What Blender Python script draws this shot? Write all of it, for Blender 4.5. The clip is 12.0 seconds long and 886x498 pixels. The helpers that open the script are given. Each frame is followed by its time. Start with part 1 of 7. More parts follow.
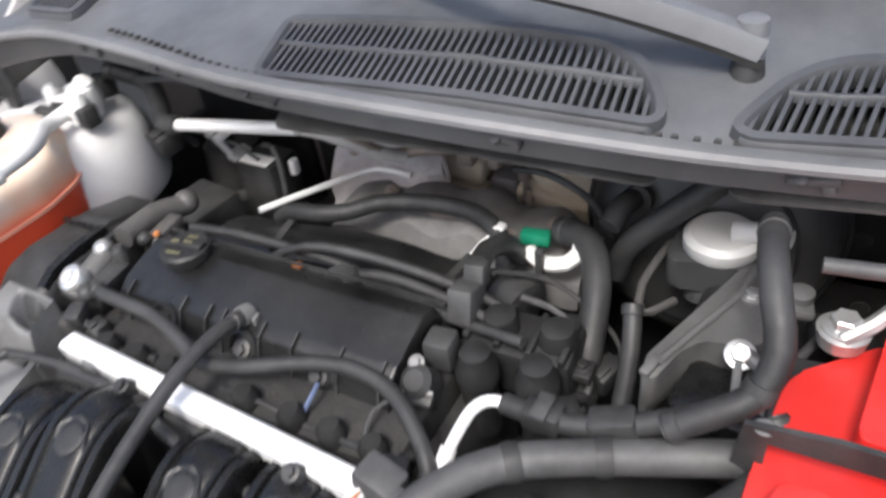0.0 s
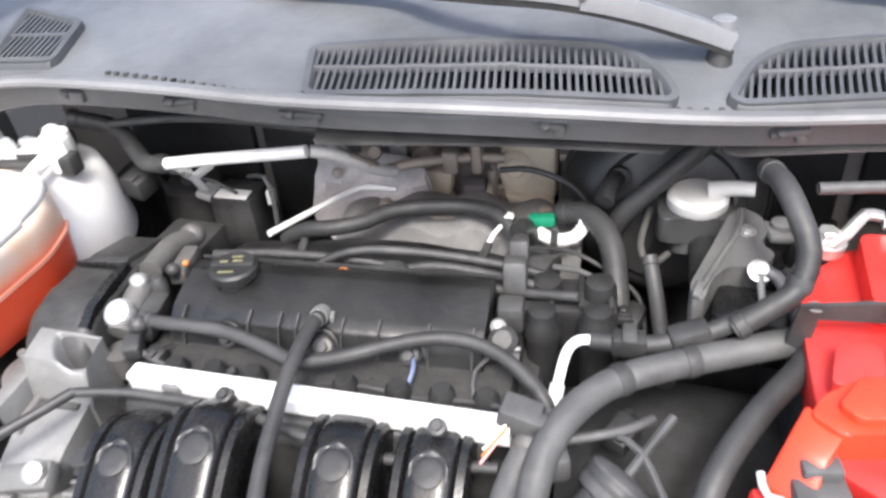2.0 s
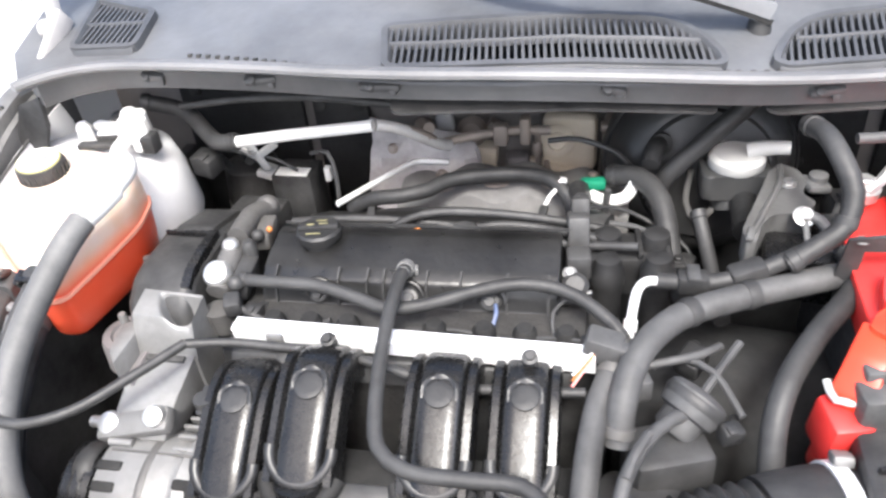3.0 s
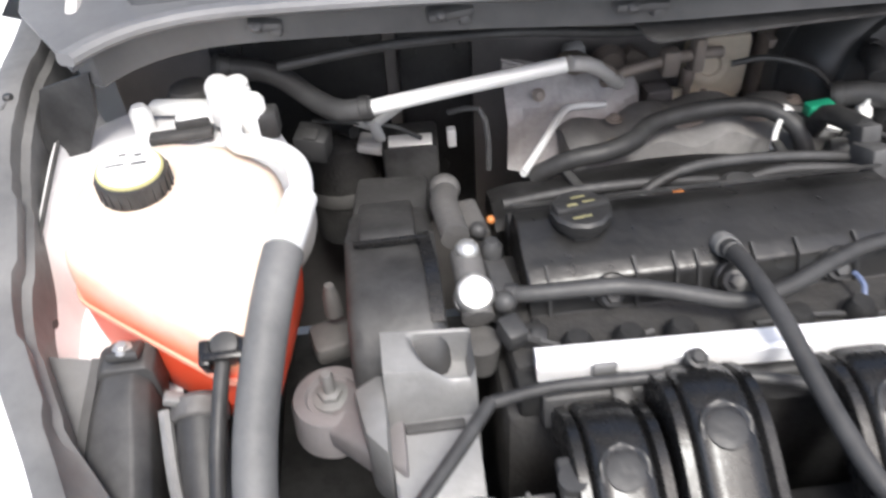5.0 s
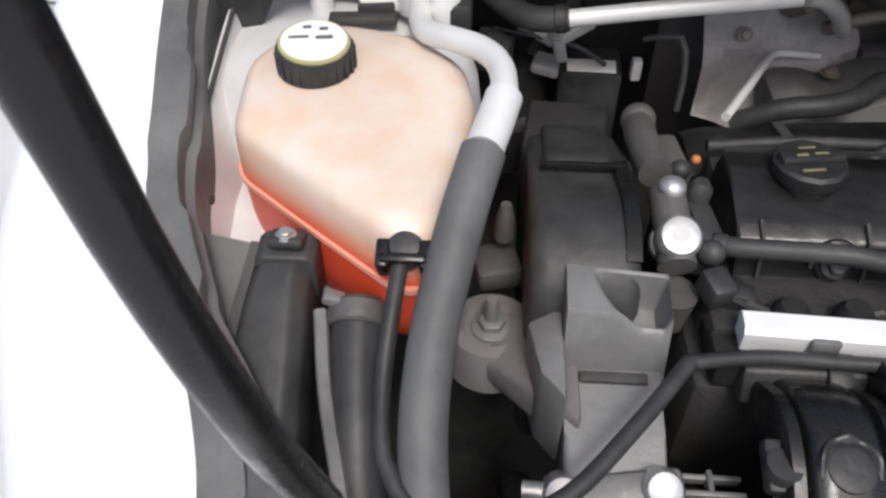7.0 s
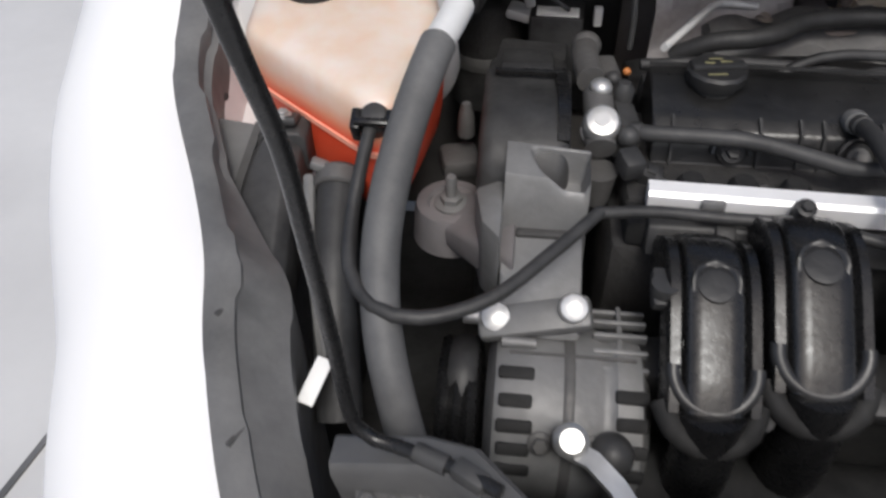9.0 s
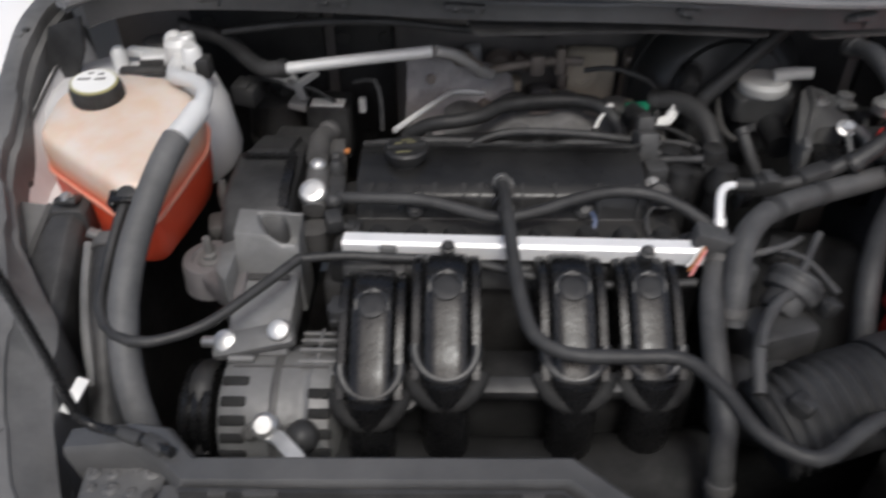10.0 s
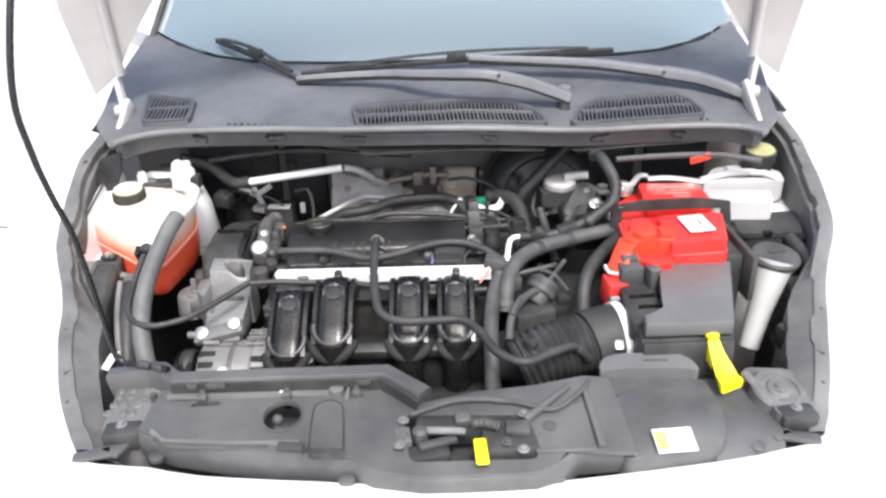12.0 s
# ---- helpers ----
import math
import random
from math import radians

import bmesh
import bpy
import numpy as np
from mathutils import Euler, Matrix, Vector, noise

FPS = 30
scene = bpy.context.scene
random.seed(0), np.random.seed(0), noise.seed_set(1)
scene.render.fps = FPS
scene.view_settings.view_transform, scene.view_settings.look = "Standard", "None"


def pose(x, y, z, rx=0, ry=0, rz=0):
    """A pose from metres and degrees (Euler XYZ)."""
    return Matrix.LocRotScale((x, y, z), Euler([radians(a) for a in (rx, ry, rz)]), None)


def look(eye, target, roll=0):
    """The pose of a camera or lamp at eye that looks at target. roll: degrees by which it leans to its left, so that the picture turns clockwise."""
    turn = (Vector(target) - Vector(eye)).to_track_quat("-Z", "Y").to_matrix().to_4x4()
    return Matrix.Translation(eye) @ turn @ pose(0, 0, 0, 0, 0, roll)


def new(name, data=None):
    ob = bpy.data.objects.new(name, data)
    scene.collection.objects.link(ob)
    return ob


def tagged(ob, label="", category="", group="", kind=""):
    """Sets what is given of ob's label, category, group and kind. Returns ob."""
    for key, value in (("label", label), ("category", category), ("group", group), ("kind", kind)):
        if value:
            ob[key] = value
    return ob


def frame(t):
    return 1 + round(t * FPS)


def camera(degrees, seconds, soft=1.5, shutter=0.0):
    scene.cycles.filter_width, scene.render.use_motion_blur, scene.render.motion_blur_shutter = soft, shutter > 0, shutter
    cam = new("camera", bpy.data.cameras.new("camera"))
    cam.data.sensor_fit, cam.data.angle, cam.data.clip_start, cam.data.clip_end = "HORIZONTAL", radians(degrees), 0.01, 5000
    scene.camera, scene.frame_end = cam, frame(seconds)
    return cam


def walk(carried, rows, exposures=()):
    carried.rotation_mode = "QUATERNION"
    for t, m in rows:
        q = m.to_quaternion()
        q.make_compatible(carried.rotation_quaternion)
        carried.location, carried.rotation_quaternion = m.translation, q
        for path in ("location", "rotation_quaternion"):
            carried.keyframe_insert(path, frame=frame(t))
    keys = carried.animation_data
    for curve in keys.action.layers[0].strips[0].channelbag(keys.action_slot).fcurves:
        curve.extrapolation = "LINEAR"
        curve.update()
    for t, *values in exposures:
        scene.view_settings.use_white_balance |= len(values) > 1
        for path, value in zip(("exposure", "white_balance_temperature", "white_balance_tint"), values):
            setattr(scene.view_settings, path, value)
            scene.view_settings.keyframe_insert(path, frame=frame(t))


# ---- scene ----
cam = camera(61.0, 12.0, soft=2.5, shutter=0.35)
PATH = [
    (0, (0.33, -0.213, 1.241), (-0.559, 1.088, 0.01), -9.4),
    (0.5, (0.214, -0.164, 1.235), (-0.386, 1.296, 0.007), -10.3),
    (1, (0.139, -0.181, 1.24), (-0.264, 1.312, -0.028), -7.0),
    (1.5, (0.134, -0.266, 1.245), (-0.287, 1.252, 0.013), -6.3),
    (2, (0.155, -0.399, 1.268), (-0.272, 1.169, 0.101), -5.5),
    (2.5, (0.147, -0.5, 1.278), (-0.305, 1.066, 0.118), -5.9),
    (4.5, (-0.296, -0.43, 1.237), (-0.234, 1.129, -0.014), -5.3),
    (5, (-0.359, -0.325, 1.205), (-0.264, 1.187, -0.1), -4.2),
    (5.5, (-0.407, -0.238, 1.2), (-0.366, 1.276, -0.106), -2.8),
    (6, (-0.425, -0.229, 1.178), (-0.479, 1.257, -0.159), -1.7),
    (6.5, (-0.435, -0.262, 1.157), (-0.52, 1.185, -0.22), -1.1),
    (7, (-0.438, -0.291, 1.147), (-0.553, 1.144, -0.242), -0.7),
    (9, (-0.379, -0.442, 1.149), (-0.555, 1.009, -0.217), -0.9),
    (9.5, (-0.298, -0.532, 1.191), (-0.44, 0.966, -0.127), -1.0),
    (10, (-0.158, -0.588, 1.26), (-0.193, 0.98, 0.019), -0.4),
    (10.5, (-0.02, -0.656, 1.314), (-0.007, 0.994, 0.185), 0.6),
    (11, (0.03, -0.772, 1.346), (-0.048, 0.918, 0.28), -2.6),
    (11.5, (0.027, -0.942, 1.375), (-0.043, 0.8, 0.395), -3.2),
    (12, (0.025, -1.097, 1.386), (0.0, 0.691, 0.49), -2.0),
]
EXPOSURES = [(0.0, 0.97), (0.5, 1.07), (1.0, 1.18), (1.5, 1.53), (2.0, 1.75), (2.5, 1.86), (4.5, 1.54), (5.0, 1.27), (5.5, 0.97), (6.0, 0.68), (6.5, 0.40), (7.0, 0.23), (9.0, -0.04), (9.5, -0.02), (10.0, -0.12), (10.5, -0.08), (11.0, 0.40), (11.5, 0.96), (12.0, 1.27)]
walk(cam, [(t, look(eye, target, roll)) for t, eye, target, roll in PATH], EXPOSURES)

# ---- light: bright overcast noon, open air ----
world = bpy.data.worlds.new("overcast_sky")
scene.world = world
world.use_nodes = True
wn = world.node_tree.nodes
sky = wn.new("ShaderNodeTexSky")
sky.sky_type, sky.sun_disc = "NISHITA", False
sky.sun_elevation, sky.sun_rotation = radians(57), radians(168)
sky.air_density, sky.dust_density, sky.ozone_density = 1.0, 4.5, 1.0
wn["Background"].inputs["Strength"].default_value = 0.15
world.node_tree.links.new(sky.outputs["Color"], wn["Background"].inputs["Color"])
sun = new("sun", bpy.data.lights.new("sun", "SUN"))
sun.data.energy, sun.data.angle, sun.data.color = 1.5, radians(14), (0.975, 1.0, 1.0)
sun.matrix_world = look((0.6, -2.8, 4.4), (0, 0, 0))


# ---- materials ----
def material(name, color, rough=0.5, metal=0.0, grain=60.0, vary=0.25, bump=0.15, dust=0.0, dust_color=(0.29, 0.288, 0.283), spec=0.5, clear=0.0):
    """Procedural surface: fine grain, broad stains, dust that lies on upward faces' noise, and relief."""
    m = bpy.data.materials.new(name)
    m.use_nodes = True
    n, link = m.node_tree.nodes, m.node_tree.links.new
    p = n["Principled BSDF"]
    co = n.new("ShaderNodeTexCoord").outputs["Object"]
    fine, broad = n.new("ShaderNodeTexNoise"), n.new("ShaderNodeTexNoise")
    fine.inputs["Scale"].default_value, fine.inputs["Detail"].default_value = grain * 4, 4
    broad.inputs["Scale"].default_value, broad.inputs["Detail"].default_value = grain * 0.35, 5
    for t in (fine, broad):
        link(co, t.inputs["Vector"])
    ramp = n.new("ShaderNodeMapRange")
    ramp.inputs["From Min"].default_value, ramp.inputs["From Max"].default_value = 0.3, 0.7
    ramp.inputs["To Min"].default_value, ramp.inputs["To Max"].default_value = 1 - vary, 1 + vary
    link(broad.outputs["Fac"], ramp.inputs["Value"])
    tint = n.new("ShaderNodeMix")
    tint.data_type, tint.blend_type = "RGBA", "MULTIPLY"
    tint.inputs["Factor"].default_value = 1.0
    tint.inputs["A"].default_value = (*color, 1)
    link(ramp.outputs["Result"], tint.inputs["B"])
    out = tint.outputs["Result"]
    if dust > 0:
        amount = n.new("ShaderNodeMapRange")
        amount.inputs["From Min"].default_value, amount.inputs["From Max"].default_value = 0.35, 0.8
        amount.inputs["To Max"].default_value = dust
        blotch = n.new("ShaderNodeTexNoise")
        blotch.inputs["Scale"].default_value, blotch.inputs["Detail"].default_value, blotch.inputs["Roughness"].default_value = grain * 0.6, 8, 0.7
        link(co, blotch.inputs["Vector"])
        link(blotch.outputs["Fac"], amount.inputs["Value"])
        mix = n.new("ShaderNodeMix")
        mix.data_type = "RGBA"
        link(amount.outputs["Result"], mix.inputs["Factor"])
        link(out, mix.inputs["A"])
        mix.inputs["B"].default_value = (*dust_color, 1)
        out = mix.outputs["Result"]
    link(out, p.inputs["Base Color"])
    rr = n.new("ShaderNodeMapRange")
    rr.inputs["To Min"].default_value, rr.inputs["To Max"].default_value = max(rough - 0.12, 0.03), min(rough + 0.18, 1)
    link(fine.outputs["Fac"], rr.inputs["Value"])
    link(rr.outputs["Result"], p.inputs["Roughness"])
    p.inputs["Metallic"].default_value, p.inputs["Specular IOR Level"].default_value = metal, spec
    p.inputs["Coat Weight"].default_value = clear
    p.inputs["Coat Roughness"].default_value = 0.08
    if bump > 0:
        b = n.new("ShaderNodeBump")
        b.inputs["Strength"].default_value, b.inputs["Distance"].default_value = bump, 0.002
        link(fine.outputs["Fac"], b.inputs["Height"])
        link(b.outputs["Normal"], p.inputs["Normal"])
    return m


BLACK = material("black_plastic", (0.021, 0.021, 0.0215), 0.46, dust=0.16, grain=36, vary=0.35, spec=0.42)
SATIN = material("satin_black_plastic", (0.007, 0.007, 0.0073), 0.25, dust=0.04, dust_color=(0.16, 0.16, 0.16), grain=40, bump=0.1, vary=0.4, spec=0.4)
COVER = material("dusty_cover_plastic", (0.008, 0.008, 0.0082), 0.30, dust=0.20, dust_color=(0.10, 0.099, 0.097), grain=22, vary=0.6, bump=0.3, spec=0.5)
RUBBER = material("dusty_rubber", (0.019, 0.019, 0.0195), 0.52, dust=0.2, dust_color=(0.21, 0.21, 0.21), grain=30, vary=0.35, bump=0.2, spec=0.42)
HOSEGREY = material("grey_dusty_rubber", (0.040, 0.040, 0.041), 0.56, dust=0.32, dust_color=(0.21, 0.21, 0.208), grain=40, vary=0.3)
VOID = material("grimy_black_metal_and_shade", (0.028, 0.0275, 0.027), 0.7, dust=0.35, dust_color=(0.18, 0.175, 0.17), grain=25, vary=0.5)
IRON = material("dark_cast_iron", (0.022, 0.0215, 0.021), 0.7, metal=0.2, dust=0.3, dust_color=(0.10, 0.094, 0.09), grain=60, vary=0.5, bump=0.6)
COWL = material("weathered_grey_plastic", (0.064, 0.067, 0.073), 0.46, dust=0.5, dust_color=(0.225, 0.23, 0.238), grain=9, vary=0.28, bump=0.2)
SEAL = material("dusty_grey_rubber_seal", (0.115, 0.116, 0.12), 0.55, dust=0.4, dust_color=(0.25, 0.25, 0.25), grain=20)
GUTTER = material("dusty_dark_grey_liner", (0.088, 0.088, 0.088), 0.5, dust=0.55, dust_color=(0.255, 0.252, 0.247), grain=16, vary=0.35, bump=0.3)
SLAM = material("grey_textured_plastic", (0.050, 0.050, 0.0505), 0.40, dust=0.5, dust_color=(0.18, 0.178, 0.175), grain=14, vary=0.35, bump=0.25, spec=0.62)
ALU = material("dusty_cast_aluminium", (0.21, 0.21, 0.208), 0.5, metal=0.3, dust=0.55, dust_color=(0.105, 0.104, 0.102), grain=40, bump=0.3, vary=0.35)
ALUDARK = material("grimy_cast_aluminium", (0.12, 0.117, 0.114), 0.55, metal=0.35, dust=0.5, dust_color=(0.07, 0.068, 0.066), grain=45, bump=0.4)
SILVER = material("bright_metal", (0.56, 0.56, 0.55), 0.34, metal=0.75, vary=0.25, grain=90, bump=0.12)
RAIL = material("bright_satin_aluminium", (0.92, 0.92, 0.92), 0.35, metal=0.25, vary=0.04, bump=0.04)
WHITE = material("white_car_paint", (0.82, 0.82, 0.82), 0.42, vary=0.015, grain=6, bump=0.0, clear=0.15)
MILKWHITE = material("yellowed_white_plastic", (0.52, 0.515, 0.50), 0.42, vary=0.12, dust=0.3, dust_color=(0.33, 0.325, 0.315), grain=24, bump=0.06)
WHITEDUST = material("dusty_white_paint", (0.66, 0.655, 0.655), 0.45, vary=0.10, dust=0.45, dust_color=(0.42, 0.405, 0.40), grain=22, bump=0.08)
PIPEWHITE = material("matt_white_aluminium_pipe", (0.74, 0.74, 0.73), 0.45, metal=0.2, vary=0.08, dust=0.15, grain=40)
RED = material("red_plastic", (0.62, 0.022, 0.018), 0.35, vary=0.15, dust=0.10, grain=16, bump=0.05)
REDDARK = material("faded_orange_red_plastic", (0.77, 0.046, 0.017), 0.4, vary=0.2, grain=20, bump=0.06)
ORANGE = material("pale_orange_moulded_seam", (0.84, 0.36, 0.25), 0.35, vary=0.12, grain=12, bump=0.04)
YELLOW = material("yellow_plastic", (0.88, 0.74, 0.01), 0.4, vary=0.06, grain=20, bump=0.04)
LABEL = material("white_label", (0.80, 0.80, 0.78), 0.5, vary=0.05, bump=0.0)
LABELYEL = material("yellow_label_print", (0.85, 0.72, 0.12), 0.5, vary=0.04, bump=0.0)
INK = material("grey_print", (0.12, 0.12, 0.12), 0.6, vary=0.05, bump=0.0)
DULLORANGE = material("dull_orange_plastic", (0.42, 0.15, 0.04), 0.5, vary=0.1, bump=0.02)
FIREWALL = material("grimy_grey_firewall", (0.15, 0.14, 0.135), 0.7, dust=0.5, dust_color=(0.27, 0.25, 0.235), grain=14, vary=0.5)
BOOSTER = material("dusty_dark_steel", (0.07, 0.07, 0.071), 0.5, dust=0.4, dust_color=(0.2, 0.2, 0.198), grain=14)
BOOSTERDARK = material("oily_dark_steel", (0.032, 0.032, 0.0325), 0.42, dust=0.35, dust_color=(0.12, 0.12, 0.118), grain=16, vary=0.4)
REDPALE = material("pale_pink_print", (0.75, 0.28, 0.26), 0.5, vary=0.05, bump=0.0)
GREEN = material("green_connector", (0.01, 0.22, 0.12), 0.4, vary=0.08, bump=0.02)
TAN = material("tan_insulation", (0.64, 0.56, 0.44), 0.8, dust=0.3, grain=30, bump=0.4)
RUST = material("brownish_pipe", (0.27, 0.225, 0.195), 0.55, metal=0.3, dust=0.3, grain=40)
SHIELD = material("dull_heat_shield", (0.44, 0.42, 0.415), 0.55, metal=0.1, dust=0.85, dust_color=(0.18, 0.155, 0.15), grain=30, bump=0.6, vary=0.45)
PRESSED = material("grimy_pressed_steel", (0.20, 0.196, 0.192), 0.6, metal=0.1, dust=0.7, dust_color=(0.10, 0.096, 0.094), grain=34, bump=0.4, vary=0.45)
PINK = material("grimy_pinkish_metal", (0.19, 0.178, 0.18), 0.55, metal=0.2, dust=0.5, dust_color=(0.11, 0.105, 0.106), grain=30, bump=0.3)
GOLD = material("faded_yellow_print", (0.17, 0.16, 0.085), 0.55, vary=0.4, bump=0.02, grain=120)
BLUE = material("blue_wire", (0.10, 0.13, 0.22), 0.4, vary=0.05, bump=0.0)
PALEGREY = material("pale_grey_plastic", (0.46, 0.46, 0.458), 0.45, dust=0.3, dust_color=(0.33, 0.325, 0.32), grain=20, vary=0.2)
CONCRETE = material("pale_concrete", (0.54, 0.54, 0.537), 0.85, vary=0.12, dust=0.35, dust_color=(0.43, 0.428, 0.425), grain=4, bump=0.3)
CAST = material("light_grey_casting", (0.13, 0.13, 0.128), 0.5, metal=0.25, dust=0.5, dust_color=(0.06, 0.059, 0.058), grain=30, vary=0.4, bump=0.4)
HOSEPALE = material("pale_dusty_rubber", (0.075, 0.075, 0.076), 0.58, dust=0.45, dust_color=(0.24, 0.24, 0.237), grain=30, vary=0.25, bump=0.15)
ARMGREY = material("dusty_grey_painted_metal", (0.13, 0.134, 0.142), 0.42, dust=0.45, dust_color=(0.26, 0.265, 0.275), grain=14, vary=0.25, bump=0.1)
CAPTOP = material("pale_yellow_cap", (0.38, 0.36, 0.17), 0.45, vary=0.15, bump=0.02)
# white body paint with the shade under the bonnet mixed into its grey
UNDER = material("dusty_white_paint_greyed_as_shade", (0.40, 0.382, 0.37), 0.5, dust=0.35, dust_color=(0.29, 0.275, 0.265), grain=14, vary=0.2, bump=0.1)
GLOSS = material("worn_glossy_black_plastic", (0.014, 0.014, 0.0145), 0.32, dust=0.26, dust_color=(0.15, 0.15, 0.15), grain=22, vary=0.5, bump=0.13, spec=0.46)
LIDGREY = material("smooth_grey_lid_plastic", (0.105, 0.106, 0.108), 0.42, dust=0.3, dust_color=(0.2, 0.2, 0.2), grain=14, vary=0.2, bump=0.1)
COIL = material("dusty_dark_moulding", (0.014, 0.014, 0.0145), 0.5, dust=0.17, dust_color=(0.12, 0.12, 0.12), grain=40, vary=0.45, bump=0.3)
PIPETAIL = material("dull_grey_pipe", (0.52, 0.51, 0.50), 0.5, metal=0.2, dust=0.5, dust_color=(0.28, 0.27, 0.26), grain=40, vary=0.3)
DEEP = material("deep_black_rubber_and_shade", (0.012, 0.012, 0.012), 0.7, dust=0.08, grain=40, spec=0.25)
GRILLE = material("weathered_dark_grille_plastic", (0.046, 0.048, 0.053), 0.5, dust=0.4, dust_color=(0.14, 0.143, 0.15), grain=20, vary=0.25, bump=0.15)
TYRE = material("tyre_rubber", (0.02, 0.02, 0.02), 0.7, dust=0.2)

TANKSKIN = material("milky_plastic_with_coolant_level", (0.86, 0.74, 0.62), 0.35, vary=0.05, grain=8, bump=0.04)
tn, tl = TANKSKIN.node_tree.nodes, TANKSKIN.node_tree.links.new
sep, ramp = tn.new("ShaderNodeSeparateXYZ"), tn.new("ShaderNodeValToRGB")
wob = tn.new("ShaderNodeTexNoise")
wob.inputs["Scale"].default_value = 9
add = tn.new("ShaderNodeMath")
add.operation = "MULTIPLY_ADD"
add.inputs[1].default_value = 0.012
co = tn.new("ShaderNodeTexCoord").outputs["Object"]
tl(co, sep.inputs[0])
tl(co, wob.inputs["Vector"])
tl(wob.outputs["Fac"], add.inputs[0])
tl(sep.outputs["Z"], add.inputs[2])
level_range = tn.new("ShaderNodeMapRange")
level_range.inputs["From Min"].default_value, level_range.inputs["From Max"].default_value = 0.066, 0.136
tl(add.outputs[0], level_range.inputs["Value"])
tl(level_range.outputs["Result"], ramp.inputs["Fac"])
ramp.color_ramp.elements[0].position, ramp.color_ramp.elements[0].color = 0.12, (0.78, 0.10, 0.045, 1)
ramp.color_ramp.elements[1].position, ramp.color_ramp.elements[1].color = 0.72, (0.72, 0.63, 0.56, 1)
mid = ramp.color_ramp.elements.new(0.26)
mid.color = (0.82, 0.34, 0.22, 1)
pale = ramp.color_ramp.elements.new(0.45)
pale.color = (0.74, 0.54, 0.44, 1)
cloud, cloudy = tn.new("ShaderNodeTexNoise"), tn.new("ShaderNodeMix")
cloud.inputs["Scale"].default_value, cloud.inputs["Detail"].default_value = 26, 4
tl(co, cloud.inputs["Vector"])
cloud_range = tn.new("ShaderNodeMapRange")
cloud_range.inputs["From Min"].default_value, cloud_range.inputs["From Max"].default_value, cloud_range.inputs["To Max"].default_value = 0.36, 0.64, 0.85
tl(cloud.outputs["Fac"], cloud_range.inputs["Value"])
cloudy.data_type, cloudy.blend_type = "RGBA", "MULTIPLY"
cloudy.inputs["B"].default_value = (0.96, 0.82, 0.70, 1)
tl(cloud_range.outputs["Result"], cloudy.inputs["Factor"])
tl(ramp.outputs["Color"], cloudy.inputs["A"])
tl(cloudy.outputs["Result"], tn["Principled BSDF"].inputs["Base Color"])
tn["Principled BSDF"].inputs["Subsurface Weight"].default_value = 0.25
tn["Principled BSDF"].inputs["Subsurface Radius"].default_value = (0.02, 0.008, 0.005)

GLASS = bpy.data.materials.new("windscreen_glass")
GLASS.use_nodes = True
gp = GLASS.node_tree.nodes["Principled BSDF"]
# aqua base made paler to carry part of the sky's reflection
gp.inputs["Base Color"].default_value = (0.17, 0.215, 0.22, 1)
gp.inputs["Roughness"].default_value = 0.02
gp.inputs["IOR"].default_value = 1.9
gp.inputs["Coat Weight"].default_value = 1.0


# ---- builders ----
def loft(rings, bev=0.0):
    """A closed skin through rings of points, capped at both ends."""
    bm = bmesh.new()
    rr = [[bm.verts.new(p) for p in ring] for ring in rings]
    n = len(rr[0])
    for a, b in zip(rr, rr[1:]):
        for k in range(n):
            bm.faces.new((a[k], a[(k + 1) % n], b[(k + 1) % n], b[k]))
    bm.faces.new(rr[0][::-1])
    bm.faces.new(rr[-1])
    bmesh.ops.recalc_face_normals(bm, faces=bm.faces)
    if bev:
        bmesh.ops.bevel(bm, geom=bm.edges[:], offset=bev, segments=2, profile=0.5, affect="EDGES", clamp_overlap=True)
    return bm


def thing(name, at, label, category, group="", kind=""):
    """An Empty that parents the parts of one thing."""
    ob = new(name)
    ob.location = at
    ob.empty_display_size = 0.02
    return tagged(ob, label, category, group, kind)


def base_of(ob):
    p = Vector(ob.location)
    while ob.parent:
        ob = ob.parent
        p += ob.location
    return p


def part(name, bm, mat, parent, label="", smooth=True):
    """Links a bmesh, made in world places, as one mesh under a thing or a part."""
    bmesh.ops.recalc_face_normals(bm, faces=bm.faces)
    bmesh.ops.translate(bm, verts=bm.verts, vec=-base_of(parent))
    me = bpy.data.meshes.new(name)
    bm.to_mesh(me)
    bm.free()
    if smooth:
        me.shade_smooth()
        me.set_sharp_from_angle(angle=radians(38))
    for m in (mat if isinstance(mat, (list, tuple)) else [mat]):
        me.materials.append(m)
    ob = new(name, me)
    ob.parent = parent
    return tagged(ob, label)


def single(name, at, bm, mat, label, category, group="", kind=""):
    """A thing that is one mesh."""
    bmesh.ops.recalc_face_normals(bm, faces=bm.faces)
    bmesh.ops.translate(bm, verts=bm.verts, vec=-Vector(at))
    me = bpy.data.meshes.new(name)
    bm.to_mesh(me)
    bm.free()
    me.shade_smooth()
    me.set_sharp_from_angle(angle=radians(38))
    for m in (mat if isinstance(mat, (list, tuple)) else [mat]):
        me.materials.append(m)
    ob = new(name, me)
    ob.location = at
    return tagged(ob, label, category, group, kind)


def merge(*pieces):
    """Several bmeshes in one."""
    whole = pieces[0]
    for b in pieces[1:]:
        me = bpy.data.meshes.new("tmp")
        b.to_mesh(me)
        b.free()
        whole.from_mesh(me)
        bpy.data.meshes.remove(me)
    return whole


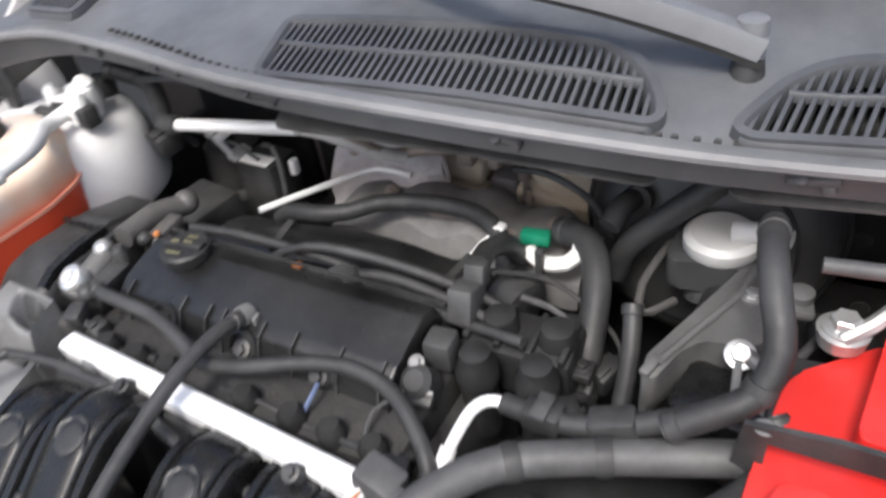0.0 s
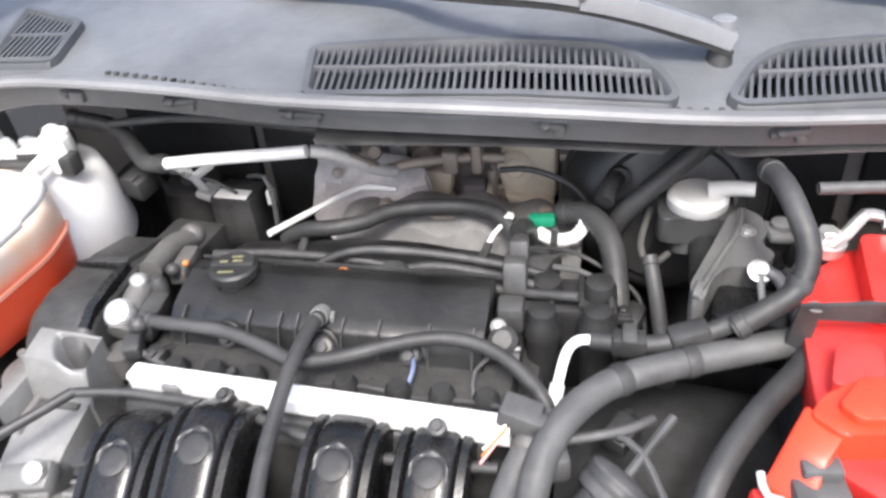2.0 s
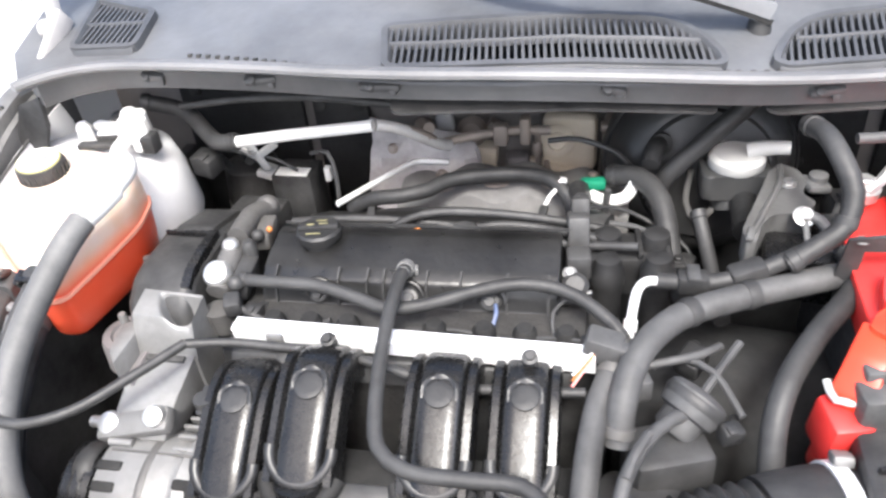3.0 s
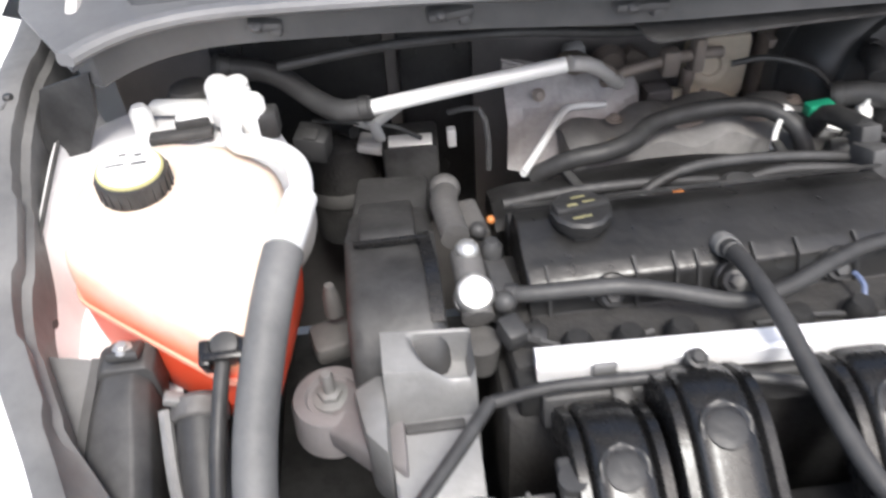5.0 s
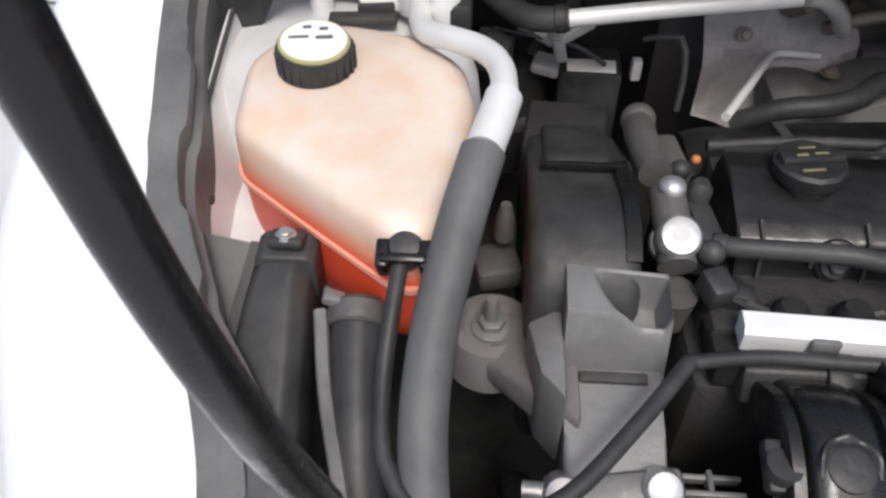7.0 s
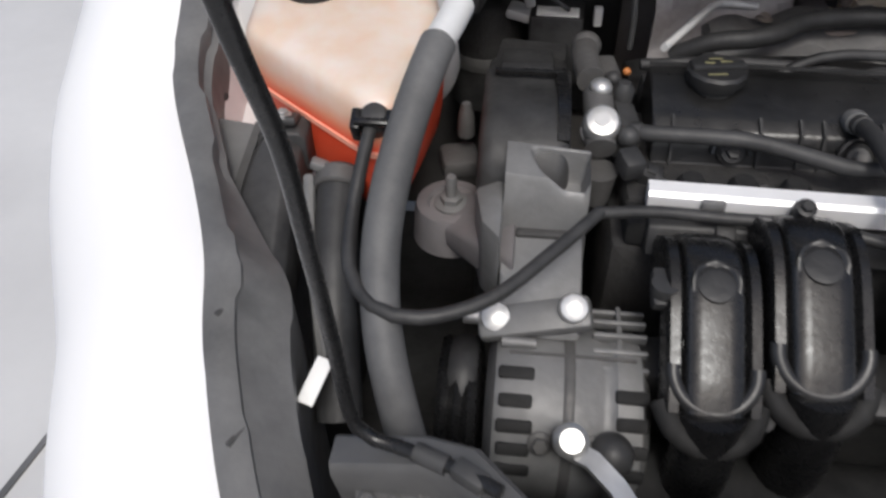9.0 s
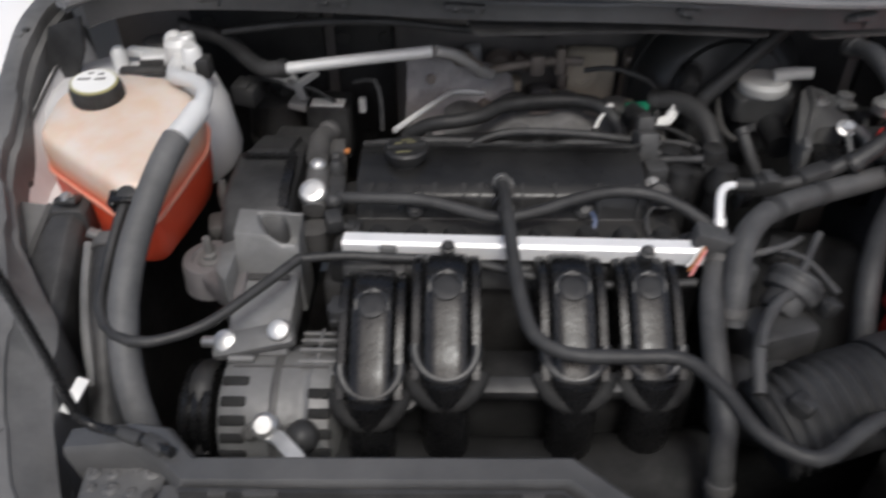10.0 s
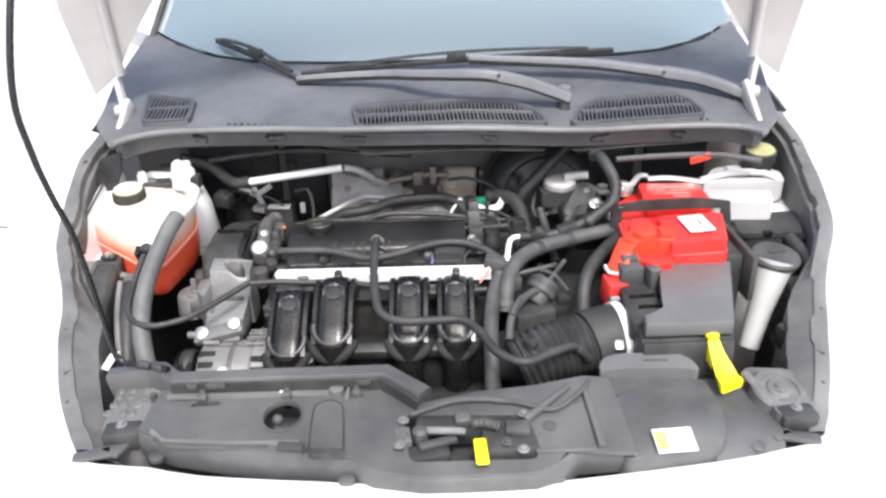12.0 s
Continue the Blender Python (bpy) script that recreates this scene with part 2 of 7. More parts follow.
def box(c, s, rot=(0, 0, 0), bev=0.004, seg=2):
    bm = bmesh.new()
    bmesh.ops.create_cube(bm, size=1)
    bmesh.ops.scale(bm, verts=bm.verts, vec=s)
    if bev:
        bmesh.ops.bevel(bm, geom=bm.edges[:], offset=min(bev, min(s) * 0.45), segments=seg, profile=0.5, affect="EDGES", clamp_overlap=True)
    bmesh.ops.transform(bm, verts=bm.verts, matrix=pose(*c, *rot))
    return bm


def prism(poly, z0, z1, bev=0.004, seg=2, top=None, taper=1.0):
    """An upright prism over an outline in x, y; top(x, y) may give the height of its upper face."""
    bm = bmesh.new()
    cx, cy = sum(p[0] for p in poly) / len(poly), sum(p[1] for p in poly) / len(poly)
    lo = [bm.verts.new((x, y, z0)) for x, y in poly]
    hi = []
    for x, y in poly:
        x2, y2 = cx + (x - cx) * taper, cy + (y - cy) * taper
        hi.append(bm.verts.new((x2, y2, top(x2, y2) if top else z1)))
    n = len(poly)
    bm.faces.new(lo[::-1])
    bm.faces.new(hi)
    for i in range(n):
        bm.faces.new((lo[i], lo[(i + 1) % n], hi[(i + 1) % n], hi[i]))
    if bev:
        bmesh.ops.bevel(bm, geom=bm.edges[:], offset=bev, segments=seg, profile=0.5, affect="EDGES", clamp_overlap=True)
    return bm


def slab_x(profile, x0, x1, bev=0.003, seg=2):
    """A profile in y, z, drawn out along x."""
    bm = bmesh.new()
    a = [bm.verts.new((x0, y, z)) for y, z in profile]
    b = [bm.verts.new((x1, y, z)) for y, z in profile]
    n = len(profile)
    bm.faces.new(a)
    bm.faces.new(b[::-1])
    for i in range(n):
        bm.faces.new((a[i], b[i], b[(i + 1) % n], a[(i + 1) % n]))
    if bev:
        bmesh.ops.bevel(bm, geom=bm.edges[:], offset=bev, segments=seg, profile=0.5, affect="EDGES", clamp_overlap=True)
    return bm


def spline(pts, step=0.012):
    """Points along a Catmull-Rom curve through pts."""
    p = [Vector(q) for q in pts]
    p = [p[0] * 2 - p[1]] + p + [p[-1] * 2 - p[-2]]
    out = []
    for i in range(1, len(p) - 2):
        a, b, c, d = p[i - 1:i + 3]
        k = max(2, int((c - b).length / step))
        for j in range(k):
            t = j / k
            out.append(0.5 * ((2 * b) + (c - a) * t + (2 * a - 5 * b + 4 * c - d) * t * t + (3 * b - 3 * c + d - a) * t ** 3))
    out.append(p[-2])
    return out


def frames_along(line):
    """A side and an up vector for each point of a line, turning as little as possible."""
    ways = [(line[min(i + 1, len(line) - 1)] - line[max(i - 1, 0)]).normalized() for i in range(len(line))]
    up = Vector((0, 0, 1)) if abs(ways[0].z) < 0.9 else Vector((0, 1, 0))
    out = []
    for w in ways:
        up = (up - w * up.dot(w)).normalized()
        out.append((w.cross(up), up))
    return out


def tube(pts, r, n=12, smooth=True, wave=0.0, pitch=0.012, ends=True, step=0.012, flat=1.0):
    """A hose, pipe or wire; wave and pitch make it ribbed; r may be a pair, from start to end."""
    line = spline(pts, pitch / 6 if wave else step) if smooth else [Vector(p) for p in pts]
    r0, r1 = r if isinstance(r, tuple) else (r, r)
    bm = bmesh.new()
    rings, run = [], 0.0
    for i, (p, (side, up)) in enumerate(zip(line, frames_along(line))):
        if i:
            run += (p - line[i - 1]).length
        f = i / max(1, len(line) - 1)
        rr = r0 + (r1 - r0) * f
        if wave:
            rr += wave * math.sin(2 * math.pi * run / pitch)
        rings.append([bm.verts.new(p + side * math.cos(a) * rr + up * math.sin(a) * rr * flat) for a in (2 * math.pi * k / n for k in range(n))])
    for a, b in zip(rings, rings[1:]):
        for k in range(n):
            bm.faces.new((a[k], a[(k + 1) % n], b[(k + 1) % n], b[k]))
    if ends:
        bm.faces.new(rings[0][::-1])
        bm.faces.new(rings[-1])
    return bm


def sweep(line, section):
    """A closed section (side, up) swept along a line of points."""
    line = [Vector(p) for p in line]
    bm = bmesh.new()
    rings = [[bm.verts.new(p + side * a + up * b) for a, b in section] for p, (side, up) in zip(line, frames_along(line))]
    n = len(section)
    for a, b in zip(rings, rings[1:]):
        for k in range(n):
            bm.faces.new((a[k], a[(k + 1) % n], b[(k + 1) % n], b[k]))
    bm.faces.new(rings[0][::-1])
    bm.faces.new(rings[-1])
    return bm


def lathe(profile, at, axis=(0, 0, 1), n=28):
    """A profile of (radius, height) turned round an axis through at."""
    turn = Vector((0, 0, 1)).rotation_difference(Vector(axis)).to_matrix().to_4x4()
    bm = bmesh.new()
    rings = []
    for r, h in profile:
        rings.append([bm.verts.new((r * math.cos(a), r * math.sin(a), h)) for a in (2 * math.pi * k / n for k in range(n))])
    for a, b in zip(rings, rings[1:]):
        for k in range(n):
            bm.faces.new((a[k], a[(k + 1) % n], b[(k + 1) % n], b[k]))
    bm.faces.new(rings[0][::-1])
    bm.faces.new(rings[-1])
    bmesh.ops.transform(bm, verts=bm.verts, matrix=Matrix.Translation(at) @ turn)
    return bm


def bolt(at, r=0.006, h=0.006, axis=(0, 0, 1)):
    """A flanged hexagon bolt head."""
    return merge(lathe([(r * 1.5, 0), (r * 1.5, h * 0.25), (r * 1.1, h * 0.4)], at, axis, 16), lathe([(r, 0), (r, h * 0.9), (r * 0.85, h)], at, axis, 6))


def ball(at, r, axis=(0, 0, 1), squash=1.0, n=20):
    prof = [(max(r * math.sin(a), 1e-4), -r * squash * math.cos(a)) for a in (math.pi * k / 10 for k in range(11))]
    return lathe(prof, at, axis, n)


def sheet(rows, thick=0.0):
    """A quilt through rows of points; thick draws it out downwards."""
    bm = bmesh.new()
    grid = [[bm.verts.new(p) for p in row] for row in rows]
    for a, b in zip(grid, grid[1:]):
        for k in range(len(a) - 1):
            bm.faces.new((a[k], a[k + 1], b[k + 1], b[k]))
    if thick:
        bmesh.ops.recalc_face_normals(bm, faces=bm.faces)
        bmesh.ops.solidify(bm, geom=bm.faces[:], thickness=thick)
    return bm


def plate(outline, holes, height, thick, cuts=0):
    """A flat plate with openings; height(x, y) gives its upper face."""
    bm = bmesh.new()
    edges = []
    for loop in [outline] + holes:
        vs = [bm.verts.new((x, y, 0)) for x, y in loop]
        edges += [bm.edges.new((vs[i], vs[(i + 1) % len(vs)])) for i in range(len(vs))]
    bmesh.ops.triangle_fill(bm, use_beauty=True, use_dissolve=False, edges=edges)
    if cuts:
        bmesh.ops.subdivide_edges(bm, edges=bm.edges[:], cuts=cuts, use_grid_fill=True)
    top = bm.faces[:]
    ex = bmesh.ops.extrude_face_region(bm, geom=top)
    low = [v for v in ex["geom"] if isinstance(v, bmesh.types.BMVert)]
    done = set(low)
    for v in bm.verts:
        v.co.z = height(v.co.x, v.co.y) - (thick if v in done else 0)
    return bm


def rounded(poly, r=0.01, k=4):
    """An outline with rounded corners."""
    out = []
    n = len(poly)
    for i in range(n):
        a, b, c = Vector(poly[i - 1]), Vector(poly[i]), Vector(poly[(i + 1) % n])
        d1, d2 = (a - b), (c - b)
        q = min(r, d1.length * 0.45, d2.length * 0.45)
        s, e = b + d1.normalized() * q, b + d2.normalized() * q
        for j in range(k + 1):
            t = j / k
            p = s * (1 - t) ** 2 + b * 2 * t * (1 - t) + e * t * t
            out.append((p.x, p.y))
    return out


# ---- the ground ----
bm = bmesh.new()
bmesh.ops.create_grid(bm, x_segments=8, y_segments=8, size=400)
ground = single("ground", (0, 0, 0), bm, CONCRETE, "pale sunlit concrete yard under the car", "ground", kind="structure")

bm = merge(box((-1.165, 0.25, 0.003), (0.012, 8.0, 0.004), (0, 0, -11), 0), box((-3.5, 2.3, 0.003), (8.0, 0.012, 0.004), (0, 0, -11), 0))
single("ground_joint", (-1.165, 0.25, 0), bm, GUTTER, "dark joint between the concrete slabs", "ground joint", kind="structure")

# ---- the car's body round the bay ----
car = thing("car_body", (0, 0.3, 0), "white hatchback body with its bonnet propped open", "car")
EDGE_L = [(-0.69, 0.40, 0.925), (-0.69, 0.28, 0.90), (-0.668, 0.147, 0.86), (-0.656, 0.077, 0.832), (-0.606, -0.03, 0.803), (-0.580, -0.09, 0.79), (-0.563, -0.155, 0.77), (-0.523, -0.25, 0.74), (-0.475, -0.325, 0.715)]
EDGE_R = [(0.70, 0.40, 0.925), (0.695, 0.28, 0.90), (0.682, 0.147, 0.86), (0.665, 0.06, 0.832), (0.62, -0.03, 0.805), (0.592, -0.09, 0.79), (0.57, -0.155, 0.77), (0.535, -0.25, 0.74), (0.50, -0.325, 0.715)]


FRONT = [(-0.44, -0.342, 0.712), (-0.374, -0.350, 0.712), (-0.30, -0.368, 0.712), (-0.11, -0.387, 0.712), (0.03, -0.402, 0.712), (0.17, -0.390, 0.712), (0.36, -0.364, 0.712), (0.44, -0.346, 0.712)]
ROUND = spline(EDGE_L + FRONT + EDGE_R[::-1], 0.03)


def skin(keep):
    """The white outer skin: from the bay's edge outwards, rounded over and down to the sill, for one stretch of the edge."""
    out = []
    for i, p in enumerate(ROUND):
        a, b = ROUND[max(i - 4, 0)], ROUND[min(i + 4, len(ROUND) - 1)]
        n = Vector((b.y - a.y, a.x - b.x, 0)).normalized()
        out.append((p, -n if n.dot(p - Vector((0, 0.3, p.z))) < 0 else n))
    stretch = [i for i, p in enumerate(ROUND) if keep(p)]
    stretch = range(stretch[0], min(stretch[-1] + 2, len(ROUND)))
    rows = []
    for d, h in ((0, -0.012), (0.006, 0.0), (0.025, 0.006), (0.055, 0.006), (0.088, -0.008), (0.115, -0.04), (0.135, -0.09), (0.145, -0.2), (0.145, -0.42), (0.125, -0.56)):
        rows.append([out[i][0] + out[i][1] * d + Vector((0, 0, max(h, 0.2 - out[i][0].z))) for i in stretch])
    return sheet(rows, 0.004)


part("fender", skin(lambda p: p.x < 0 and p.y > -0.30), WHITE, car)
part("bumper", skin(lambda p: p.y <= -0.30), WHITE, car)
part("fender", skin(lambda p: p.x > 0 and p.y > -0.30), WHITE, car)


def liner(edge, side, seed):
    """The dusty inner flange along the wing: a flat strip with uneven tabs that drops into the bay."""
    rng = random.Random(seed)
    e = spline(edge, 0.009)
    tabs = []
    for _ in e:
        tabs.append(tabs[-1] if tabs and rng.random() < 0.78 else rng.choice((0.0, 0.0, 0.002, 0.004, -0.002)))
    rows = []
    for d, h, k in ((0.009, -0.004, 0), (0.007, 0.002, 0), (0.002, 0.0035, 0), (-0.008, 0.003, 0.3), (-0.0145, 0.001, 1), (-0.0155, -0.003, 1), (-0.016, -0.014, 0.7), (-0.022, -0.018, 0.5), (-0.026, -0.10, 0), (-0.034, -0.48, 0)):
        deep = d < -0.0158
        rows.append([(p.x + side * (d - k * t - (0.026 * min(1, max(0, (0.01 - p.y) / 0.09)) if deep else 0)), p.y, p.z + h - (0.008 * min(1, max(0, (0.01 - p.y) / 0.09)) if deep else 0) + 0.0012 * math.sin(p.y * 47)) for p, t in zip(e, tabs)])
    return sheet(rows, 0.003)


part("inner_gutter", liner(EDGE_L, -1, 3), GUTTER, car, "dusty dark grey wing gutter")
part("inner_gutter", liner(EDGE_R, 1, 8), GUTTER, car, "dusty dark grey wing gutter")
for side, edge in ((-1, EDGE_L), (1, EDGE_R)):
    for k, (t, w) in enumerate(((1, 0.02),)):
        x, y, z = edge[t]
        tab = part("gutter_tab", box((x - side * 0.003, y, z + 0.001), (0.012, w, 0.005), (0, side * 8, 12 * side), 0.002), GUTTER, car)
        part("tab_bolt", lathe([(0.0045, 0), (0.0045, 0.003), (0.003, 0.0045)], (x - side * 0.008, y + 0.004, z + 0.003), n=12), GUTTER if k % 2 else BLACK, tab)
    for t in (5, 6, 7):
        (x0, y0, z0), (x1, y1, z1) = edge[t], edge[t + 1 if t < 7 else t]
        x, y, z = (x0 + x1) / 2, (y0 + y1) / 2, (z0 + z1) / 2
        part("gutter_slot", box((x - side * 0.007, y, z + 0.0022), (0.004, 0.016, 0.002), (0, 0, side * 22), 0.0008), VOID, car)

part("wing_inner_panel", sheet([[(-0.612, -0.02, 0.762), (-0.577, -0.075, 0.752), (-0.552, -0.16, 0.742), (-0.522, -0.235, 0.732), (-0.50, -0.275, 0.725)], [(-0.592, -0.03, 0.745), (-0.560, -0.085, 0.735), (-0.532, -0.165, 0.727), (-0.50, -0.235, 0.72), (-0.48, -0.275, 0.715)], [(-0.578, -0.05, 0.69), (-0.548, -0.10, 0.69), (-0.512, -0.17, 0.69), (-0.475, -0.24, 0.69), (-0.46, -0.275, 0.69)]], 0.003), GUTTER, car, "dusty grey inner wing panel")

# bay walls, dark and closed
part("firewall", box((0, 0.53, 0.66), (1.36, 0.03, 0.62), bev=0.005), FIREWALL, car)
# made-up dark pads that put shade on the grey firewall
for x, w, z, h in ((0.20, 0.50, 0.50, 0.36), (-0.46, 0.20, 0.74, 0.26), (-0.30, 0.09, 0.70, 0.30), (0.36, 0.16, 0.76, 0.22), (0.53, 0.14, 0.78, 0.20)):
    pad = part("shade_pad", box((x, 0.508, z), (w, 0.016, h), (0, 0, 0), 0.007), COIL, car, "dark pad added for the shade on the firewall")
    for dx, dz in ((-0.35, 0.35), (0.35, 0.35), (0.0, -0.2)):
        part("pad_clip", lathe([(0.010, 0), (0.009, 0.003), (0.004, 0.004)], (x + dx * w, 0.500, z + dz * h), (0, -1, 0), 14), BLACK, pad)
part("bulkhead_lip", box((0, 0.42, 0.905), (1.20, 0.16, 0.012), (-6, 0, 0), 0.004), VOID, car)
part("floor_pan", box((0, 0.05, 0.30), (1.30, 0.98, 0.02), bev=0), VOID, car)
part("radiator", box((0, -0.27, 0.50), (0.98, 0.05, 0.40), bev=0.004), VOID, car)

part("wheel_arch", box((-0.575, 0.19, 0.52), (0.02, 0.68, 0.42), bev=0.004), VOID, car)
part("wheel_arch", box((0.625, 0.19, 0.52), (0.02, 0.68, 0.42), bev=0.004), VOID, car)

# strut towers in body colour
part("strut_tower", lathe([(0.118, 0.735), (0.121, 0.745), (0.114, 0.805), (0.104, 0.835), (0.088, 0.846), (0.06, 0.85), (0.02, 0.85)], (-0.565, 0.268, 0), n=48), WHITEDUST, car, "dusty white painted strut tower")
part("strut_tower", lathe([(0.155, 0.42), (0.148, 0.60), (0.138, 0.72), (0.125, 0.775), (0.10, 0.795), (0.06, 0.80), (0.02, 0.80)], (0.585, 0.262, 0), n=48), WHITEDUST, car, "dusty white painted strut tower")
apron = part("apron", sheet([[(-0.660, 0.36, 0.875), (-0.656, 0.25, 0.858), (-0.653, 0.14, 0.828), (-0.650, 0.075, 0.80)], [(-0.650, 0.36, 0.85), (-0.648, 0.25, 0.83), (-0.646, 0.14, 0.80), (-0.643, 0.075, 0.775)], [(-0.640, 0.36, 0.79), (-0.638, 0.25, 0.775), (-0.636, 0.14, 0.765), (-0.632, 0.075, 0.745)], [(-0.54, 0.36, 0.78), (-0.54, 0.25, 0.765), (-0.545, 0.14, 0.752), (-0.55, 0.075, 0.735)]], 0.004), WHITEDUST, car, "dusty white painted inner wing")
part("apron_hole", lathe([(0.0065, -0.003), (0.0065, 0.0015), (0.0045, 0.002)], (-0.6425, 0.118, 0.794), (0.95, 0, 0.3), 16), VOID, apron)
part("apron_seam", tube([(-0.654, 0.30, 0.868), (-0.650, 0.20, 0.846), (-0.648, 0.13, 0.824), (-0.643, 0.085, 0.802)], 0.0022, 6), VOID, apron)

# bonnet, raised: a thick panel with an arched rear edge, over the camera's head
HINGE_Y, HINGE_Z, RISE = 0.42, 1.01, radians(70)


def bonnet_at(x, s, lift=0.0):
    return (x, HINGE_Y - s * math.cos(RISE) - lift * math.sin(RISE), HINGE_Z + s * math.sin(RISE) - lift * math.cos(RISE))


rows = []
for i in range(15):
    f = i / 14
    row = []
    for k in range(29):
        x = -0.74 + 1.48 * k / 28
        rear = 0.0 + 0.46 * max(0.0, 1 - (min(abs(x), 0.66) / 0.66) ** 2.2)
        front = 0.98 - 0.16 * (abs(x) / 0.7) ** 2
        s = rear + (front - rear) * f
        narrow = 1 - 0.20 * max(0, s - 0.2)
        row.append(bonnet_at(x * narrow, s, -0.035 * (1 - (x / 0.7) ** 2) * (1 - 0.5 * f)))
    rows.append(row)
bonnet = part("bonnet", sheet(rows, 0.012), WHITE, car, "white raised bonnet panel")
# inner skin carries the bonnet's shaded side as a greyer colour
part("inner_panel", sheet([[Vector(p) + Vector((0, -0.016, -0.006)) for p in row[1:-1]] for row in rows[:14]], 0.004), UNDER, bonnet, "white underside of the bonnet, coloured grey as in shade")
for side in (-1, 1):
    line = [bonnet_at(side * (0.62 - 0.09 * t), 0.05 + 0.85 * t, 0.02) for t in (0, 0.2, 0.4, 0.6, 0.8, 1.0)]
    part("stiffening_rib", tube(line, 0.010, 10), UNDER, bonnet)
    hinge = merge(box((side * 0.612, 0.335, 0.965), (0.012, 0.10, 0.03), (38, 0, side * 6), 0.004), box((side * 0.622, 0.375, 1.0), (0.010, 0.022, 0.09), (-24, side * 14, 0), 0.003), lathe([(0.011, -0.01), (0.013, 0), (0.011, 0.012)], (side * 0.617, 0.352, 0.985), (side, 0, 0), 14))
    part("bonnet_hinge", hinge, UNDER, car, "dusty white bonnet hinge")

# windscreen, pillars, roof and flanks
WB = [(-0.70, 0.80), (-0.60, 0.69), (-0.50, 0.615), (-0.40, 0.575), (-0.25, 0.556), (0, 0.550), (0.25, 0.550), (0.40, 0.553), (0.50, 0.575), (0.60, 0.63), (0.70, 0.74)]


def base_line(x):
    for (x0, y0), (x1, y1) in zip(WB, WB[1:]):
        if x0 <= x <= x1:
            return y0 + (y1 - y0) * (x - x0) / (x1 - x0)
    return 0.76


rows = []
for i in range(7):
    f = i / 6
    rows.append([(x * (1 - 0.12 * f), base_line(x) * (1 - f) + (1.28 + 0.10 * (x / 0.7) ** 2) * f, (0.960 + 0.21 * (base_line(x) - 0.25) - 0.03 * max(0, abs(x) - 0.45)) * (1 - f) + 1.455 * f - 0.02 * f * (x / 0.7) ** 2 + 0.03 * math.sin(math.pi * f)) for x in [-0.70 + 1.4 * k / 20 for k in range(21)]])
part("windscreen", sheet(rows, 0.005), GLASS, car, "windscreen with sky reflections")
for side in (-1, 1):
    line = [Vector((side * (0.72 - 0.09 * f), 0.77 + (1.38 - 0.77) * f, 1.045 + 0.40 * f + 0.03 * math.sin(math.pi * f))) for f in (0, 0.25, 0.5, 0.75, 1)]
    part("windscreen_pillar", tube(line, 0.035, 10), WHITE, car)
    part("screen_trim", tube([(v.x - side * 0.035, v.y - 0.012, v.z + 0.004) for v in line], 0.009, 8), BLACK, car)
    part("side_panel", sheet([[(side * 0.72, 0.4, 0.93), (side * 0.74, 0.7, 0.965), (side * 0.76, 1.4, 0.99), (side * 0.74, 2.9, 1.0)], [(side * 0.84, 0.4, 0.85), (side * 0.86, 0.7, 0.86), (side * 0.87, 1.4, 0.88), (side * 0.83, 2.9, 0.88)], [(side * 0.86, 0.4, 0.5), (side * 0.87, 0.7, 0.5), (side * 0.88, 1.4, 0.5), (side * 0.84, 2.9, 0.5)], [(side * 0.82, 0.4, 0.2), (side * 0.83, 0.7, 0.2), (side * 0.84, 1.4, 0.2), (side * 0.8, 2.9, 0.2)]], 0.004), WHITE, car)
    part("side_window", sheet([[(side * 0.73, 0.72, 0.975), (side * 0.75, 1.5, 1.0), (side * 0.73, 2.7, 1.0)], [(side * 0.64, 1.36, 1.43), (side * 0.63, 1.7, 1.45), (side * 0.6, 2.5, 1.42)]], 0.004), GLASS, car)
part("roof", sheet([[(x, 1.28 + 0.10 * (x / 0.63) ** 2, 1.457 - 0.02 * (x / 0.63) ** 2) for x in (-0.63, -0.3, 0, 0.3, 0.63)], [(x, 1.8, 1.49 - 0.03 * (x / 0.63) ** 2) for x in (-0.63, -0.3, 0, 0.3, 0.63)], [(x, 2.55, 1.44 - 0.03 * (x / 0.63) ** 2) for x in (-0.6, -0.3, 0, 0.3, 0.6)], [(x, 2.92, 1.0) for x in (-0.74, -0.35, 0, 0.35, 0.74)], [(x, 2.95, 0.2) for x in (-0.8, -0.4, 0, 0.4, 0.8)]], 0.004), WHITE, car)
part("dashboard", box((0, 0.95, 0.86), (1.34, 0.7, 0.2), bev=0.03), BLACK, car)
for x, y in ((-0.69, 0.12), (0.69, 0.12), (-0.74, 2.4), (0.74, 2.4)):
    wheel = part("wheel", lathe([(0.30, -0.085), (0.305, -0.05), (0.305, 0.05), (0.30, 0.085), (0.22, 0.09), (0.20, 0.05)], (x, y, 0.305), (math.copysign(1, x), 0, 0), 36), TYRE, car)
    part("rim", lathe([(0.20, 0.0), (0.20, 0.07), (0.12, 0.06), (0.03, 0.075)], (x, y, 0.305), (math.copysign(1, x), 0, 0), 24), SILVER, wheel)

# ---- cowl panel with its grilles ----
cowl = thing("cowl_panel", (0, 0.3, 0.95), "weathered grey plastic scuttle panel with two slatted grilles", "cowl panel")


CROWN = [(-0.7, 0.0), (-0.6, 0.0), (-0.45, 0.004), (-0.3, 0.012), (-0.14, 0.016), (0.05, 0.016), (0.15, 0.006), (0.2, 0.0), (0.27, -0.010), (0.45, -0.014), (0.7, -0.016)]


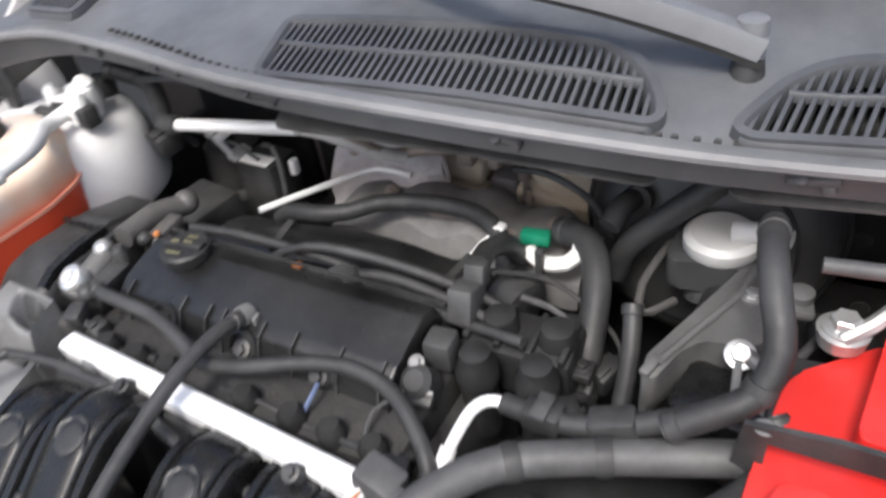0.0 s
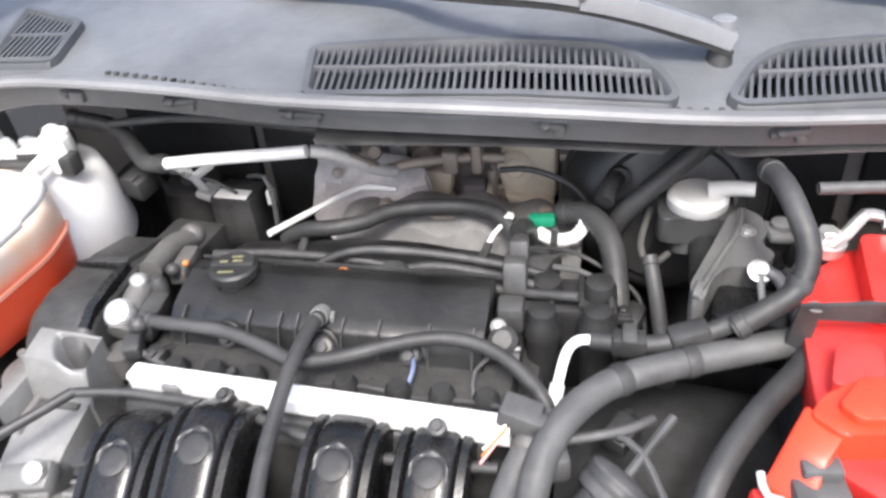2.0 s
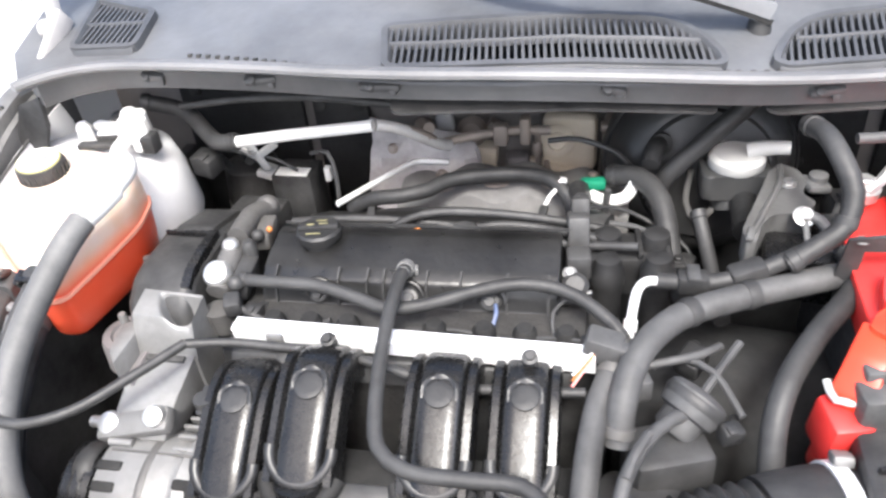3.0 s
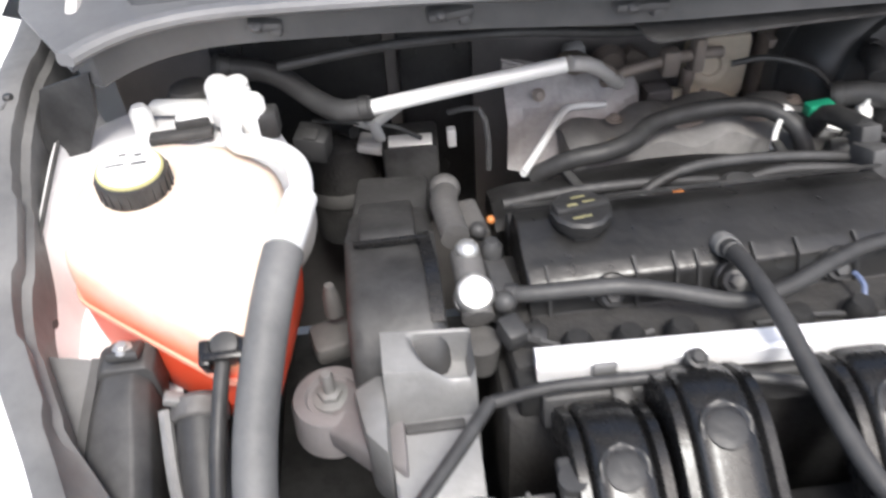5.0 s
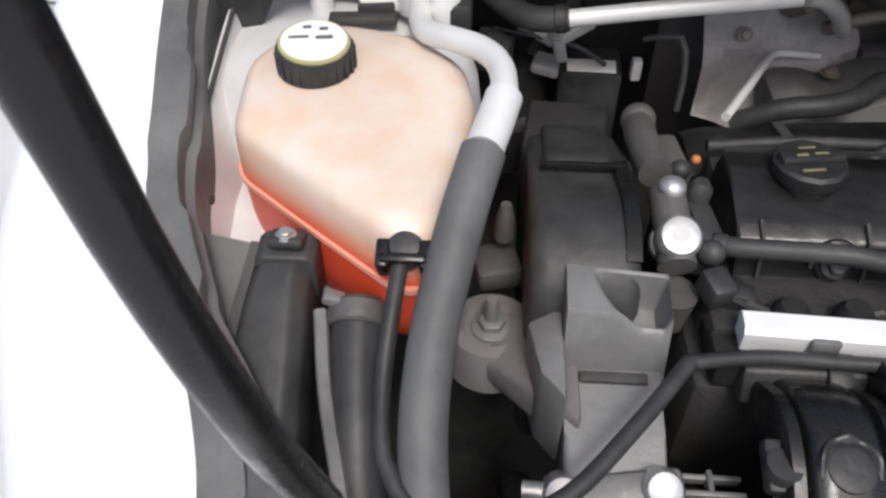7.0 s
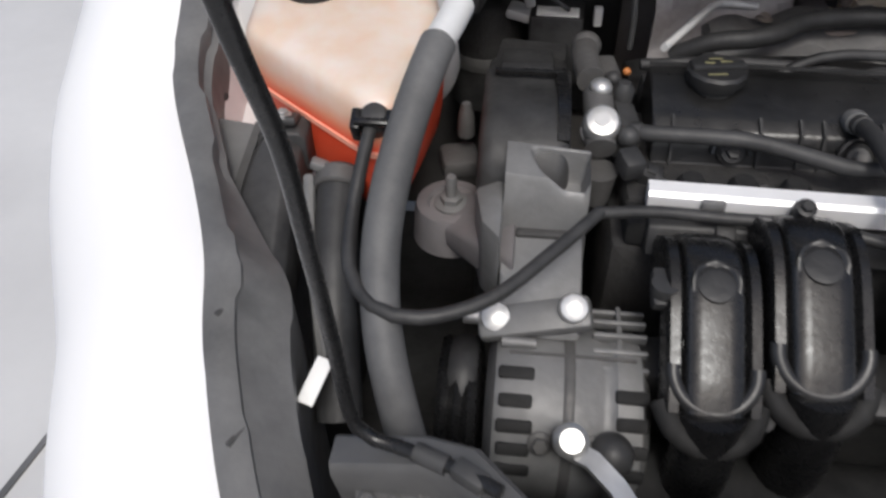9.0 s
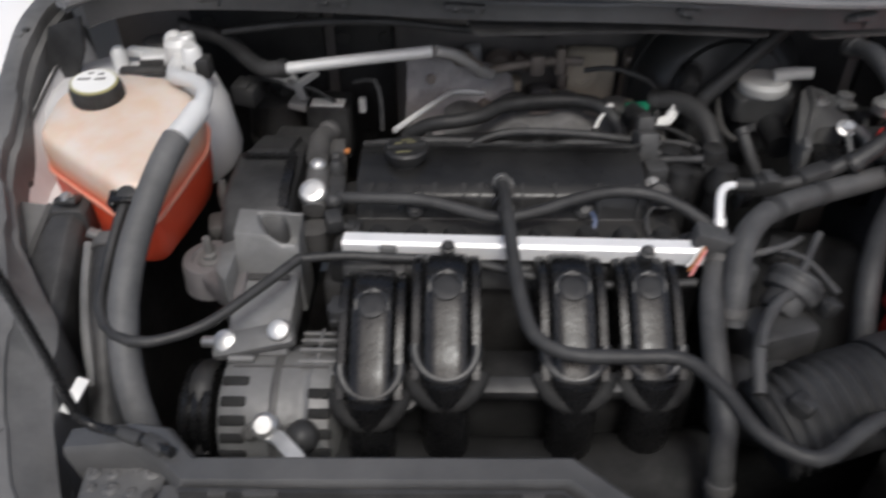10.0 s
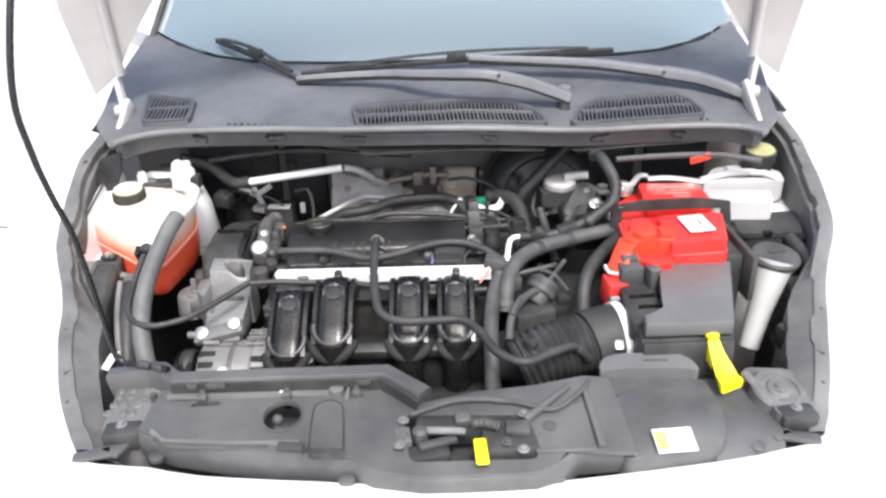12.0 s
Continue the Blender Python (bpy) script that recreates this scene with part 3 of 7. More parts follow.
def crown(x):
    """How far the panel bulges over its slope, across the car."""
    for (x0, z0), (x1, z1) in zip(CROWN, CROWN[1:]):
        if x0 <= x <= x1:
            return z0 + (z1 - z0) * (x - x0) / (x1 - x0)
    return 0.0


def cowl_z(x, y):
    return 0.955 + 0.21 * (y - 0.25) - 0.03 * max(0, abs(x) - 0.45) + crown(x) * min(1, max(0, (0.52 - y) / 0.14))


LIP = [(-0.60, 0.225), (-0.58, 0.25), (-0.545, 0.270), (-0.49, 0.277), (-0.38, 0.260), (-0.278, 0.238), (-0.20, 0.221), (-0.11, 0.209), (0.0, 0.205), (0.11, 0.212), (0.22, 0.232), (0.30, 0.250), (0.39, 0.263), (0.477, 0.270), (0.54, 0.268), (0.58, 0.255), (0.605, 0.225)]
GR1 = [(-0.142, 0.238), (-0.149, 0.272), (-0.156, 0.305), (-0.150, 0.312), (-0.079, 0.320), (0.009, 0.325), (0.089, 0.331), (0.142, 0.334), (0.166, 0.326), (0.189, 0.304), (0.203, 0.281), (0.207, 0.265), (0.202, 0.256), (0.078, 0.242), (-0.039, 0.236), (-0.134, 0.232)]
GR2 = [(0.256, 0.273), (0.263, 0.294), (0.278, 0.328), (0.300, 0.352), (0.325, 0.364), (0.40, 0.378), (0.475, 0.388), (0.50, 0.362), (0.515, 0.318), (0.51, 0.300), (0.38, 0.284), (0.268, 0.268)]
GR3 = [(-0.59, 0.43), (-0.483, 0.385), (-0.474, 0.306), (-0.565, 0.312)]
GR1, GR2, GR3 = rounded(GR1, 0.008, 2), rounded(GR2, 0.008, 2), rounded(GR3, 0.008, 2)
lip_in = [(x, y + 0.010) for x, y in LIP]
rear = [(x, y - 0.003) for x, y in reversed(WB)]
part("panel", plate(lip_in + [(0.66, 0.31), (0.69, 0.5)] + rear + [(-0.69, 0.5), (-0.66, 0.32)], [GR1, GR2, GR3], cowl_z, 0.004, 2), COWL, cowl)
lipline = spline([(x, y + 0.005, 0.958 + crown(x) - 0.02 * max(0, abs(x) - 0.5)) for x, y in LIP], 0.012)
part("lip_seal", sweep(lipline, [(-0.011, -0.003), (-0.010, 0.003), (-0.006, 0.0062), (0.007, 0.007), (0.0105, 0.004), (0.0105, 0.000), (0.006, -0.004), (-0.008, -0.005)]), SEAL, cowl, "dusty grey rubber lip along the panel's edge")
part("end_flap", sheet([[(-0.655, 0.285, 0.908), (-0.60, 0.262, 0.93)], [(-0.668, 0.275, 0.862), (-0.612, 0.270, 0.885)], [(-0.672, 0.268, 0.82), (-0.632, 0.274, 0.848)]], 0.006), RUBBER, cowl, "black rubber flap at the panel's end")
part("drip_channel", sweep([p + Vector((0, 0.034, -0.018)) for p in lipline], [(-0.012, -0.020), (-0.018, 0.010), (0.012, 0.010), (0.012, -0.020)]), BOOSTER, cowl, "dusty grey drip channel under the lip")
for x, w, tilt in ((-0.46, 0.030, 6), (-0.30, 0.040, -4), (-0.15, 0.046, 3), (0.10, 0.026, 12), (0.31, 0.036, -8), (0.47, 0.030, 5)):
    i = min(range(len(lipline)), key=lambda k: abs(lipline[k].x - x))
    p = lipline[i]
    clip = part("clip", merge(box((p.x, p.y + 0.022, p.z - 0.021), (w, 0.018, 0.010), (14, tilt, 4), 0.004), box((p.x + w * 0.3, p.y + 0.020, p.z - 0.028), (0.010, 0.010, 0.010), (0, tilt * 2, 0), 0.003)), BOOSTER, cowl)
    part("clip_pin", lathe([(0.0045, -0.006), (0.0045, 0.002), (0.003, 0.003)], (p.x - w * 0.2, p.y + 0.013, p.z - 0.020), (0, -0.7, 0.7), 12), BOOSTER, clip)
slot_mesh = None
for k in range(110):
    p = lipline[int(k / 109 * (len(lipline) - 1))]
    y = p.y + 0.0185
    if not -0.40 < p.x < 0.52:
        continue
    if slot_mesh is None:
        slot = part("drain_slot", box((p.x, y, cowl_z(p.x, y) + 0.0016), (0.0046, 0.0046, 0.0036), bev=0), VOID, cowl, smooth=False)
        slot_mesh, first_slot = slot.data, Vector((p.x, y, cowl_z(p.x, y)))
        continue
    slot = new("drain_slot", slot_mesh)
    slot.parent = cowl
    slot.location = Vector((p.x, y, cowl_z(p.x, y))) - first_slot
    tagged(slot)


def inside(poly, x, y):
    hit = False
    for (x0, y0), (x1, y1) in zip(poly, poly[1:] + poly[:1]):
        if (y0 > y) != (y1 > y) and x < (x1 - x0) * (y - y0) / (y1 - y0) + x0:
            hit = not hit
    return hit


def grille(poly, pitch, bars, lean):
    loop = [Vector((x, y, cowl_z(x, y) + 0.003)) for x, y in poly]
    loop = loop + loop[:2]
    frame_ob = part("grille_frame", sweep(loop, [(-0.004, -0.012), (-0.004, 0.007), (0.003, 0.008), (0.010, -0.002), (0.011, -0.012)]), GRILLE, cowl)
    x0, x1 = min(p[0] for p in poly), max(p[0] for p in poly)
    y0, y1 = min(p[1] for p in poly), max(p[1] for p in poly)
    n = int((x1 - x0) / pitch)
    for k in range(1, n):
        xm = x0 + (x1 - x0) * k / n
        ys = [y0 + (y1 - y0) * j / 60 for j in range(61)]
        ok = [y for y in ys if inside(poly, xm + lean * (y - y0), y)]
        if len(ok) < 8:
            continue
        a, b = ok[0], ok[-1]
        ym = (a + b) / 2
        part("slat", box((xm + lean * (ym - y0), ym, cowl_z(xm, ym) + 0.002), (0.0032, b - a, 0.010), (math.degrees(math.atan(0.21)), 0, -math.degrees(math.atan(lean))), 0), GRILLE, frame_ob, smooth=False)
    def low(x):
        return min(y for y in [y0 + (y1 - y0) * j / 60 for j in range(61)] if inside(poly, x, y))

    tall = max(len([j for j in range(61) if inside(poly, x0 + (x1 - x0) * k / 12, y0 + (y1 - y0) * j / 60)]) for k in range(1, 12)) / 60 * (y1 - y0)
    for f in bars:
        across = [x0 + (x1 - x0) * (0.02 + 0.96 * j / 24) for j in range(25)]
        run = [(x, low(min(max(x, x0 + 0.03), x1 - 0.03)) + f * tall) for x in across]
        run = [Vector((x, y, cowl_z(x, y) + 0.0045)) for x, y in run if inside(poly, x, y)]
        part("crossbar", sweep(run, [(-0.0028, -0.004), (-0.0026, 0.003), (-0.0018, 0.004), (0.0018, 0.004), (0.0026, 0.003), (0.0028, -0.004)]), GRILLE, frame_ob)
    bot = sorted(p for p in poly if inside(poly, p[0], p[1] + 0.012) and not inside(poly, p[0], p[1] - 0.004))
    front = [Vector((x, y - 0.004, cowl_z(x, y) + 0.007)) for x, y in bot]
    part("grille_front", sheet([front, [p + Vector((0, -0.002, -0.003)) for p in front], [p + Vector((0, -0.003, -0.012)) for p in front]], 0.002), GRILLE, frame_ob)
    dark = plate([(x * 1.0, y) for x, y in poly], [], lambda x, y: cowl_z(x, y) - 0.045, 0.003)
    part("grille_well", dark, VOID, frame_ob)


grille(GR1, 0.0076, (0.5,), -0.10)
grille(GR2, 0.0076, (0.5,), 0.10)
grille(GR3, 0.0076, (0.5,), 0.0)


# ---- wipers ----
def wiper(pivot, arm, blade0, blade1, label):
    w = thing("windscreen_wiper", pivot, label, "wiper", "windscreen wipers")
    px, py, pz = pivot
    part("spindle_boot", lathe([(0.0165, -0.030), (0.0175, -0.018), (0.0165, -0.014), (0.0135, -0.012), (0.012, -0.002), (0.011, 0.004)], pivot, n=24), RUBBER, w, "round rubber spindle boot")
    part("boot_ring", lathe([(0.0185, -0.026), (0.0235, -0.024), (0.0235, -0.017), (0.0195, -0.015)], (px, py - 0.006, pz - 0.004), n=28), GUTTER, w)
    part("nut_cap", lathe([(0.0110, 0.0), (0.0118, 0.026), (0.0110, 0.033), (0.007, 0.035)], pivot, n=24), ARMGREY, w)
    line = spline(arm, 0.008)
    n = len(line)
    joint = next(i for i, p in enumerate(line) if (p - line[0]).length > 0.155)

    def blade_of_metal(i0, i1, w0, w1, h0, h1):
        rings = []
        fr = frames_along(line)
        for i in range(i0, i1):
            f = (i - i0) / max(1, i1 - 1 - i0)
            wd, th = w0 + (w1 - w0) * f, h0 + (h1 - h0) * f
            side, up = fr[i]
            rings.append([line[i] + side * a * wd + up * b * th for a, b in ((-1, -1.2), (-1, 0.3), (-0.8, 0.85), (0, 1), (0.8, 0.85), (1, 0.3), (1, -1.2))])
        return loft(rings)

    arm_head = part("arm", blade_of_metal(0, joint + 1, 0.012, 0.013, 0.008, 0.009), ARMGREY, w, "wide dusty grey arm head")
    part("arm_stem", blade_of_metal(joint, n, 0.0115, 0.0055, 0.007, 0.004), ARMGREY, w)
    # black strip set below the arm in place of its shadowed hollow
    part("arm_shade_strip", sweep([p + Vector((0, -0.002, -0.013 + 0.004 * i / n)) for i, p in enumerate(line)], [(-0.009, -0.003), (-0.009, 0.003), (0.009, 0.003), (0.009, -0.003)]), DEEP, w, "black strip standing for the shade under the arm")
    part("arm_pin", lathe([(0.0035, -0.0145), (0.0035, 0.0145)], line[joint], frames_along(line)[joint][0], 10), VOID, arm_head)
    a, b = Vector(blade0), Vector(blade1)
    mid = (a + b) / 2 + Vector((0, 0, 0.012))
    blade = part("blade", sweep([a.lerp(b, k / 12) + Vector((0, 0, 0.004 * math.sin(math.pi * k / 12))) for k in range(13)], [(-0.004, -0.006), (-0.006, 0.002), (0, 0.006), (0.006, 0.002), (0.004, -0.006)]), BLACK, w, "black rubber blade")
    part("bridge", sweep([a.lerp(b, 0.08 + 0.84 * k / 12) + Vector((0, 0, 0.008 + 0.012 * math.sin(math.pi * k / 12))) for k in range(13)], [(-0.005, -0.002), (-0.004, 0.003), (0.004, 0.003), (0.005, -0.002)]), BLACK, blade)
    part("joint", box(mid, (0.04, 0.016, 0.02), (0, 0, math.degrees(math.atan2((b - a).y, (b - a).x))), 0.004), BLACK, blade)


wiper((0.250, 0.342, 0.976), [(0.258, 0.342, 0.990), (0.22, 0.330, 1.008), (0.16, 0.308, 1.034), (0.10, 0.296, 1.050), (0.03, 0.322, 1.047), (-0.03, 0.355, 1.041), (-0.095, 0.40, 1.033), (-0.20, 0.43, 1.024), (-0.285, 0.45, 1.016)], (-0.49, 0.625, 1.064), (-0.285, 0.466, 1.010), "grey wiper arm with a black blade resting on the windscreen")
wiper((0.612, 0.372, 0.962), [(0.612, 0.372, 0.978), (0.55, 0.40, 0.998), (0.49, 0.42, 1.009), (0.336, 0.45, 1.028), (0.20, 0.458, 1.037), (0.07, 0.465, 1.044)], (-0.285, 0.50, 1.012), (0.375, 0.505, 1.040), "long grey wiper arm with a black blade resting on the windscreen")

# ---- front panel over the radiator, lamps and catch ----
slam = thing("front_panel", (0, -0.3, 0.73), "dusty grey plastic front panel across the nose", "front panel")


def slam_z(x, y):
    return 0.752 + 0.10 * (y + 0.30) - 0.05 * max(0, abs(x - 0.02) - 0.3)


OUT = [(-0.385, -0.246), (-0.30, -0.248), (-0.07, -0.247), (-0.018, -0.290), (0.05, -0.272), (0.13, -0.262), (0.20, -0.246), (0.235, -0.25), (0.245, -0.385), (0.16, -0.378), (0.145, -0.400), (0.12, -0.412), (-0.02, -0.415), (-0.08, -0.402), (-0.105, -0.382), (-0.26, -0.362), (-0.345, -0.342), (-0.395, -0.32)]
HOLE = [(-0.2055 + 0.0245 * math.cos(k * math.pi / 12), -0.308 + 0.026 * math.sin(k * math.pi / 12)) for k in range(24)]
SLOT = rounded([(-0.335, -0.276), (-0.295, -0.276), (-0.295, -0.284), (-0.335, -0.284)], 0.003)
WELL = rounded([(-0.045, -0.312), (0.118, -0.318), (0.124, -0.392), (-0.035, -0.392)], 0.012)
part("panel", plate(OUT, [HOLE, SLOT, WELL], slam_z, 0.006), SLAM, slam)
edge = [(0.24, -0.370), (0.175, -0.374), (0.15, -0.396), (0.12, -0.411), (-0.02, -0.414), (-0.08, -0.401), (-0.105, -0.381), (-0.26, -0.361), (-0.345, -0.341), (-0.395, -0.319)]
part("front_flange", sheet([[(x, y + 0.003, slam_z(x, y) - 0.002) for x, y in edge], [(x, y - 0.002, slam_z(x, y) - 0.006) for x, y in edge], [(x, y - 0.005, 0.724) for x, y in edge], [(x, y - 0.004, 0.702) for x, y in edge]], 0.003), SLAM, slam, "sloping front flange of the panel")
part("flange_recess", box((-0.185, -0.366, 0.749), (0.034, 0.014, 0.006), (5, 0, -6), 0.002), VOID, slam)
for x, y, r in ((0.143, -0.338, 0.009), (0.184, -0.294, 0.005), (-0.395, -0.255, 0.005)):
    part("round_hole", lathe([(r, -0.004), (r, 0.0012), (r * 0.8, 0.0016)], (x, y, slam_z(x, y)), (0, -0.1, 1), 16), VOID, slam)
part("pressed_ridge", box((0.200, -0.325, slam_z(0.200, -0.325) + 0.003), (0.010, 0.105, 0.010), (5, 0, 3), 0.003), SLAM, slam)
part("pressed_ridge", box((0.158, -0.380, slam_z(0.158, -0.380) + 0.001), (0.075, 0.006, 0.006), (5, 0, 2), 0.002), SLAM, slam)
part("pressed_ridge", box((0.145, -0.300, slam_z(0.145, -0.300) + 0.003), (0.095, 0.010, 0.012), (5, 0, 46), 0.004), SLAM, slam)
beam = [(-0.475, -0.206, 0.748), (-0.42, -0.207, 0.757), (-0.395, -0.216, 0.764), (-0.362, -0.248, 0.768), (-0.25, -0.248, 0.770), (-0.07, -0.246, 0.770), (-0.018, -0.288, 0.764)]
part("rear_rail", sweep(beam, [(-0.012, -0.03), (-0.014, 0.004), (-0.010, 0.008), (0.008, 0.008), (0.012, 0.002), (0.012, -0.03)]), SLAM, slam, "raised grey rail along the panel's rear edge")
# the grey rail's shaded front, laid on as a black strip
part("beam_face_shade", sweep([(-0.364, -0.2640, 0.764), (-0.25, -0.2640, 0.764), (-0.078, -0.2625, 0.764), (-0.028, -0.303, 0.757)], [(-0.0018, -0.016), (-0.0018, 0.010), (0.0018, 0.010), (0.0018, -0.016)]), BLACK, slam, "black strip shading the rail's front face")
part("beam_foot", sweep([(-0.370, -0.268, 0.7575), (-0.25, -0.269, 0.7575), (-0.14, -0.268, 0.7575)], [(-0.003, -0.004), (-0.003, 0.002), (0.002, 0.002), (0.003, -0.004)]), GUTTER, slam)
for x, w in ((-0.334, 0.014), (-0.302, 0.026), (-0.10, 0.018)):
    part("rail_notch", box((x, -0.2655, 0.7705), (w, 0.006, 0.008), (0, 0, 0), 0.001), VOID, slam)
part("front_step", sweep([(-0.372, -0.330, 0.7505), (-0.352, -0.348, 0.7485), (-0.264, -0.355, 0.7478), (-0.175, -0.357, 0.7478)], [(-0.002, -0.003), (-0.002, 0.0022), (0.002, 0.0022), (0.003, -0.003)]), GUTTER, slam)
# dark strip laid below the step as its shade; there is no opening
part("step_shade_strip", sweep([(-0.365, -0.340, 0.7475), (-0.345, -0.353, 0.7462), (-0.27, -0.3595, 0.7458), (-0.215, -0.3615, 0.7458)], [(-0.0035, -0.002), (-0.002, 0.0018), (0.002, 0.0018), (0.0035, -0.002)]), VOID, slam)
pad = [(-0.163, -0.366), (-0.166, -0.300), (-0.160, -0.287), (-0.146, -0.281), (-0.132, -0.287), (-0.126, -0.300), (-0.118, -0.368)]
part("pad_outline", tube([(x, y, slam_z(x, y) + 0.0004) for x, y in pad], 0.0014, 6), BLACK, slam)
part("pad_recess", prism(rounded([(-0.170, -0.366), (-0.117, -0.368), (-0.114, -0.381), (-0.160, -0.377)], 0.003), 0.738, 0.7462, 0.001), VOID, slam)
part("rail_boss", merge(lathe([(0.010, -0.006), (0.010, 0.004), (0.005, 0.006)], (-0.138, -0.268, 0.760), n=18), box((-0.122, -0.272, 0.758), (0.005, 0.03, 0.008), (5, 0, 0), 0.002)), GUTTER, slam)
part("hole_rim", tube([(-0.2055 + 0.0265 * math.cos(k * math.pi / 12), -0.308 + 0.028 * math.sin(k * math.pi / 12), slam_z(-0.2, -0.308 + 0.028 * math.sin(k * math.pi / 12)) + 0.001) for k in range(25)], 0.0013, 8), SLAM, slam)
for x, y in ((-0.368, -0.340), (-0.114, -0.392), (0.146, -0.394), (0.408, -0.348)):
    part("fixing_tab", merge(lathe([(0.0105, -0.004), (0.0105, 0.002), (0.007, 0.004)], (x, y, 0.716), n=18), box((x, y + 0.014, 0.712), (0.014, 0.03, 0.006), (0, 0, 0), 0.002)), SLAM, slam)
for side, x in ((-1, -0.455), (1, 0.470)):
    part("corner_bracket", merge(box((x, -0.335, 0.716), (0.05, 0.018, 0.008), (0, 0, -14 * side), 0.003), box((x - side * 0.026, -0.322, 0.716), (0.03, 0.03, 0.008), (0, 0, 25 * side), 0.003)), SLAM, slam)
for x, y in ((-0.205, -0.270), (-0.11, -0.268), (-0.32, -0.270)):
    part("peg", merge(lathe([(0.005, 0), (0.004, 0.008)], (x, y, 0.758), n=12), box((x, y - 0.006, 0.760), (0.014, 0.010, 0.010), (0, 0, 0), 0.003)), SLAM, slam)
part("pale_tab", merge(box((-0.213, -0.262, 0.759), (0.004, 0.014, 0.003), (0, 0, -12), 0.001)), LABEL, slam, "small pale tie")
part("inner_shelf", box((-0.205, -0.312, 0.70), (0.09, 0.07, 0.006), (0, 0, 0), 0.002), VOID, slam)
part("connector", merge(box((-0.212, -0.31, 0.718), (0.02, 0.02, 0.03), (0, 12, 20), 0.004), ball((-0.215, -0.30, 0.738), 0.008)), HOSEGREY, slam)
part("catch_well", box((0.04, -0.355, 0.70), (0.18, 0.10, 0.01), (0, 0, 0), 0.003), VOID, slam)

latch = thing("bonnet_catch", (0.04, -0.35, 0.72), "dark bonnet catch with a yellow release tab in the front panel", "bonnet catch")
part("housing", merge(box((0.035, -0.325, 0.735), (0.13, 0.03, 0.03), (0, 0, -2), 0.006), box((0.09, -0.352, 0.732), (0.07, 0.06, 0.034), (0, 0, 4), 0.006), box((-0.015, -0.372, 0.728), (0.06, 0.03, 0.03), (0, 0, 14), 0.006)), BLACK, latch)
part("striker", merge(tube([(-0.03, -0.345, 0.752), (0.0, -0.352, 0.757), (0.03, -0.352, 0.755)], 0.005, 8), box((0.018, -0.353, 0.757), (0.035, 0.010, 0.005), (0, 0, -6), 0.002)), ALU, latch, "worn grey metal striker")
part("spring_plate", box((0.032, -0.33, 0.754), (0.022, 0.02, 0.02), (10, 0, 8), 0.004), HOSEGREY, latch)
part("lever", merge(box((0.0, -0.362, 0.746), (0.05, 0.012, 0.008), (0, 0, 18), 0.003), lathe([(0.010, -0.008), (0.010, 0.008), (0.006, 0.012)], (-0.022, -0.352, 0.750), n=16)), HOSEGREY, latch)
part("spring", tube([(0.044, -0.338, 0.755), (0.060, -0.340, 0.757), (0.078, -0.345, 0.755)], 0.006, 10, wave=0.0014, pitch=0.004), ALUDARK, latch)
part("side_plate", merge(box((-0.044, -0.350, 0.744), (0.020, 0.030, 0.014), (0, 0, 8), 0.003), bolt((-0.044, -0.350, 0.752), 0.005, 0.004)), GUTTER, latch)
part("side_plate", merge(box((0.102, -0.345, 0.752), (0.032, 0.024, 0.010), (0, 0, -4), 0.003), bolt((0.086, -0.372, 0.752), 0.0045, 0.006)), HOSEGREY, latch)
part("release_tab", merge(box((0.053, -0.392, 0.757), (0.016, 0.040, 0.005), (6, 0, 4), 0.003)), YELLOW, latch, "yellow release tab")
part("cable", tube([(-0.035, -0.318, 0.756), (0.03, -0.298, 0.762), (0.10, -0.302, 0.760), (0.15, -0.315, 0.756), (0.19, -0.285, 0.760), (0.205, -0.262, 0.762)], 0.0034, 8), HOSEGREY, latch)
for x, y in ((-0.045, -0.325), (-0.048, -0.372), (0.112, -0.318), (0.105, -0.385)):
    part("screw", bolt((x, y, 0.752), 0.005, 0.005), ALU, latch)

intake = thing("intake_cover", (0.31, -0.32, 0.73), "smooth grey air intake cover with a white label", "air intake")
cov = rounded([(0.238, -0.270), (0.366, -0.272), (0.378, -0.31), (0.368, -0.366), (0.226, -0.390), (0.228, -0.31)], 0.022, 6)
part("shell", prism(cov, 0.700, 0.752, 0.008, 3, top=lambda x, y: 0.757 - 0.30 * max(0, -0.31 - y) - 1.6 * (x - 0.300) ** 2, taper=0.94), SLAM, intake)
part("rear_step", prism(rounded([(0.230, -0.236), (0.366, -0.238), (0.374, -0.285), (0.232, -0.285)], 0.014, 4), 0.700, 0.745, 0.005, 2), SLAM, intake)
part("rear_lip", prism(rounded([(0.222, -0.244), (0.232, -0.212), (0.262, -0.202), (0.335, -0.203), (0.356, -0.216), (0.362, -0.250), (0.340, -0.242), (0.245, -0.240)], 0.012, 4), 0.715, 0.763, 0.008, 3), LIDGREY, intake, "paler raised rear lip")
part("slot", box((0.306, -0.222, 0.7632), (0.034, 0.005, 0.002), (0, 0, -1), 0.0006), VOID, intake)
lab = part("label", box((0.296, -0.3640, 0.7425), (0.050, 0.034, 0.0015), (16.5, 0, 4), 0.0004), LABEL, intake, "white and yellow warning label")
part("label_print", box((0.279, -0.365, 0.7436), (0.014, 0.027, 0.0008), (16.5, 0, 4), 0), LABELYEL, lab)
for k in range(4):
    part("label_line", box((0.303, -0.354 - 0.006 * k, 0.7466 - 0.0018 * k), (0.024 - 0.004 * (k % 2), 0.0014, 0.0005), (16.5, 0, 4), 0), INK, lab)
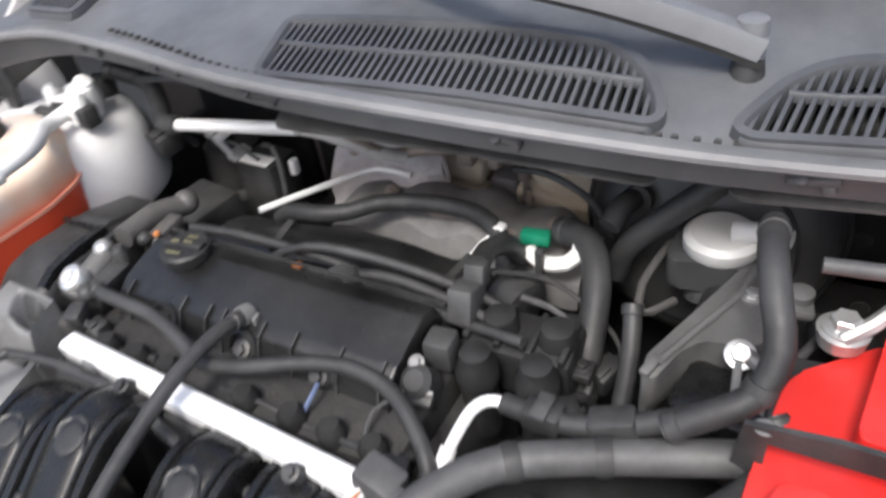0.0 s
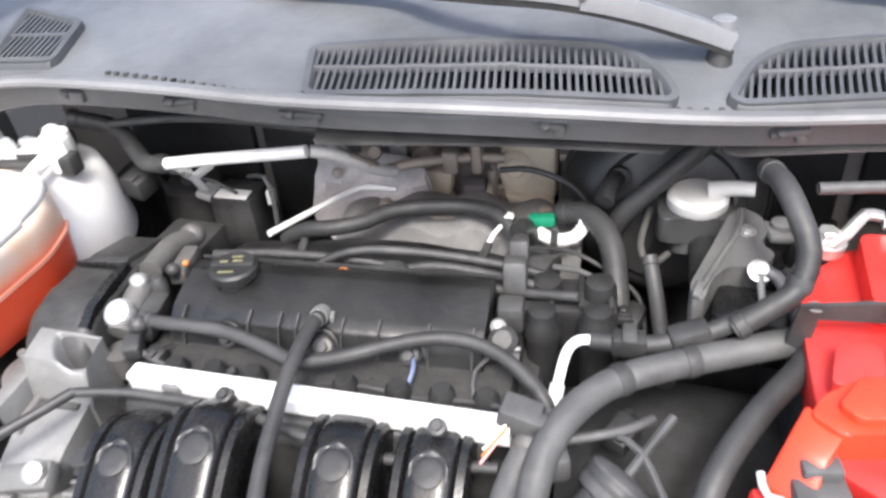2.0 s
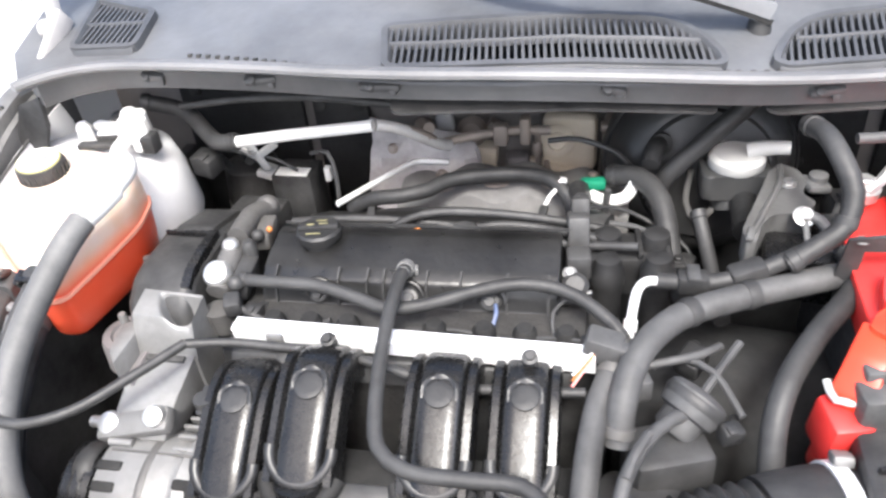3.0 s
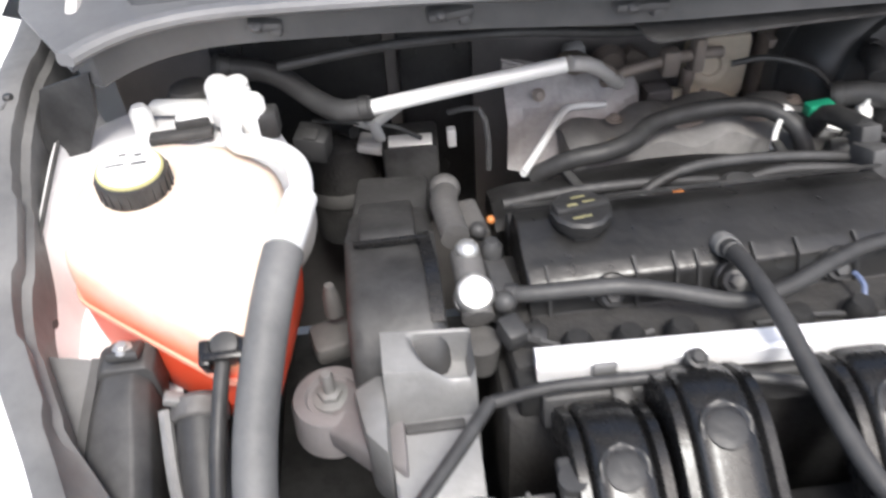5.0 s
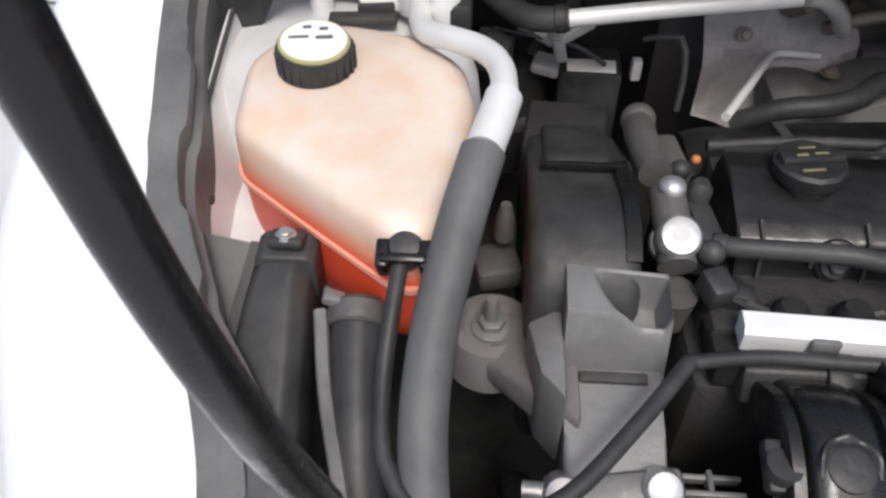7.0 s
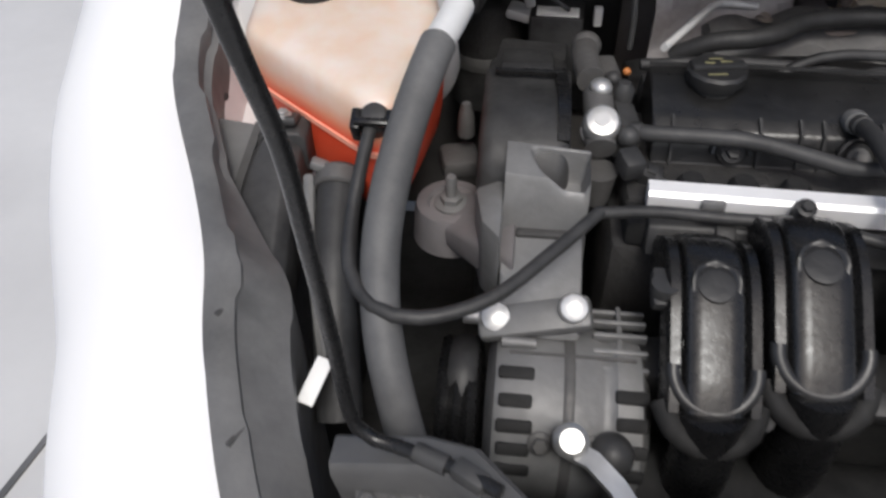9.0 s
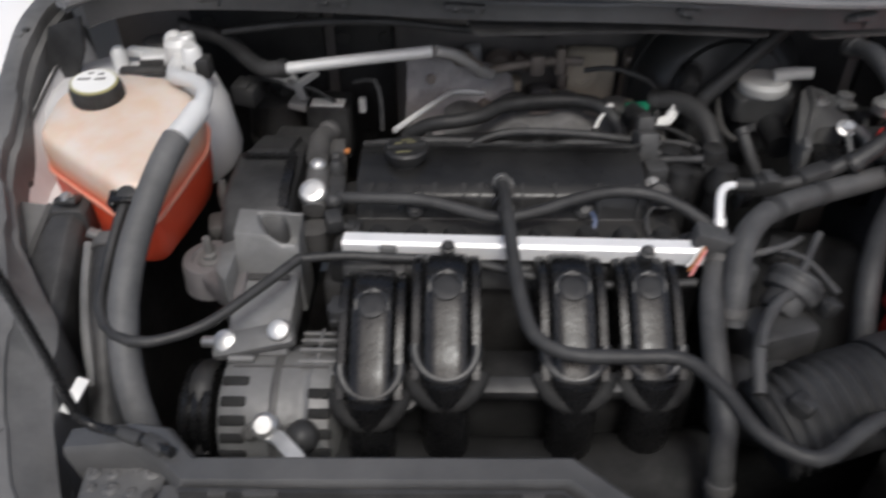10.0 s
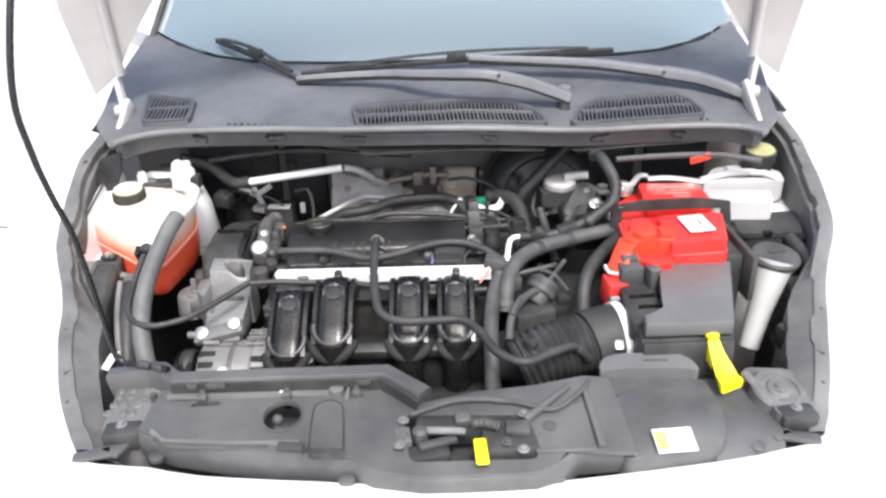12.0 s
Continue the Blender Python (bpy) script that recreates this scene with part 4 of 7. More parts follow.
part("side_skirt", sheet([[(0.362, -0.225, 0.730), (0.368, -0.30, 0.730), (0.356, -0.358, 0.724), (0.350, -0.370, 0.712)], [(0.445, -0.21, 0.722), (0.455, -0.28, 0.720), (0.45, -0.335, 0.716), (0.445, -0.352, 0.708)]], 0.004), SLAM, intake)
part("strap", tube([(0.428, -0.235, 0.748), (0.45, -0.285, 0.735), (0.475, -0.315, 0.728)], 0.007, 8, flat=0.5), GUTTER, intake)


def headlamp(x, side):
    h = thing("headlamp_housing", (x, -0.26, 0.70), "dusty dark grey headlamp housing with adjuster bosses", "headlamp", "headlamps")
    part("housing", prism(rounded([(x - 0.035, -0.205), (x + 0.035, -0.212), (x + 0.032 , -0.31), (x - 0.02, -0.318)], 0.012), 0.66, 0.735, 0.006), GUTTER, h)
    part("lower_block", box((x + 0.005, -0.305, 0.722), (0.05, 0.03, 0.03), (0, 0, 6), 0.005), BLACK, h)
    rng = random.Random(int(x * 1000))
    for k in range(15 if side < 0 else 0):
        dx, dy, r = -0.024 + 0.016 * (k % 4) + rng.uniform(-0.003, 0.003), -0.222 - 0.017 * (k // 4) + rng.uniform(-0.003, 0.003), rng.uniform(0.004, 0.009)
        part("boss", lathe([(r, -0.006), (r * 0.95, -0.0005), (r * 0.7, 0.001), (r * 0.4, 0.0012), (r * 0.3, 0.0)], (x + dx, dy, 0.736), (rng.uniform(-0.1, 0.1), rng.uniform(-0.15, 0.1), 1), 14), GUTTER, h)
    part("adjuster", bolt((x + 0.004, -0.302, 0.738), 0.005, 0.006), ALU, h)
    return h


headlamp(-0.428, -1)
headlamp(0.470, 1)

prop = thing("bonnet_prop_rod", (-0.45, -0.20, 0.76), "black coated bonnet prop rod standing upright", "prop rod")
part("rod", tube([(-0.375, -0.236, 0.780), (-0.40, -0.222, 0.776), (-0.435, -0.209, 0.772), (-0.460, -0.203, 0.780), (-0.466, -0.201, 0.85), (-0.469, -0.204, 0.92), (-0.470, -0.211, 0.98), (-0.475, -0.225, 1.04), (-0.482, -0.229, 1.10), (-0.484, -0.228, 1.17), (-0.474, -0.19, 1.28), (-0.462, -0.09, 1.45), (-0.46, 0.05, 1.62)], 0.0043, 12), SATIN, prop)
part("pivot_clip", merge(box((-0.392, -0.226, 0.776), (0.022, 0.012, 0.012), (0, 0, -30), 0.003), lathe([(0.006, -0.010), (0.006, 0.010)], (-0.415, -0.216, 0.774), (1, -0.4, 0), 14)), BLACK, prop)


# ---- engine ----
block = thing("engine_block", (-0.1, 0.1, 0.45), "grimy dark cast engine block in the bay", "engine")
part("block", box((-0.10, 0.11, 0.56), (0.40, 0.20, 0.36), bev=0.01), IRON, block)
part("head", box((-0.105, 0.10, 0.725), (0.37, 0.13, 0.09), bev=0.008), IRON, block)
part("gearbox", merge(box((0.22, 0.06, 0.50), (0.22, 0.26, 0.26), bev=0.03), lathe([(0.10, -0.1), (0.12, 0), (0.11, 0.1), (0.07, 0.14)], (0.22, 0.10, 0.60), (1, 0, 0))), DEEP, block, "oily black gearbox casing")
part("rear_manifold", merge(*[tube([(x, 0.16, 0.70), (x, 0.24, 0.69), (x * 0.6 - 0.03, 0.30, 0.62)], 0.02, 10) for x in (-0.22, -0.13, -0.05, 0.03)]), IRON, block)
# dark sheet added below the engine as the shade at the bay's bottom
part("added_shade_sheet", box((-0.05, -0.10, 0.42), (0.9, 0.3, 0.02), bev=0), VOID, block)
part("front_ledge", merge(box((-0.09, 0.035, 0.752), (0.40, 0.05, 0.025), (0, 0, 0), 0.005), *[lathe([(0.012, 0), (0.012, 0.02), (0.008, 0.026)], (x, 0.045, 0.760), n=14) for x in (-0.24, -0.2, -0.16, -0.07, -0.02, 0.02, 0.06)]), DEEP, block)

cover = thing("valve_cover", (-0.1, 0.12, 0.75), "dusty black plastic valve cover on top of the engine", "valve cover")
prof = [(0.058, 0.735), (0.060, 0.757), (0.068, 0.763), (0.084, 0.769), (0.0885, 0.784), (0.0935, 0.796), (0.106, 0.802), (0.130, 0.809), (0.152, 0.815), (0.170, 0.812), (0.178, 0.796), (0.180, 0.735)]
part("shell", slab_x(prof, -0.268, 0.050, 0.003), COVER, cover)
for x in (-0.252, -0.182, -0.150, -0.132, -0.086, -0.050, -0.002, 0.040):
    part("rib", sweep([(x, y, z + 0.0005) for y, z in prof[3:7]], [(-0.0012, -0.003), (-0.0009, 0.0016), (0.0009, 0.0016), (0.0012, -0.003)]), BLACK, cover)
for k, x in enumerate((-0.203, -0.104, -0.019)):
    boss = part("bolt_recess", lathe([(0.0125, -0.010), (0.0128, 0.0015), (0.0105, 0.002)], (x, 0.0875, 0.784), (0, -0.86, 0.5), 22), DEEP, cover, "dark round bolt recess")
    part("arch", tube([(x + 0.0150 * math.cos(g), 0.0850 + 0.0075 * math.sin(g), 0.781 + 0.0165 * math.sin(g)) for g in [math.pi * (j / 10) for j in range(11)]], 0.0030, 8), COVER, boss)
    part("bolt", bolt((x, 0.0850, 0.783), 0.0062, 0.008, (0, -0.75, 0.66)), ALUDARK if k == 1 else BLACK, boss)
part("seam", sweep([(-0.266, 0.1745, 0.8125), (-0.1, 0.1745, 0.8125), (0.058, 0.1745, 0.8125)], [(-0.001, -0.002), (-0.001, 0.0012), (0.001, 0.0012), (0.001, -0.002)]), BLACK, cover)
part("front_flange", slab_x([(0.046, 0.742), (0.046, 0.750), (0.062, 0.752), (0.062, 0.742)], -0.266, 0.058, 0.002), BLACK, cover)
for x in (-0.235, -0.165, -0.14, -0.08, -0.06, 0.0, 0.03):
    part("flange_bolt", bolt((x, 0.053, 0.751), 0.0055, 0.007), ALUDARK if int(x * 1000) % 2 else BLACK, cover)
part("filler_collar", lathe([(0.021, -0.016), (0.020, 0.002), (0.017, 0.004)], (-0.215, 0.146, 0.813), n=24), COIL, cover)
cap = part("filler_cap", merge(lathe([(0.017, -0.022), (0.018, -0.010), (0.024, -0.008), (0.0255, -0.003), (0.0255, 0.002), (0.023, 0.0045), (0.008, 0.005)], (-0.215, 0.146, 0.822), n=12), box((-0.215, 0.146, 0.828), (0.046, 0.012, 0.006), (0, 0, 8), 0.003)), COIL, cover, "black oil filler cap with faded yellow marks")
for dx, dy, w, h in ((-0.002, -0.0135, 0.016, 0.002), (0.0, 0.0125, 0.012, 0.002), (-0.008, -0.002, 0.008, 0.0025), (0.006, 0.001, 0.010, 0.0018)):
    part("cap_mark", box((-0.215 + dx, 0.146 + dy, 0.8272 if abs(dy) > 0.01 else 0.8312), (w, h, 0.0006), (0, 0, 8), 0), GOLD, cap)
part("rear_step", slab_x([(0.180, 0.73), (0.180, 0.788), (0.196, 0.790), (0.205, 0.778), (0.208, 0.73)], -0.268, 0.05, 0.003), BLACK, cover)
part("breather_boss", lathe([(0.018, 0), (0.018, 0.016), (0.013, 0.020)], (-0.06, 0.185, 0.785), n=20), BLACK, cover)
part("orange_plug", ball((-0.115, 0.186, 0.796), 0.006, squash=0.7), DULLORANGE, cover, "small orange plug")
part("sensor", merge(box((0.068, 0.145, 0.790), (0.026, 0.026, 0.032), (0, 0, 5), 0.005), lathe([(0.014, 0), (0.014, 0.022), (0.009, 0.026)], (0.066, 0.118, 0.775), (0, -0.6, 0.8), 18), box((0.066, 0.10, 0.778), (0.034, 0.012, 0.010), (30, 0, 0), 0.003)), BLACK, cover, "black camshaft sensor")
part("sensor_bolt", merge(bolt((0.060, 0.118, 0.797), 0.005, 0.006, (0, -0.5, 0.85)), box((0.070, 0.100, 0.786), (0.026, 0.004, 0.004), (30, 0, 12), 0.001), box((0.058, 0.106, 0.776), (0.018, 0.003, 0.003), (30, 10, -8), 0.001)), ALU, cover)
part("hose_union", merge(lathe([(0.0092, -0.006), (0.010, 0), (0.0092, 0.006)], (-0.109, 0.104, 0.806), (0, -0.9, 0.3), 14), box((-0.098, 0.106, 0.802), (0.004, 0.010, 0.010), (0, 0, 10), 0.001)), ALU, cover)

# dark duct behind the cover
duct = thing("rear_air_duct", (-0.07, 0.26, 0.75), "dark lumpy plastic air duct behind the engine", "air duct")
rings = []
for i in range(29):
    f = i / 28
    x = -0.275 + 0.36 * f
    y = 0.240 + 0.018 * math.sin(math.pi * f) + 0.002 * math.sin(f * 19)
    z = 0.750 + 0.006 * math.sin(math.pi * f) + 0.0015 * math.sin(f * 23 + 1)
    w, h = 0.036 + 0.002 * math.sin(f * 14), 0.017 + 0.001 * math.sin(f * 31)
    rings.append([(x, y - w, z - h), (x, y - w * 0.92, z + h * 0.45), (x, y - w * 0.5, z + h * 0.95), (x, y + w * 0.2, z + h), (x, y + w * 0.8, z + h * 0.55), (x, y + w, z - h)])
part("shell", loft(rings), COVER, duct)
for x, y, r in ((-0.19, 0.250, 12), (0.02, 0.252, -6)):
    part("strap", box((x, y, 0.772), (0.010, 0.062, 0.006), (0, 0, r), 0.002), BLACK, duct)
part("mouth", lathe([(0.022, -0.02), (0.026, -0.01), (0.026, 0.012), (0.020, 0.014)], (0.085, 0.255, 0.755), (0.9, -0.4, -0.1), 20), BLACK, duct)
cast = thing("manifold_cover", (-0.02, 0.37, 0.74), "grimy grey pressed cover over the rear manifold", "manifold cover")
rings = []
for i in range(33):
    f = i / 32
    x = -0.175 + 0.30 * f
    y = 0.350 + 0.014 * math.sin(math.pi * f)
    z = 0.735 + 0.016 * math.sin(math.pi * f) + 0.006 * math.sin(f * 25)
    w, h = 0.050 + 0.004 * math.sin(f * 17), 0.022
    rings.append([(x, y - w, z - h), (x, y - w * 0.85, z + h * 0.3), (x, y - w * 0.3, z + h * 0.9), (x, y + w * 0.4, z + h), (x, y + w, z + h * 0.2), (x, y + w, z - h)])
part("pressing", loft(rings), PRESSED, cast)
for x in (-0.12, -0.02, 0.08):
    part("bolt", bolt((x, 0.362, 0.768), 0.006, 0.006), RUST, cast)
part("edge", tube([(-0.175, 0.335, 0.748), (-0.10, 0.340, 0.76), (0.0, 0.345, 0.764), (0.10, 0.340, 0.752)], 0.0035, 8), RUST, cast)
single("rear_pipe", (-0.05, 0.32, 0.76), tube([(-0.225, 0.285, 0.76), (-0.191, 0.276, 0.782), (-0.154, 0.275, 0.788), (-0.122, 0.289, 0.789), (-0.104, 0.308, 0.790), (-0.06, 0.325, 0.790), (-0.005, 0.329, 0.790), (0.03, 0.318, 0.788), (0.052, 0.298, 0.776), (0.06, 0.28, 0.75)], 0.0098, 14), RUBBER, "black rubber pipe behind the engine", "hose")

# ignition coil pack and leads
coil = thing("ignition_coil_pack", (0.12, 0.18, 0.74), "black ignition coil pack with four lead sockets", "ignition coil")
part("body", box((0.118, 0.195, 0.755), (0.10, 0.055, 0.05), (0, 0, 3), 0.006), COIL, coil)
for dx, dy in ((-0.024, -0.025), (0.028, -0.02)):
    part("socket", lathe([(0.016, -0.07), (0.016, -0.01), (0.0185, -0.008), (0.0185, 0.006), (0.015, 0.012), (0.013, 0.022), (0.006, 0.024)], (0.122 + dx, 0.172 + dy, 0.775), n=20), COIL, coil)
    part("socket", lathe([(0.015, -0.05), (0.017, 0.0), (0.014, 0.016), (0.006, 0.018)], (0.122 + dx, 0.205 + dy * 0.4, 0.780), n=20), COIL, coil)
part("plug", merge(box((0.066, 0.196, 0.800), (0.024, 0.036, 0.034), (-18, 0, 4), 0.004), box((0.067, 0.218, 0.815), (0.020, 0.02, 0.022), (-18, 0, 4), 0.003)), HOSEGREY, coil, "upright dusty plug")
part("wire_loom", tube([(0.067, 0.222, 0.82), (0.062, 0.25, 0.815), (0.066, 0.28, 0.80), (0.07, 0.30, 0.77)], 0.010, 10), BLACK, coil)
for dx in (-0.044, -0.015, 0.014, 0.043):
    part("fin", box((0.118 + dx, 0.195, 0.782), (0.006, 0.050, 0.010), (0, 0, 3), 0.002), COIL, coil)
part("mount_ear", merge(box((0.172, 0.19, 0.760), (0.022, 0.022, 0.010), (0, 0, 3), 0.003), bolt((0.174, 0.19, 0.765), 0.005, 0.006)), COIL, coil)
LEADS = [
    [(-0.270, 0.200, 0.796), (-0.20, 0.203, 0.800), (-0.12, 0.206, 0.797), (-0.07, 0.208, 0.790)],
    [(-0.155, 0.188, 0.788), (-0.135, 0.196, 0.802), (-0.095, 0.205, 0.811), (-0.02, 0.212, 0.806), (0.06, 0.212, 0.796), (0.105, 0.206, 0.790)],
    [(-0.075, 0.188, 0.788), (-0.045, 0.196, 0.798), (-0.005, 0.199, 0.800), (0.055, 0.196, 0.794), (0.10, 0.19, 0.788)],
    [(-0.20, 0.182, 0.800), (-0.16, 0.184, 0.796), (-0.11, 0.182, 0.790), (-0.085, 0.180, 0.786)],
    [(-0.03, 0.185, 0.788), (0.02, 0.188, 0.791), (0.06, 0.184, 0.786), (0.13, 0.172, 0.795)],
]
for pts in LEADS:
    single("ignition_lead", pts[0], tube(pts, 0.0052, 10), RUBBER, "dusty black ignition lead lying behind the valve cover", "ignition lead", "ignition leads")

plug = thing("wiring_connector", (0.09, 0.31, 0.77), "green and white wiring connectors on the loom", "connector")
part("green_body", box((0.080, 0.315, 0.786), (0.030, 0.014, 0.014), (0, 0, 8), 0.003), GREEN, plug, "green connector body")
part("white_body", merge(tube([(0.078, 0.302, 0.778), (0.095, 0.292, 0.776), (0.118, 0.296, 0.778), (0.128, 0.31, 0.785)], 0.0075, 8), box((0.126, 0.308, 0.788), (0.010, 0.010, 0.022), (10, 10, 0), 0.002)), LABEL, plug, "white connector")
part("white_clip", box((0.042, 0.312, 0.786), (0.012, 0.014, 0.016), (0, 10, 0), 0.003), LABEL, plug)
part("white_wire", tube([(0.040, 0.308, 0.786), (0.028, 0.295, 0.778), (0.020, 0.28, 0.765)], 0.0028, 6), LABEL, plug)
part("dark_stem", box((0.096, 0.285, 0.770), (0.008, 0.008, 0.06), (6, 4, 0), 0.002), BLACK, plug)

# fuel rail
rail = thing("fuel_rail", (-0.1, 0.02, 0.78), "bright aluminium fuel rail across the engine's front", "fuel rail")
R0, R1 = Vector((-0.275, 0.030, 0.778)), Vector((0.088, 0.004, 0.790))
way = (R1 - R0).normalized()
part("bar", sweep([R0, R0.lerp(R1, 0.5), R1], [(-0.009, -0.010), (-0.010, 0.006), (-0.007, 0.009), (0.007, 0.009), (0.010, 0.006), (0.009, -0.010)]), RAIL, rail)
for f in (0.16, 0.35, 0.66, 0.86):
    p = R0.lerp(R1, f)
    part("injector", merge(lathe([(0.009, -0.04), (0.010, -0.012), (0.012, -0.006), (0.008, 0.0)], (p.x, p.y - 0.010, p.z - 0.006), (0, -0.5, 0.86), 14), box((p.x, p.y - 0.022, p.z - 0.018), (0.016, 0.02, 0.014), (30, 0, 0), 0.003)), BLACK, rail)
for f in (0.30, 0.84):
    p = R0.lerp(R1, f)
    part("bracket", merge(box((p.x, p.y - 0.012, p.z + 0.002), (0.012, 0.014, 0.020), (25, 0, 0), 0.003), bolt((p.x, p.y - 0.018, p.z + 0.012), 0.005, 0.006, (0, -0.4, 0.9))), BLACK, rail)
p = R0.lerp(R1, 0.13)
part("clip", box((p.x, p.y - 0.011, p.z + 0.001), (0.018, 0.006, 0.012), (0, 0, 0), 0.002), ALU, rail)
part("end_connector", merge(box((0.094, 0.010, 0.800), (0.034, 0.026, 0.026), (0, 12, -8), 0.004), box((0.112, 0.002, 0.800), (0.012, 0.014, 0.018), (0, 0, 10), 0.003)), HOSEGREY, rail, "grey plug on the rail's end")
for k, (m, dy) in enumerate(((DULLORANGE, 0.0), (LABEL, 0.005), (REDPALE, -0.005))):
    part("wire", tube([(0.086, -0.004 + dy, 0.802), (0.078, -0.014 + dy, 0.797), (0.068, -0.024 + dy * 1.4, 0.788)], 0.0013, 6), m, rail)

elbow = single("bright_fuel_pipe", (0.13, 0.09, 0.78), merge(tube([(0.118, 0.045, 0.778), (0.121, 0.066, 0.792), (0.126, 0.088, 0.803), (0.135, 0.100, 0.805), (0.148, 0.103, 0.804)], 0.0048, 12, step=0.004), lathe([(0.0066, -0.006), (0.0066, 0.006)], (0.1195, 0.055, 0.786), (0.1, 0.75, 0.6), 12)), RAIL, "bright bent metal fuel pipe with a black hose end", "fuel pipe")
fuel = thing("fuel_hose", (0.2, 0.1, 0.8), "black rubber fuel hose with quick couplings", "hose")
part("hose_wall", tube([(0.146, 0.103, 0.804), (0.17, 0.100, 0.806), (0.20, 0.100, 0.808), (0.24, 0.108, 0.818), (0.285, 0.12, 0.838)], 0.0085, 12), RUBBER, fuel)
part("coupling", box((0.178, 0.100, 0.807), (0.03, 0.02, 0.02), (0, 0, 0), 0.004), BLACK, fuel)
part("coupling", box((0.228, 0.106, 0.815), (0.035, 0.022, 0.022), (0, -14, 14), 0.005), BLACK, fuel)
part("release_clip", box((0.178, 0.100, 0.818), (0.012, 0.024, 0.004), (0, 0, 0), 0.001), HOSEGREY, fuel)

# intake manifold, four runners
manifold = thing("intake_manifold", (-0.1, -0.06, 0.70), "black plastic intake manifold with four arched runners", "intake manifold")
part("flange", slab_x([(-0.005, 0.745), (0.005, 0.768), (0.022, 0.768), (0.022, 0.735)], -0.275, 0.068, 0.003), BLACK, manifold)


def arch(x, y0, z0, width, lean=0.0):
    """One runner: from the head forwards over the crest and down to the plenum, with a raised, rimmed pad."""
    path = [(0.060, -0.030), (0.034, -0.008), (0.016, -0.001), (-0.004, -0.004), (-0.022, -0.013), (-0.045, -0.0285), (-0.066, -0.043), (-0.081, -0.057)]
    line = spline([(x + lean * (-dy), y0 + dy, z0 + dz) for dy, dz in path], 0.008)
    h = width / 2
    half = [(h, -0.022), (h, 0.000), (h - 0.002, 0.0040), (h - 0.0085, 0.0044), (h - 0.0105, 0.0006), (h * 0.645, -0.0008), (h * 0.60, 0.0040), (h * 0.50, 0.0064), (h * 0.25, 0.0070)]
    sec = [(-a, b) for a, b in half] + [(a, b) for a, b in reversed(half)]
    body = part("runner", sweep(line, sec), SATIN, manifold)
    frm = frames_along(line)
    a, b = int(len(line) * 0.44), int(len(line) * 0.86)
    w = h * 0.56
    run = [0.0]
    for p, q in zip(line, line[1:]):
        run.append(run[-1] + (q - p).length)
    s0, s1 = run[a] - w * 0.55, run[b + 1] - 0.002

    def over(s, c, up):
        """A point of the runner's back, s along it, c across it and up above it."""
        i = max(k for k in range(len(run) - 1) if run[k] <= max(s, 0))
        f = (s - run[i]) / (run[i + 1] - run[i])
        side, top = frm[i][0].lerp(frm[i + 1][0], f), frm[i][1].lerp(frm[i + 1][1], f)
        return line[i].lerp(line[i + 1], f) + side * c + top * (0.0052 + up)

    n_long, n_wide = 44, 22
    rows = []
    for i in range(n_long + 1):
        s = s0 + (s1 - s0) * (0.5 - 0.5 * math.cos(math.pi * i / n_long))
        end = max(0, s0 + w - s)
        half_w = math.sqrt(max(w * w - end * end, 1e-8))
        row = []
        for k in range(n_wide + 1):
            c = half_w * math.sin(math.pi * (k / n_wide - 0.5))
            inward = w - (math.hypot(end, c) if end > 0 else abs(c))
            ridge = min(1, inward / 0.0012) if inward < 0.0036 else max(0, 1 - (inward - 0.0036) / 0.0028)
            lift = 0.0012 * min(1, inward / 0.002) + 0.0034 * ridge * min(1, max(0, (s0 + w * 1.25 - s) / (w * 0.5)))
            row.append(over(s, c, lift - 0.001 + 0.0010 * math.cos(c / w * 7)))
        rows.append(row)
    part("pad", sheet(rows), GLOSS, body, "glossy raised pad with an arched crest")
    mid = s0 + w * 1.02
    i_mid = max(k for k in range(len(run) - 1) if run[k] <= mid)
    part("crown", lathe([(w * 0.74, -0.004), (w * 0.72, 0.0004), (w * 0.6, 0.0012), (w * 0.3, 0.0014), (0.001, 0.0014)], over(mid, 0, 0.0016), frm[i_mid][1], 26), COIL, body, "dull round crown of the runner")
    side, up = frm[b - 1]
    ahead = (line[b] - line[b - 2]).normalized()
    part("foot", lathe([(h * 0.96, -0.016), (h * 0.96, -0.0025), (h * 0.9, -0.001), (0.001, -0.001)], line[b - 1], up, 36), SATIN, body)
    part("foot_rim", tube([line[b - 1] + side * h * 0.87 * math.cos(g) + ahead * h * 0.87 * math.sin(g) + up * (0.0006 - 0.002 * math.sin(g)) for g in [-0.12 + (math.pi + 0.24) * k / 18 for k in range(19)]], 0.0058, 12), GLOSS, body, "glossy rounded rim at the runner's foot")
    e = line[-1]
    part("collar", tube([(e.x - h, e.y + 0.010, e.z - 0.002), (e.x - h * 0.78, e.y - 0.006, e.z - 0.010), (e.x - h * 0.3, e.y - 0.014, e.z - 0.018), (e.x + h * 0.3, e.y - 0.014, e.z - 0.018), (e.x + h * 0.78, e.y - 0.006, e.z - 0.010), (e.x + h, e.y + 0.010, e.z - 0.002)], 0.0085, 10), DEEP, body, "black rubber collar")
    part("lower_pipe", tube([(e.x, e.y + 0.004, e.z), (e.x, e.y - 0.006, e.z - 0.05), (e.x, e.y + 0.0, e.z - 0.12)], 0.0225, 16), SATIN, body)


arch(-0.237, -0.053, 0.781, 0.064)
arch(-0.167, -0.038, 0.792, 0.067)
arch(-0.047, -0.036, 0.790, 0.065)
arch(0.028, -0.028, 0.784, 0.062)
